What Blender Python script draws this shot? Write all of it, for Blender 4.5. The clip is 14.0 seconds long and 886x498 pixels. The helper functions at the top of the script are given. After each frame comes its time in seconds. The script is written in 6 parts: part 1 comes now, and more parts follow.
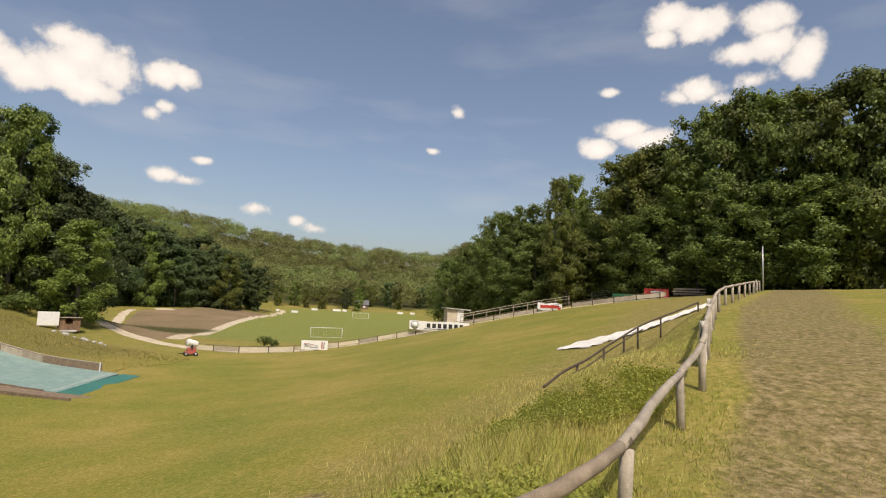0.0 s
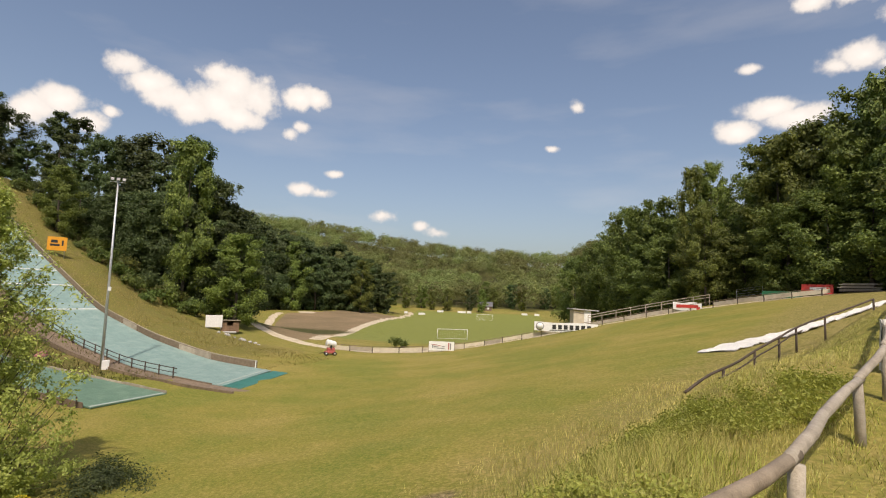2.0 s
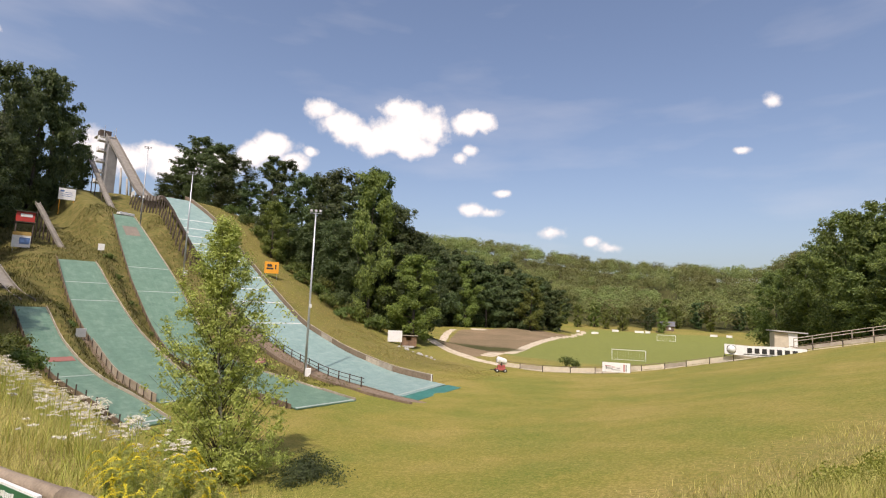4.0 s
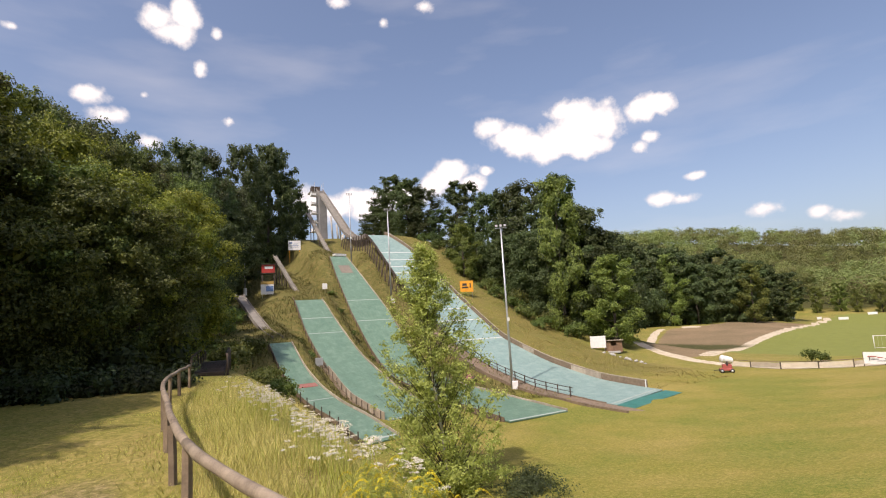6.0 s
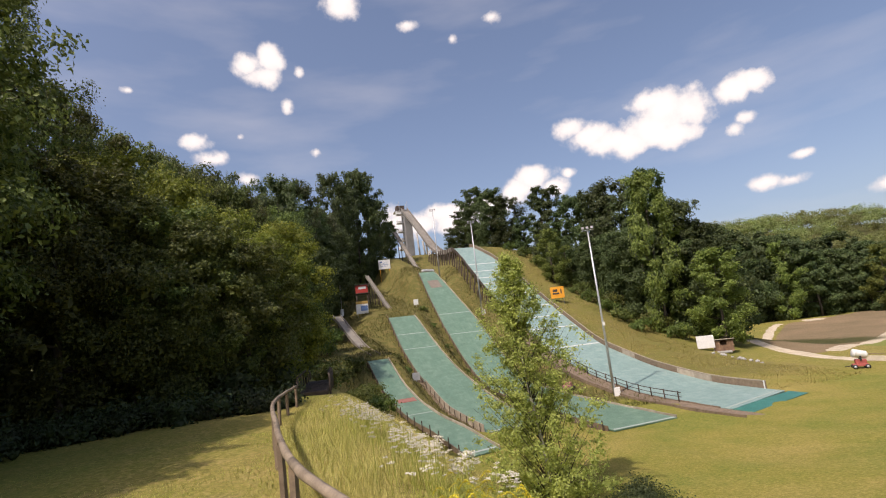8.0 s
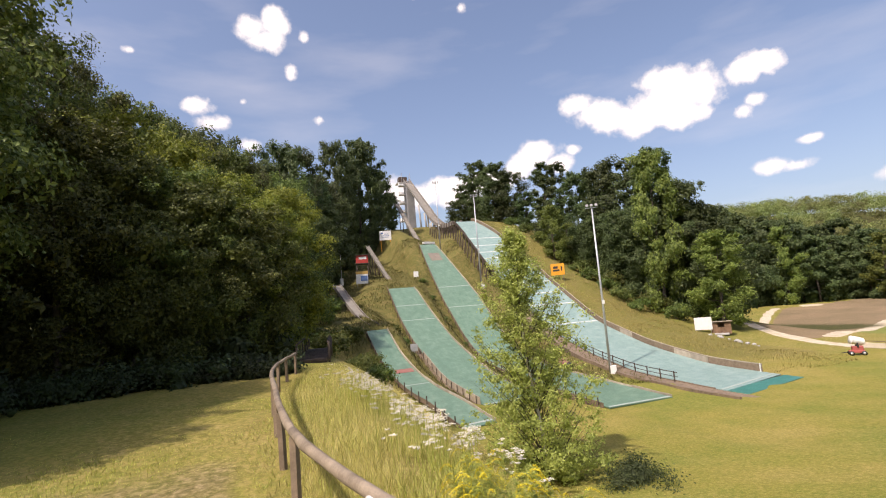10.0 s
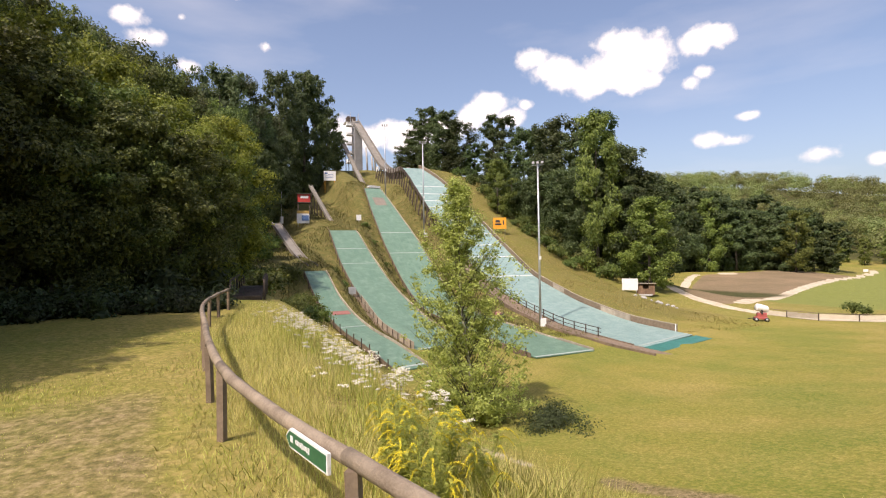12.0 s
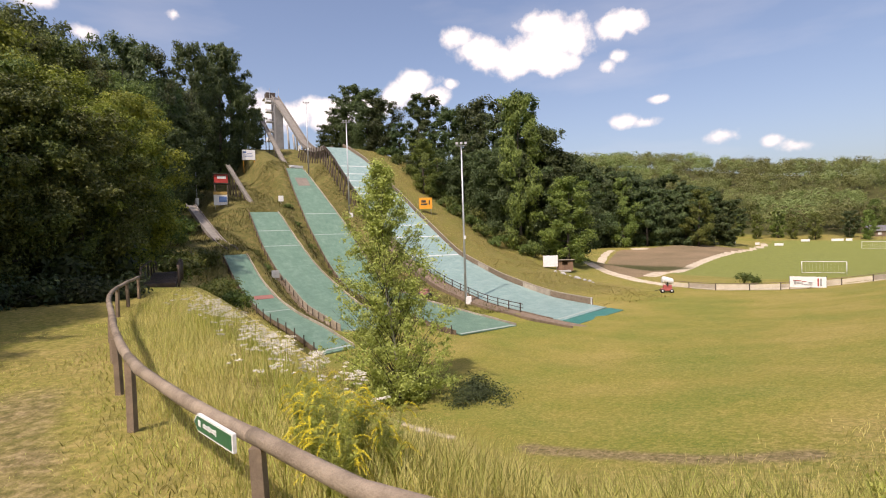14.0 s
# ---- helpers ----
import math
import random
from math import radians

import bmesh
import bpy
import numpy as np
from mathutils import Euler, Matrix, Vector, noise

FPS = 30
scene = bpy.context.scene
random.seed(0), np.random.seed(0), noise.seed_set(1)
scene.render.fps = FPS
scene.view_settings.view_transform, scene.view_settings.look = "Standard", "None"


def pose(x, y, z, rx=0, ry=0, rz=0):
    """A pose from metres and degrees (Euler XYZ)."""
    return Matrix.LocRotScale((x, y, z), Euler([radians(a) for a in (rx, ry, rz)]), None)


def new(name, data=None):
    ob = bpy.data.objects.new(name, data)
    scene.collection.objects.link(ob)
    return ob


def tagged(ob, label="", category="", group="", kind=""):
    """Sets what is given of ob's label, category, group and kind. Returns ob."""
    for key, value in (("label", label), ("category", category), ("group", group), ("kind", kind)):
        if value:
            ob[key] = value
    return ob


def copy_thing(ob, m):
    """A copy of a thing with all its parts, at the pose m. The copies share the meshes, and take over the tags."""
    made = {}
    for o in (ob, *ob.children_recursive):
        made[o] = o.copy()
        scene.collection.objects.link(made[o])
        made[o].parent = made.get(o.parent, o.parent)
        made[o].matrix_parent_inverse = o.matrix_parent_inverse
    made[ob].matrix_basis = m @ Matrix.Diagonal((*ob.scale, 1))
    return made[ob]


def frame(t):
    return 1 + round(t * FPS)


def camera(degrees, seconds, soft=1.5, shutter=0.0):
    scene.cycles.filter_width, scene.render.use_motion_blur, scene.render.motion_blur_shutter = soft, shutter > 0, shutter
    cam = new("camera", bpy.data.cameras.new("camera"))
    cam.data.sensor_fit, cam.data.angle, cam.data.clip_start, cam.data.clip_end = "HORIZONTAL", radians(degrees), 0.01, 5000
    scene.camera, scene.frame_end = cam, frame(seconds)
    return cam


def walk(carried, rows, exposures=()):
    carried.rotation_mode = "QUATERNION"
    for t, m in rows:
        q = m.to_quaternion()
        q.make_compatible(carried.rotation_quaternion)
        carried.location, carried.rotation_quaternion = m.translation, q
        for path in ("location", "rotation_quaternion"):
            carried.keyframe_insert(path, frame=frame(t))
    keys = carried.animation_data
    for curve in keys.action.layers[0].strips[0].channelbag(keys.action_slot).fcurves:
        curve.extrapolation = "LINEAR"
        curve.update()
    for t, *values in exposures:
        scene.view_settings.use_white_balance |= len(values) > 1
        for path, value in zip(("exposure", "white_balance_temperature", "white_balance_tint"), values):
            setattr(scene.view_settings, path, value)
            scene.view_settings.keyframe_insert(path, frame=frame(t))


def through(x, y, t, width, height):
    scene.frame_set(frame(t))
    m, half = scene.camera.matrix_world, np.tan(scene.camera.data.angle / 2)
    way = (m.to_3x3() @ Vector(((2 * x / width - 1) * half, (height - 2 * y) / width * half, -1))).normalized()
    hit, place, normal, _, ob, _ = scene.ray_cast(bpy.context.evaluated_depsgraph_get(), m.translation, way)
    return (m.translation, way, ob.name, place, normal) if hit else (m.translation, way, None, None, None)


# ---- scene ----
cam = camera(80.0, 14.0, soft=1.1)
# seconds, x, y, z, yaw, pitch, roll
ROWS = [
    (0.0, -0.02, -0.00, 2.00, -0.36, 5.58, 2.76),
    (0.5, -0.15, -0.17, 2.03, 2.68, 5.49, 2.64),
    (1.0, -0.11, -0.04, 2.00, 5.98, 4.96, 2.27),
    (1.5, -0.09, 0.03, 1.97, 9.10, 5.07, 2.33),
    (2.0, -0.06, 0.09, 1.96, 12.84, 5.20, 1.99),
    (2.5, 0.39, -0.01, 1.99, 18.14, 5.39, 2.25),
    (5.0, 0.36, -0.24, 1.98, 39.55, 6.64, 0.08),
    (5.5, 0.10, -0.13, 1.96, 44.93, 6.69, -1.95),
    (6.0, -0.05, -0.02, 1.96, 51.34, 7.68, -3.43),
    (6.5, 0.11, -0.02, 1.99, 55.20, 9.32, -4.04),
    (7.0, 0.21, -0.00, 2.00, 58.00, 9.83, -5.06),
    (7.5, 0.15, 0.03, 2.00, 59.73, 10.01, -6.60),
    (8.0, 0.12, 0.05, 2.00, 60.68, 9.65, -6.76),
    (10.5, -0.33, 0.10, 2.00, 60.10, 5.10, -3.71),
    (11.0, -0.31, 0.11, 2.01, 58.57, 2.98, -2.34),
    (11.5, -0.25, 0.11, 2.00, 56.58, 1.52, -0.90),
    (12.0, -0.22, 0.11, 1.99, 55.20, 0.80, -0.92),
    (12.5, -0.14, 0.11, 2.00, 53.56, -0.11, -1.48),
    (13.0, 0.03, 0.09, 2.04, 50.47, -0.97, -1.98),
    (13.5, 0.17, 0.08, 2.06, 47.74, -1.74, -1.96),
    (14.0, 0.22, 0.08, 2.07, 47.44, -1.58, -1.83),
]
PATH = [(t, pose(x, y, z, 0, 0, yaw) @ pose(0, 0, 0, 90 + pitch, 0, 0) @ pose(0, 0, 0, 0, 0, roll)) for t, x, y, z, yaw, pitch, roll in ROWS]
walk(cam, PATH, [(0.0, -0.08, 7250, 14), (2.5, -0.04, 7100, 15), (5.0, 0.24, 6720, 20), (6.0, 0.22, 6900, 20), (7.0, 0.02, 6900, 20), (8.0, 0.08, 6900, 20), (10.5, 0.40, 6950, 21), (12.5, 0.40, 6950, 21), (14.0, 0.25, 6900, 22)])

# ---------------------------------------------------------------- light
SUN_EL, SUN_AZ = 55.0, 197.0          # height, and the bearing it shines from (to the left of +y)
world = bpy.data.worlds.new("sky")
scene.world = world
world.use_nodes = True


def sky_nodes(wn):
    """A clear blue summer sky with a few fair-weather clouds at their bearings and heights."""
    nt = wn.node_tree
    nt.nodes.clear()
    out = nt.nodes.new("ShaderNodeOutputWorld")
    sky = nt.nodes.new("ShaderNodeTexSky")
    sky.sky_type, sky.sun_disc = "NISHITA", False
    sky.sun_elevation, sky.sun_rotation = radians(SUN_EL), radians(-SUN_AZ)
    sky.air_density, sky.dust_density, sky.ozone_density = 1.0, 3.0, 1.6
    coord = nt.nodes.new("ShaderNodeTexCoord")
    sep = nt.nodes.new("ShaderNodeSeparateXYZ")
    nt.links.new(coord.outputs["Generated"], sep.inputs[0])

    def math_node(op, a, b=None, clamp=False):
        n = nt.nodes.new("ShaderNodeMath")
        n.operation, n.use_clamp = op, clamp
        for k, v in enumerate((a, b)):
            if v is None:
                continue
            if isinstance(v, (int, float)):
                n.inputs[k].default_value = v
            else:
                nt.links.new(v, n.inputs[k])
        return n.outputs[0]
    neg = math_node("MULTIPLY", sep.outputs["X"], -1.0)
    az = math_node("MULTIPLY", math_node("ARCTAN2", neg, sep.outputs["Y"]), 57.29578)
    el = math_node("MULTIPLY", math_node("ARCSINE", sep.outputs["Z"]), 57.29578)
    noise_n = nt.nodes.new("ShaderNodeTexNoise")
    noise_n.inputs["Scale"].default_value = 22.0
    noise_n.inputs["Detail"].default_value = 9.0
    noise_n.inputs["Roughness"].default_value = 0.58
    nt.links.new(coord.outputs["Generated"], noise_n.inputs["Vector"])
    total = None
    for caz, cel, wx, wy in CLOUDS_EAST + CLOUDS_SOUTH_EAST + CLOUDS_WEST:
        dx = math_node("DIVIDE", math_node("SUBTRACT", az, caz), wx)
        dy = math_node("DIVIDE", math_node("SUBTRACT", el, cel), wy)
        r = math_node("SQRT", math_node("ADD", math_node("MULTIPLY", dx, dx), math_node("MULTIPLY", dy, dy)))
        # small clouds are thin and torn
        m = math_node("MULTIPLY", math_node("SUBTRACT", 1.0, r), 1.5) if wy > 1.15 else math_node("MULTIPLY", math_node("SUBTRACT", 0.95, r), 1.1)
        total = m if total is None else math_node("MAXIMUM", total, m)
    puff = math_node("MULTIPLY", math_node("SUBTRACT", noise_n.outputs["Fac"], 0.5), 2.5)
    dens = math_node("ADD", math_node("MAXIMUM", total, -1.2), puff)
    ramp = nt.nodes.new("ShaderNodeMapRange")
    ramp.interpolation_type = "SMOOTHSTEP"
    ramp.inputs["From Min"].default_value, ramp.inputs["From Max"].default_value = 0.02, 0.85
    nt.links.new(dens, ramp.inputs["Value"])
    # thin haze streaks
    wisp = nt.nodes.new("ShaderNodeTexNoise")
    wisp.inputs["Scale"].default_value, wisp.inputs["Detail"].default_value = 3.2, 7.0
    stretch = nt.nodes.new("ShaderNodeMapping")
    stretch.inputs["Scale"].default_value = (1.0, 1.0, 4.0)
    stretch.inputs["Rotation"].default_value = (0.25, 0.2, 0.0)
    nt.links.new(coord.outputs["Generated"], stretch.inputs["Vector"])
    nt.links.new(stretch.outputs[0], wisp.inputs["Vector"])
    haze = nt.nodes.new("ShaderNodeMapRange")
    haze.inputs["From Min"].default_value, haze.inputs["From Max"].default_value = 0.5, 0.8
    haze.inputs["To Max"].default_value = 0.2
    nt.links.new(wisp.outputs["Fac"], haze.inputs["Value"])
    cover = math_node("MAXIMUM", ramp.outputs[0], haze.outputs[0])
    shade = nt.nodes.new("ShaderNodeMapRange")
    shade.inputs["From Min"].default_value, shade.inputs["From Max"].default_value = 0.3, 1.6
    shade.inputs["To Min"].default_value, shade.inputs["To Max"].default_value = 0.80, 1.0
    nt.links.new(dens, shade.inputs["Value"])
    white = nt.nodes.new("ShaderNodeCombineXYZ")
    for k, v in enumerate(CLOUD_WHITE):
        nt.links.new(math_node("MULTIPLY", shade.outputs[0], v), white.inputs[k])
    mix = nt.nodes.new("ShaderNodeMix")
    mix.data_type = "RGBA"
    nt.links.new(cover, mix.inputs["Factor"])
    nt.links.new(sky.outputs[0], mix.inputs["A"])
    nt.links.new(white.outputs[0], mix.inputs["B"])
    bg = nt.nodes.new("ShaderNodeBackground")
    bg.inputs["Strength"].default_value = SKY
    nt.links.new(mix.outputs["Result"], bg.inputs["Color"])
    nt.links.new(bg.outputs[0], out.inputs["Surface"])


SKY = 0.146
CLOUD_WHITE = (7.4, 7.25, 7.1)
# bearing, height, half width, half height, in degrees
CLOUDS_EAST = [
    (45.0, 20.1, 2.4, 1.4), (43.4, 19.0, 2.9, 1.7), (41.5, 17.8, 3.3, 1.8), (39.3, 17.3, 2.8, 1.7), (37.4, 18.4, 3.2, 2.5), (35.5, 19.7, 4.0, 2.8),
    (33.4, 19.4, 3.0, 2.5), (35.1, 17.2, 3.4, 1.6), (36.8, 20.9, 2.8, 1.5), (29.0, 19.9, 2.4, 1.6), (27.1, 19.9, 1.7, 1.4), (29.8, 16.3, 1.1, 0.9),
    (28.6, 17.1, 1.4, 0.8), (28.3, 10.8, 2.2, 0.8), (26.2, 10.5, 1.7, 0.7), (24.8, 12.6, 1.4, 0.55), (19.7, 8.5, 2.3, 0.95), (13.4, 6.9, 1.9, 0.8), (15.6, 7.6, 1.3, 0.7),
]
CLOUDS_SOUTH_EAST = [
    (-1.4, 20.1, 1.2, 0.9), (1.2, 16.0, 1.1, 0.45), (-23.5, 28.1, 3.8, 1.7), (-26.5, 26.9, 3.6, 1.8), (-23.0, 26.3, 2.0, 1.2), (-29.8, 24.2, 2.5, 1.4),
    (-32.9, 24.5, 2.9, 1.8), (-35.4, 23.0, 2.2, 2.2), (-32.1, 26.4, 3.3, 1.6), (-31.1, 21.6, 2.3, 1.0), (-26.5, 21.3, 2.8, 1.5), (-24.5, 20.8, 2.3, 1.1),
    (-27.9, 20.4, 1.9, 1.0), (-19.3, 18.2, 3.7, 1.2), (-16.5, 16.5, 2.5, 1.3), (-21.4, 17.2, 3.4, 1.3), (-17.6, 21.9, 1.4, 0.6),
]
CLOUDS_WEST = [
    (52.1, 14.6, 2.4, 1.8), (49.7, 16.0, 2.7, 1.4), (47.6, 14.7, 1.8, 1.2), (46.0, 15.7, 1.1, 0.6), (60.1, 13.6, 4.4, 1.3), (58.9, 12.4, 3.8, 1.8),
    (62.8, 12.6, 3.2, 1.8), (55.2, 13.6, 3.7, 1.7), (65.6, 13.0, 2.6, 2.0), (80.1, 29.6, 2.0, 1.6), (77.9, 30.2, 2.1, 1.8), (78.7, 28.4, 2.5, 1.5),
    (74.7, 29.0, 0.8, 0.8), (76.3, 25.5, 0.9, 1.1), (69.6, 35.0, 2.8, 1.7), (61.8, 32.9, 1.6, 0.7), (56.7, 31.0, 0.8, 0.7), (51.8, 32.4, 1.7, 0.9),
    (86.0, 22.0, 1.9, 1.1), (84.2, 20.4, 2.3, 0.9), (81.4, 22.6, 0.9, 0.7), (81.0, 18.4, 1.6, 0.9), (73.6, 21.0, 0.9, 0.8), (91.8, 26.2, 0.9, 0.5),
]
sky_nodes(world)
sun = new("sun", bpy.data.lights.new("sun", "SUN"))
sun.data.energy, sun.data.angle, sun.data.color = 3.6, radians(0.6), (1.0, 0.95, 0.86)
sun.matrix_world = pose(0, 0, 60, 0, 0, SUN_AZ) @ pose(0, 0, 0, SUN_EL - 90, 0, 0)

# ---------------------------------------------------------------- materials
def links(m):
    m.use_nodes = True
    nt = m.node_tree
    return nt, nt.nodes["Principled BSDF"]


def noise_node(nt, scale, detail=4.0, rough=0.6, coords="Object"):
    c = nt.nodes.new("ShaderNodeTexCoord")
    n = nt.nodes.new("ShaderNodeTexNoise")
    n.inputs["Scale"].default_value, n.inputs["Detail"].default_value, n.inputs["Roughness"].default_value = scale, detail, rough
    nt.links.new(c.outputs[coords], n.inputs["Vector"])
    return n


def ramp_node(nt, fac, stops):
    r = nt.nodes.new("ShaderNodeValToRGB")
    while len(r.color_ramp.elements) < len(stops):
        r.color_ramp.elements.new(0.5)
    for e, (p, c) in zip(r.color_ramp.elements, stops):
        e.position, e.color = p, (*c, 1)
    nt.links.new(fac, r.inputs["Fac"])
    return r.outputs["Color"]


def mix_node(nt, fac, a, b, mode="MIX"):
    n = nt.nodes.new("ShaderNodeMix")
    n.data_type, n.blend_type = "RGBA", mode
    for sock, v in ((n.inputs["Factor"], fac), (n.inputs["A"], a), (n.inputs["B"], b)):
        if isinstance(v, (int, float)):
            sock.default_value = v
        elif isinstance(v, tuple):
            sock.default_value = (*v, 1)
        else:
            nt.links.new(v, sock)
    return n.outputs["Result"]


def bump_node(nt, bsdf, height, strength, distance):
    b = nt.nodes.new("ShaderNodeBump")
    b.inputs["Strength"].default_value, b.inputs["Distance"].default_value = strength, distance
    nt.links.new(height, b.inputs["Height"])
    nt.links.new(b.outputs[0], bsdf.inputs["Normal"])


def surface(name, dark, light, scale=6.0, fine=60.0, rough=0.75, metal=0.0, bump=0.3, dist=0.01, coords="Object", per_object=0.0):
    """A worn surface: colour that varies at a coarse and a fine scale, with a fine relief."""
    m = bpy.data.materials.new(name)
    nt, b = links(m)
    n1, n2 = noise_node(nt, scale, 5, 0.62, coords), noise_node(nt, fine, 3, 0.6, coords)
    mid = tuple((p + q) / 2 for p, q in zip(dark, light))
    col = ramp_node(nt, n1.outputs["Fac"], [(0.3, dark), (0.5, mid), (0.7, light)])
    col = mix_node(nt, 0.35, col, ramp_node(nt, n2.outputs["Fac"], [(0.3, tuple(v * 0.6 for v in mid)), (0.7, tuple(min(1, v * 1.35) for v in mid))]))
    if per_object:
        info = nt.nodes.new("ShaderNodeObjectInfo")
        hsv = nt.nodes.new("ShaderNodeHueSaturation")
        rng = nt.nodes.new("ShaderNodeMapRange")
        rng.inputs["To Min"].default_value, rng.inputs["To Max"].default_value = 1 - per_object, 1 + per_object
        nt.links.new(info.outputs["Random"], rng.inputs["Value"])
        nt.links.new(rng.outputs[0], hsv.inputs["Value"])
        nt.links.new(col, hsv.inputs["Color"])
        col = hsv.outputs[0]
    nt.links.new(col, b.inputs["Base Color"])
    b.inputs["Roughness"].default_value, b.inputs["Metallic"].default_value = rough, metal
    bump_node(nt, b, n2.outputs["Fac"], bump, dist)
    return m


def leaf_material(name, dark, light, hue=0.03, patch=0.35, through=0.45, tone=False, vary=(0.78, 1.25), deep=0.8):
    """Leaves: colour differs from clump to clump and tree to tree; light comes through a little."""
    m = bpy.data.materials.new(name)
    nt, b = links(m)
    dark, light = tuple(v * 0.78 for v in dark), tuple(v * 0.78 for v in light)
    geo, info = nt.nodes.new("ShaderNodeNewGeometry"), nt.nodes.new("ShaderNodeObjectInfo")
    n = noise_node(nt, patch, 3)
    col = ramp_node(nt, geo.outputs["Random Per Island"], [(0.0, dark), (0.55, tuple((p + q) / 2 for p, q in zip(dark, light))), (1.0, light)])
    col = mix_node(nt, n.outputs["Fac"], tuple(v * deep for v in dark), col)
    hsv = nt.nodes.new("ShaderNodeHueSaturation")
    for sock, lo, hi in (("Hue", 0.5 - hue, 0.5 + hue), ("Value", *vary)):
        r = nt.nodes.new("ShaderNodeMapRange")
        r.inputs["To Min"].default_value, r.inputs["To Max"].default_value = lo, hi
        if tone:
            own = nt.nodes.new("ShaderNodeAttribute")
            own.attribute_name = "tone"
            nt.links.new(own.outputs["Fac"], r.inputs["Value"])
        else:
            nt.links.new(info.outputs["Random"], r.inputs["Value"])
        nt.links.new(r.outputs[0], hsv.inputs[sock])
    nt.links.new(col, hsv.inputs["Color"])
    nt.links.new(hsv.outputs[0], b.inputs["Base Color"])
    b.inputs["Roughness"].default_value = 0.55
    b.inputs["Specular IOR Level"].default_value = 0.25
    tr = nt.nodes.new("ShaderNodeBsdfTranslucent")
    nt.links.new(mix_node(nt, 1.0, hsv.outputs[0], (through * 1.8, through * 1.8, through * 1.5), "MULTIPLY"), tr.inputs["Color"])
    mx = nt.nodes.new("ShaderNodeAddShader")
    nt.links.new(b.outputs[0], mx.inputs[0])
    nt.links.new(tr.outputs[0], mx.inputs[1])
    nt.links.new(mx.outputs[0], nt.nodes["Material Output"].inputs["Surface"])
    return m


def ground_material():
    m = bpy.data.materials.new("meadow")
    nt, b = links(m)
    big, mid_n, fine = noise_node(nt, 0.09, 5, 0.6), noise_node(nt, 0.9, 5, 0.65), noise_node(nt, 14.0, 4, 0.7)
    grass = ramp_node(nt, big.outputs["Fac"], [(0.38, (0.135, 0.17, 0.022)), (0.5, (0.24, 0.208, 0.040)), (0.62, (0.36, 0.262, 0.082))])
    grass = mix_node(nt, 0.4, grass, ramp_node(nt, mid_n.outputs["Fac"], [(0.3, (0.10, 0.13, 0.016)), (0.7, (0.28, 0.225, 0.062))]))
    # mowing tracks, faint, across the outrun
    wave = nt.nodes.new("ShaderNodeTexWave")
    wave.inputs["Scale"].default_value, wave.inputs["Distortion"].default_value, wave.inputs["Detail"].default_value = 0.06, 6.0, 2.0
    wave.bands_direction = "Y"
    wc = nt.nodes.new("ShaderNodeTexCoord")
    nt.links.new(wc.outputs["Object"], wave.inputs["Vector"])
    tuft = noise_node(nt, 5.5, 6, 0.72)
    grass = mix_node(nt, 0.36, grass, ramp_node(nt, tuft.outputs["Fac"], [(0.41, (0.085, 0.11, 0.02)), (0.5, (0.19, 0.185, 0.04)), (0.59, (0.36, 0.28, 0.10))]))
    grass = mix_node(nt, 0.06, grass, ramp_node(nt, wave.outputs["Fac"], [(0.3, (0.10, 0.13, 0.02)), (0.7, (0.27, 0.22, 0.09))]))

    def attr(name):
        a = nt.nodes.new("ShaderNodeAttribute")
        a.attribute_name = name
        return a.outputs["Fac"]

    def edge(fac, lo, hi):
        """A mask with a ragged edge."""
        s = nt.nodes.new("ShaderNodeMath")
        s.operation = "MULTIPLY_ADD"
        nt.links.new(mid_n.outputs["Fac"], s.inputs[0])
        s.inputs[1].default_value = 0.6
        nt.links.new(fac, s.inputs[2])
        r = nt.nodes.new("ShaderNodeMapRange")
        r.interpolation_type = "SMOOTHSTEP"
        r.inputs["From Min"].default_value, r.inputs["From Max"].default_value = lo + 0.3, hi + 0.3
        nt.links.new(s.outputs[0], r.inputs["Value"])
        return r.outputs[0]
    dry = ramp_node(nt, mid_n.outputs["Fac"], [(0.25, (0.145, 0.145, 0.03)), (0.5, (0.26, 0.205, 0.068)), (0.72, (0.36, 0.27, 0.12))])
    dry = mix_node(nt, 0.7, dry, ramp_node(nt, tuft.outputs["Fac"], [(0.42, (0.075, 0.09, 0.015)), (0.5, (0.19, 0.17, 0.045)), (0.58, (0.36, 0.275, 0.12))]))
    col = mix_node(nt, edge(attr("dry"), 0.2, 0.8), grass, dry)
    worn = ramp_node(nt, tuft.outputs["Fac"], [(0.38, (0.10, 0.085, 0.034)), (0.5, (0.182, 0.142, 0.066)), (0.62, (0.285, 0.22, 0.122))])
    col = mix_node(nt, edge(attr("worn"), 0.35, 1.0), col, worn)
    hill_c = ramp_node(nt, mid_n.outputs["Fac"], [(0.3, (0.08, 0.085, 0.022)), (0.5, (0.135, 0.122, 0.038)), (0.72, (0.22, 0.17, 0.07))])
    col = mix_node(nt, edge(attr("hill"), 0.3, 0.7), col, hill_c)
    pitch_c = ramp_node(nt, mid_n.outputs["Fac"], [(0.3, (0.15, 0.175, 0.042)), (0.7, (0.21, 0.22, 0.06))])
    col = mix_node(nt, edge(attr("field"), 0.35, 0.65), col, pitch_c)
    brown = ramp_node(nt, big.outputs["Fac"], [(0.3, (0.17, 0.13, 0.075)), (0.7, (0.25, 0.18, 0.11))])
    col = mix_node(nt, edge(attr("brown"), 0.35, 0.65), col, brown)
    dirt = ramp_node(nt, mid_n.outputs["Fac"], [(0.3, (0.40, 0.33, 0.23)), (0.7, (0.62, 0.54, 0.42))])
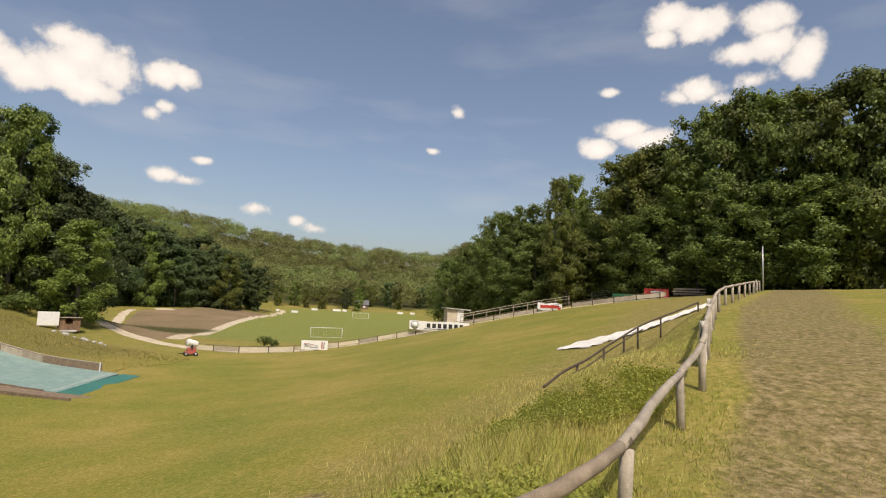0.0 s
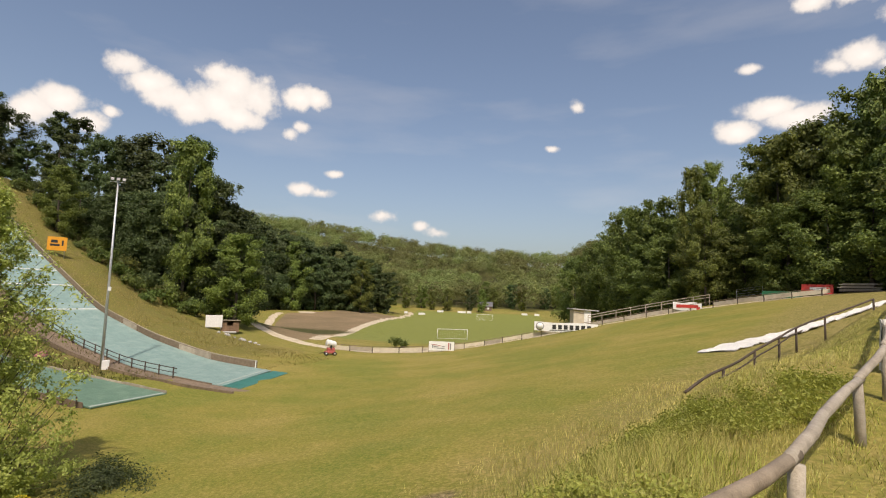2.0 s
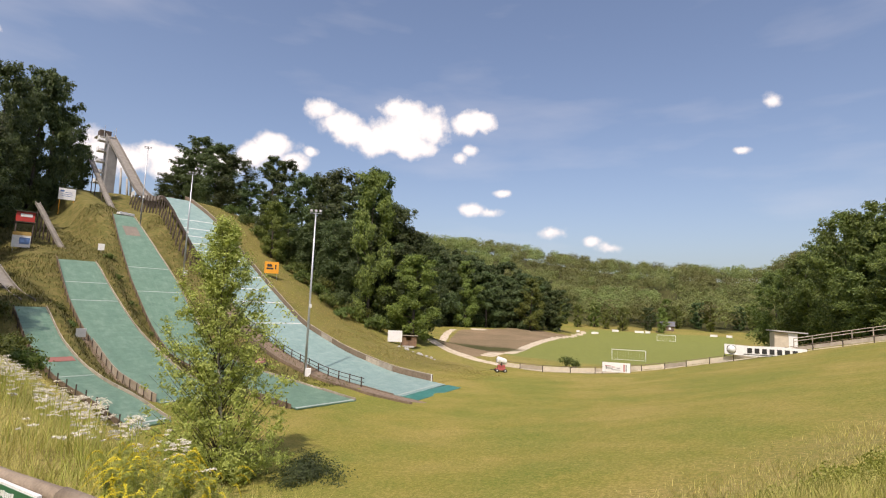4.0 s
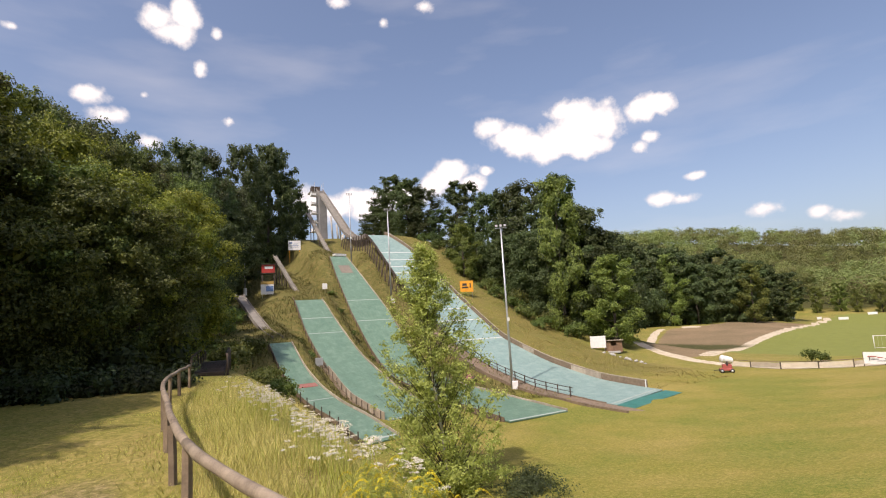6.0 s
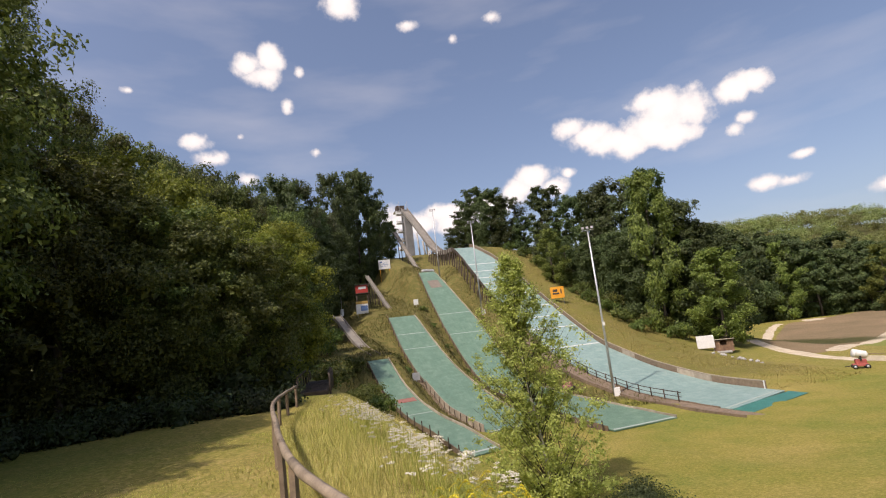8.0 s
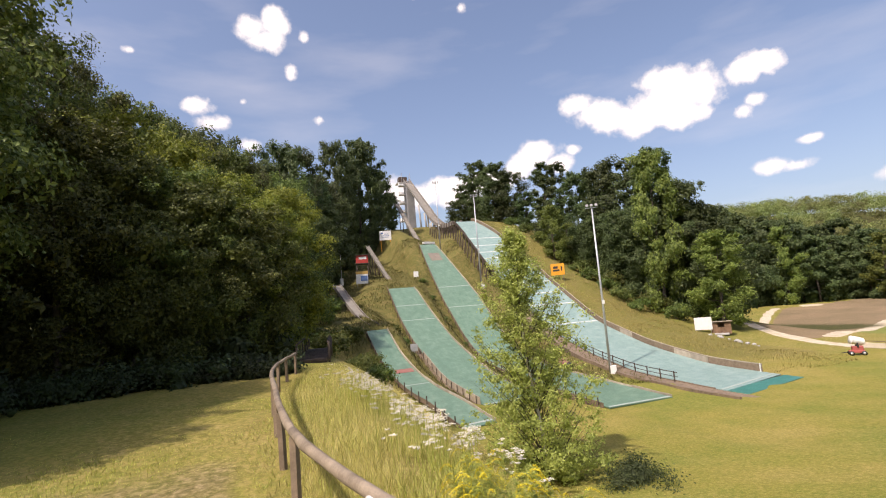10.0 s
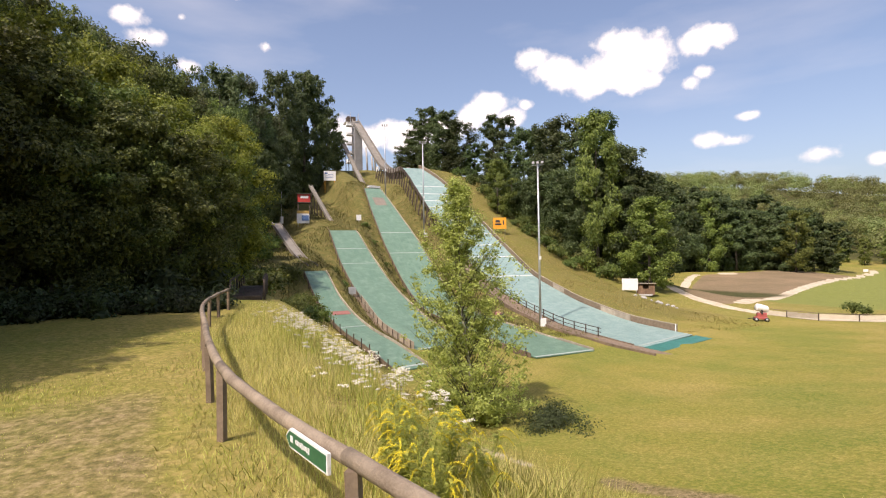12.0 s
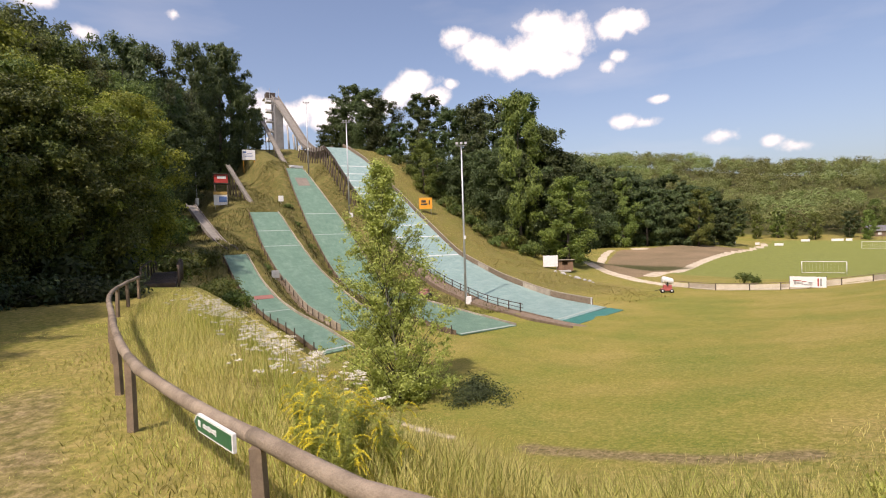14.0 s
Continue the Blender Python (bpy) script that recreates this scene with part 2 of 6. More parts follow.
    col = mix_node(nt, edge(attr("dirt"), 0.4, 0.6), col, dirt)
    # dark forest floor; shade under the crowns is put into this colour too
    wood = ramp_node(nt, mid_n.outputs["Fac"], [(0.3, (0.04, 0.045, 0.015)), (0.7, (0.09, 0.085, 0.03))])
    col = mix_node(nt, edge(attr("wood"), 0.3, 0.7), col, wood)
    col = mix_node(nt, 0.55, col, ramp_node(nt, fine.outputs["Fac"], [(0.3, (0.22, 0.22, 0.22)), (0.72, (0.95, 0.95, 0.9))]), "SOFT_LIGHT")
    nt.links.new(col, b.inputs["Base Color"])
    b.inputs["Roughness"].default_value = 0.9
    b.inputs["Specular IOR Level"].default_value = 0.15
    bump_node(nt, b, fine.outputs["Fac"], 0.5, 0.06)
    return m


def mat_material(name, a, c, stain):
    """Plastic ski matting: rows of bristles, bleached in streaks."""
    m = bpy.data.materials.new(name)
    nt, b = links(m)
    n1, n2 = noise_node(nt, 0.35, 6, 0.65), noise_node(nt, 5.0, 4, 0.7)
    uv = nt.nodes.new("ShaderNodeUVMap")
    uv.uv_map = "along"
    st = nt.nodes.new("ShaderNodeMapping")
    st.inputs["Scale"].default_value = (0.25, 2.2, 1.0)
    n3 = nt.nodes.new("ShaderNodeTexNoise")
    n3.inputs["Scale"].default_value, n3.inputs["Detail"].default_value = 1.6, 5.0
    nt.links.new(uv.outputs[0], st.inputs["Vector"])
    nt.links.new(st.outputs[0], n3.inputs["Vector"])
    col = ramp_node(nt, n1.outputs["Fac"], [(0.3, a), (0.7, c)])
    col = mix_node(nt, 0.45, col, ramp_node(nt, n3.outputs["Fac"], [(0.3, a), (0.55, c), (0.75, stain)]))
    col = mix_node(nt, 0.3, col, ramp_node(nt, n2.outputs["Fac"], [(0.3, tuple(v * 0.6 for v in a)), (0.7, stain)]))
    n4 = noise_node(nt, 0.9, 6, 0.75)
    col = mix_node(nt, 0.36, col, ramp_node(nt, n4.outputs["Fac"], [(0.36, tuple(v * 0.45 for v in a)), (0.5, a), (0.68, stain)]))
    rows = nt.nodes.new("ShaderNodeTexWave")
    rows.inputs["Scale"].default_value, rows.inputs["Distortion"].default_value = 1.4, 0.6
    rows.bands_direction = "X"
    nt.links.new(uv.outputs[0], rows.inputs["Vector"])
    col = mix_node(nt, 0.22, col, ramp_node(nt, rows.outputs["Fac"], [(0.2, tuple(v * 0.55 for v in a)), (0.8, c)]))
    nt.links.new(col, b.inputs["Base Color"])
    b.inputs["Roughness"].default_value = 0.5
    bump_node(nt, b, rows.outputs["Fac"], 0.35, 0.03)
    return m


MEADOW = ground_material()
MAT_BLUE = mat_material("blue_matting", (0.17, 0.30, 0.275), (0.30, 0.43, 0.395), (0.50, 0.56, 0.52))
MAT_GREEN = mat_material("green_matting", (0.085, 0.185, 0.125), (0.165, 0.285, 0.20), (0.33, 0.41, 0.32))
WOOD_GREY = surface("weathered_wood", (0.095, 0.068, 0.044), (0.28, 0.21, 0.145), 3.0, 40.0, 0.85, 0, 0.5, 0.01, per_object=0.12)
WOOD_RAIL = surface("railing_wood", (0.11, 0.082, 0.055), (0.34, 0.275, 0.20), 4.0, 55.0, 0.85, 0, 0.7, 0.012, per_object=0.1)
WOOD_DARK = surface("tarred_wood", (0.035, 0.026, 0.02), (0.11, 0.08, 0.06), 2.0, 30.0, 0.85, 0, 0.5, 0.01, per_object=0.15)
WOOD_BOARD = surface("bleached_boards", (0.25, 0.21, 0.16), (0.50, 0.44, 0.35), 1.2, 25.0, 0.85, 0, 0.4, 0.01, per_object=0.18)
WOOD_SILVER = surface("silvered_wood", (0.19, 0.16, 0.12), (0.52, 0.46, 0.375), 3.0, 40.0, 0.85, 0, 0.6, 0.012, per_object=0.12)
CONCRETE = surface("concrete", (0.30, 0.29, 0.27), (0.48, 0.47, 0.44), 0.6, 20.0, 0.85)
STEEL = surface("galvanised_steel", (0.42, 0.43, 0.44), (0.62, 0.63, 0.64), 2.0, 30.0, 0.45, 0.6, 0.1)
WHITE = surface("white_paint", (0.66, 0.66, 0.64), (0.84, 0.84, 0.82), 2.0, 30.0, 0.5, 0, 0.1)
ORANGE = surface("orange_paint", (0.75, 0.30, 0.015), (0.85, 0.38, 0.03), 1.0, 20.0, 0.5, 0, 0.1)
RED = surface("red_paint", (0.42, 0.03, 0.025), (0.58, 0.06, 0.045), 2.0, 30.0, 0.5, 0, 0.1)
BLACK = surface("black_plastic", (0.012, 0.012, 0.012), (0.04, 0.04, 0.04), 3.0, 30.0, 0.5)
BLUE_PAINT = surface("blue_paint", (0.08, 0.16, 0.36), (0.14, 0.24, 0.46), 2.0, 30.0, 0.5)
GREEN_PAINT = surface("green_enamel", (0.012, 0.10, 0.045), (0.02, 0.14, 0.065), 4.0, 60.0, 0.35, 0, 0.05)
BARK = surface("bark", (0.035, 0.028, 0.02), (0.12, 0.10, 0.075), 3.0, 18.0, 0.95, 0, 0.8, 0.03)
BIRCH_BARK = surface("birch_bark", (0.25, 0.22, 0.17), (0.62, 0.60, 0.54), 2.5, 14.0, 0.8, 0, 0.4, 0.01)
LEAF_WOOD = leaf_material("woodland_leaves", (0.070, 0.10, 0.026), (0.32, 0.37, 0.09), hue=0.014, deep=0.8, through=0.32)
LEAF_EDGE = leaf_material("wood_edge_leaves", (0.055, 0.082, 0.022), (0.36, 0.41, 0.105), deep=0.7, through=0.3, vary=(0.6, 1.35))
# undergrowth green darkened: the canopy's shade is put into the leaf colour
LEAF_FERN = leaf_material("shaded_undergrowth_leaves", (0.02, 0.034, 0.01), (0.07, 0.095, 0.028), through=0.3)
LEAF_HILL = leaf_material("hillside_leaves", (0.05, 0.076, 0.029), (0.165, 0.205, 0.066), 0.025, deep=0.9, through=0.36, vary=(0.65, 1.3))
# lighter green than LEAF_HILL; the sunlit look is part of the leaf colour
LEAF_LIT = leaf_material("sunlit_hillside_leaves", (0.09, 0.125, 0.028), (0.34, 0.385, 0.09), 0.02, through=0.42)
# paler than the hillside leaves: distance haze is put into this colour
LEAF_FAR = leaf_material("hazy_far_wood_leaves", (0.145, 0.165, 0.055), (0.285, 0.298, 0.1), 0.03, 0.035, tone=True, vary=(0.6, 1.3))
LEAF_BIRCH = leaf_material("birch_leaves", (0.20, 0.24, 0.055), (0.58, 0.60, 0.18), 0.01, through=0.45, vary=(1, 1), deep=1.0)
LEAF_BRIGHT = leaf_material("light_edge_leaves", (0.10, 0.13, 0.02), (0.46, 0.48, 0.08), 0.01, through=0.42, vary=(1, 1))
LEAF_WEED = leaf_material("weed_leaves", (0.16, 0.19, 0.035), (0.42, 0.43, 0.10), 0.01, vary=(1, 1), deep=1.2)
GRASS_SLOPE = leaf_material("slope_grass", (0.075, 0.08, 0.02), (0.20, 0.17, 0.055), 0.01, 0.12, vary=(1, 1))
# drier, paler version of the slope grass, with sunlight put into its colour
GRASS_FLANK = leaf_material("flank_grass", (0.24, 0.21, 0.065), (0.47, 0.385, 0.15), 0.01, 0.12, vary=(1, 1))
LEAF_DARK = leaf_material("dark_clump_leaves", (0.035, 0.05, 0.018), (0.10, 0.12, 0.042), 0.01, vary=(1, 1))
LEAF_BUSH = leaf_material("shrub_leaves", (0.065, 0.095, 0.02), (0.22, 0.25, 0.06), through=0.38)
GRASS_TALL = leaf_material("tall_grass", (0.36, 0.34, 0.10), (0.78, 0.67, 0.30), 0.0, 0.5, vary=(1, 1), deep=1.1)
GRASS_STRAW = leaf_material("straw_grass", (0.40, 0.36, 0.11), (0.80, 0.68, 0.32), 0.0, 0.5, vary=(1, 1), deep=1.2)
GRASS_GREEN = leaf_material("green_grass", (0.28, 0.31, 0.065), (0.58, 0.56, 0.16), 0.0, 0.5, vary=(1, 1), deep=1.1)
GRASS_SHORT = leaf_material("trodden_grass", (0.24, 0.215, 0.075), (0.50, 0.42, 0.20), 0.0, 0.6, vary=(1, 1), deep=1.0)
BLOSSOM_WHITE = surface("white_blossom", (0.58, 0.54, 0.42), (0.78, 0.75, 0.64), 5.0, 50.0, 0.8)
BLOSSOM_YELLOW = surface("yellow_blossom", (0.62, 0.52, 0.02), (0.78, 0.66, 0.05), 5.0, 50.0, 0.8)

# ---------------------------------------------------------------- lie of the land
def smooth(a, b, x):
    t = np.clip((np.asarray(x, float) - a) / (b - a), 0, 1)
    return t * t * (3 - 2 * t)


def softplus(x, k):
    return k * np.logaddexp(0, np.asarray(x, float) / k)


class Slope:
    """A jumping hill: foot of its axis, bearing uphill, widths along it, length, and its height along the axis."""
    def __init__(self, foot, way, widths, length, knots):
        self.foot, self.way = np.array(foot), np.array(way) / np.hypot(*way)
        self.side = np.array([self.way[1], -self.way[0]])      # to the north
        self.widths, self.length = widths, length
        ls = np.arange(-60, 420, 1.0)
        zs = np.interp(ls, *zip(*knots))
        kern = np.exp(-np.linspace(-2, 2, 13) ** 2)
        self.ls, self.zs = ls, np.convolve(np.pad(zs, 6, "edge"), kern / kern.sum(), "valid")

    def lv(self, x, y):
        dx, dy = x - self.foot[0], y - self.foot[1]
        return dx * self.way[0] + dy * self.way[1], dx * self.side[0] + dy * self.side[1]

    def z(self, l):
        return np.interp(l, self.ls, self.zs)

    def half(self, l):
        return 0.5 * np.interp(l, *zip(*self.widths))

    def place(self, l, v, up=0.0):
        p = self.foot + self.way * l + self.side * v
        return Vector((p[0], p[1], float(self.z(l)) + up))


FLOOR = -7.5
BIG = Slope((-32.6, 51.7), (-0.97, 0.242), [(0, 10.2), (30, 9.7), (60, 9.3), (75, 8.0), (90, 5.2)], 90.0, [(-60, FLOOR), (0, FLOOR + 0.05), (4, -7.35), (12, -7.06), (23, -5.3), (36, -1.9), (49, 4.6), (63, 12.0), (78, 20.5), (90, 25.7), (140, 32.5), (420, 75)])
MID = Slope((-34.2, 37.5), (-0.97, 0.241), [(0, 6.8), (30, 6.4), (53, 6.9), (66, 5.4), (77, 3.6)], 77.0, [(-60, FLOOR), (0, FLOOR + 0.1), (20, -6.8), (33, -5.9), (41, -2.7), (55, 5.5), (66, 11.6), (77, 18.0), (110, 27), (420, 80)])
LOW = Slope((-43.0, 30.2), (-0.979, 0.203), [(0, 6.5), (20, 6.0), (35, 5.7), (47, 4.8)], 47.0, [(-60, FLOOR), (0, -7.1), (12, -6.3), (26, -2.7), (36, 1.3), (47, 7.1), (85, 16), (420, 80)])
TINY = Slope((-36.6, 22.3), (-0.995, 0.095), [(0, 2.9), (15, 2.9), (28, 2.65)], 28.0, [(-60, FLOOR), (0, -7.25), (6, -6.1), (12, -5.7), (18, -4.5), (24, -2.4), (28, 0.8), (60, 6.0), (140, 25), (420, 80)])
SLOPES = (BIG, MID, LOW, TINY)
# the rail along the edge of the terrace: x, y, height of the ground
RAIL = np.array([(-75, 12, 1.5), (-28, 6.9, -0.15), (-18.7, 3.6, -0.2), (-11.5, 2.2, -0.2), (-7.0, 1.54, -0.2), (-5.1, 1.48, -0.18), (-3.9, 1.48, -0.16), (-2.9, 1.53, -0.15), (-2.0, 1.63, -0.15), (-1.2, 1.95, -0.14), (-0.4, 2.55, -0.13), (0.66, 3.47, -0.12), (1.82, 5.02, -0.1), (2.6, 6.45, -0.03), (4.0, 8.7, 0.12), (5.0, 10.0, 0.55), (6.3, 12.4, 0.95), (9.2, 17.7, 1.5), (13.3, 24.6, 2.35), (21.4, 36, 3.4), (27, 44, 4.0), (62, 98, 6.5)])


def rail_distance(x, y):
    """Signed distance from the rail's line (over the outrun: positive), and the height of the terrace there."""
    x, y = np.asarray(x, float), np.asarray(y, float)
    best, z = np.full(x.shape, 1e9), np.zeros(x.shape)
    sign = np.ones(x.shape)
    for a, b in zip(RAIL[:-1], RAIL[1:]):
        d = b[:2] - a[:2]
        t = np.clip(((x - a[0]) * d[0] + (y - a[1]) * d[1]) / (d @ d), 0, 1)
        ex, ey = x - a[0] - t * d[0], y - a[1] - t * d[1]
        r = np.hypot(ex, ey)
        near = r < best
        best, z = np.where(near, r, best), np.where(near, a[2] + t * (b[2] - a[2]), z)
        sign = np.where(near, np.where(d[0] * ey - d[1] * ex > 0, 1.0, -1.0), sign)
    return best * sign, z


def ground_z(x, y):
    x, y = np.asarray(x, float), np.asarray(y, float)
    num, den = 0, 0
    for k, s in enumerate(SLOPES):
        l, v = s.lv(x, y)
        if k == 0:
            l = l - 0.95 * softplus(v - 12, 3)
        w = 1 / (np.maximum(np.abs(v) - s.half(l), 0) ** 2 + 1.0) ** 1.5
        num, den = num + w * s.z(l), den + w
    hill = num / den
    # a hollow under the trestle of the large hill
    lb, vb = BIG.lv(x, y)
    hill = hill - 4.4 * smooth(38, 75, lb) * smooth(128, 108, lb) * smooth(3.5, -2.5, vb) * smooth(-15, -9, vb)
    # the counter slope to the east, the pitch beyond, the wooded hills round the valley
    rise = 0.235 * softplus(x + 17, 5)
    rise = 13.0 - softplus(13.0 - rise, 1.5)
    floor = hill + rise * smooth(150, 110, y)
    far = np.hypot(x, y)
    az = np.degrees(np.arctan2(-x, y))
    # the valley with the pitch, and the wooded hills round it
    valley = FLOOR - 0.9 * smooth(92, 140, y) * smooth(20, -5, x) + 3.0 * smooth(140, 220, far) * smooth(14, 24, az) + 4.0 * smooth(230, 320, far)
    valley = valley + rise * smooth(-2, 22, x)
    crest = np.interp(az, [-12, 2, 8, 14, 20, 26, 30], [38, 40, 43, 48, 54, 61, 65])
    valley = valley + crest * smooth(290, 560, far) + 14 * smooth(120, 330, far) * smooth(2, -20, az)
    _, vb = BIG.lv(x, y)
    w = np.maximum(smooth(38, 75, vb) * smooth(100, 130, y), smooth(34, 60, vb) * smooth(76, 96, y) * smooth(-18, -32, x))
    floor = floor * (1 - w) + valley * w
    s, tz = rail_distance(x, y)
    bank = tz - 0.06 * np.clip(s, 0, 3) - 0.85 * softplus(s - 2.5 + 1.6 * smooth(3, 8, x), 0.35) + 0.10 * softplus(-s - 12, 2.0)
    k = 0.5
    return k * np.logaddexp(floor / k, bank / k)


def gz(x, y):
    return float(ground_z(np.array([x]), np.array([y]))[0])


# ---------------------------------------------------------------- building helpers
def mesh_from(name, verts, faces, mats=(), smooth_shade=False, slots=None, normals=None):
    me = bpy.data.meshes.new(name)
    me.from_pydata([tuple(v) for v in verts], [], [tuple(f) for f in faces])
    for m in mats:
        me.materials.append(m)
    if slots is not None:
        me.polygons.foreach_set("material_index", np.asarray(slots, dtype=np.int32))
    if smooth_shade:
        me.polygons.foreach_set("use_smooth", [True] * len(me.polygons))
    me.update()
    if normals is not None:
        me.normals_split_custom_set_from_vertices(normals)
    return me


def part(name, data, material, parent, label=""):
    """Links a bmesh or a mesh as one object under a thing or a part."""
    if isinstance(data, bmesh.types.BMesh):
        me = bpy.data.meshes.new(name)
        data.to_mesh(me)
        data.free()
        me.materials.append(material)
    else:
        me = data
        if material and not me.materials:
            me.materials.append(material)
    ob = new(name, me)
    ob.parent = parent
    if label:
        ob["label"] = label
    return ob


def wpart(name, data, material, parent, label=""):
    """A part whose mesh was laid out in the world."""
    ob = part(name, data, material, parent, label)
    m = Matrix.Identity(4)
    p = parent
    while p:
        m = p.matrix_basis @ m
        p = p.parent
    ob.data.transform(m.inverted())
    return ob


def empty(name, at, label, category, group="", kind="", turn=0.0):
    ob = new(name)
    ob.matrix_basis = pose(*at, 0, 0, turn)
    ob.empty_display_size = 0.2
    return tagged(ob, label, category, group, kind)


def box(bm, size, at=(0, 0, 0), turn=None, bevel=0.0):
    m = Matrix.Translation(at) @ (turn or Matrix.Identity(4)) @ Matrix.Diagonal((*size, 1))
    r = bmesh.ops.create_cube(bm, size=1.0, matrix=m)
    if bevel:
        edges = list({e for v in r["verts"] for e in v.link_edges})
        bmesh.ops.bevel(bm, geom=edges, offset=bevel, segments=1, affect="EDGES")
    return bm


def boxed(size, at=(0, 0, 0), turn=None, bevel=0.01):
    return box(bmesh.new(), size, at, turn, bevel)


def tube(points, radii, sides=8, wobble=0.0, rng=None, caps=True):
    """A round bar along points, with a radius at each."""
    pts = [Vector(p) for p in points]
    verts, faces = [], []
    for k, p in enumerate(pts):
        d = (pts[min(k + 1, len(pts) - 1)] - pts[max(k - 1, 0)]).normalized()
        up = Vector((0, 0, 1)) if abs(d.z) < 0.9 else Vector((1, 0, 0))
        a = d.cross(up).normalized()
        b = d.cross(a).normalized()
        r = radii[k] if isinstance(radii, (list, tuple)) else radii
        for j in range(sides):
            t = 2 * math.pi * j / sides
            rr = r * (1 + (rng.uniform(-wobble, wobble) if rng else 0))
            verts.append(p + a * math.cos(t) * rr + b * math.sin(t) * rr)
    for k in range(len(pts) - 1):
        for j in range(sides):
            j2 = (j + 1) % sides
            faces.append((k * sides + j, k * sides + j2, (k + 1) * sides + j2, (k + 1) * sides + j))
    if caps:
        faces.append(tuple(reversed(range(sides))))
        faces.append(tuple(range((len(pts) - 1) * sides, len(pts) * sides)))
    return verts, faces


def tube_part(name, points, radii, material, parent, sides=8, label="", wobble=0.0, rng=None, world=False):
    v, f = tube(points, radii, sides, wobble, rng)
    return (wpart if world else part)(name, mesh_from(name, v, f, [material], sides > 6), None, parent, label)

# ---------------------------------------------------------------- ground
def ring_mask(x, y, pts, width):
    best = np.full(x.shape, 1e9)
    for a, b in zip(pts[:-1], pts[1:]):
        a, b = np.array(a, float), np.array(b, float)
        d = b - a
        t = np.clip(((x - a[0]) * d[0] + (y - a[1]) * d[1]) / (d @ d), 0, 1)
        best = np.minimum(best, np.hypot(x - a[0] - t * d[0], y - a[1] - t * d[1]))
    return np.clip(1.0 - (best - width * 0.5) / 0.8, 0, 1)


def curve_through(pts, n=10):
    """Catmull-Rom points through pts."""
    p = [np.array(q, float) for q in pts]
    p = [2 * p[0] - p[1]] + p + [2 * p[-1] - p[-2]]
    out = []
    for k in range(1, len(p) - 2):
        for t in np.linspace(0, 1, n, endpoint=False):
            a, b, c, d = p[k - 1:k + 3]
            out.append(0.5 * (2 * b + (c - a) * t + (2 * a - 5 * b + 4 * c - d) * t ** 2 + (3 * b - a - 3 * c + d) * t ** 3))
    return out + [p[-2]]


RING = curve_through([(-80, 196), (-94, 188), (-99, 174), (-86, 145), (-68, 112), (-63.5, 101.5), (-59, 96.5), (-52, 92), (-41, 85.5), (-29, 82.5), (-18, 88), (-10, 93), (-1, 96), (10, 96), (20, 94), (28, 89), (36, 83)], 8)
DIAGONAL = curve_through([(-46, 95), (-50, 112), (-58, 145), (-64, 185), (-70, 230), (-74, 262)], 6)


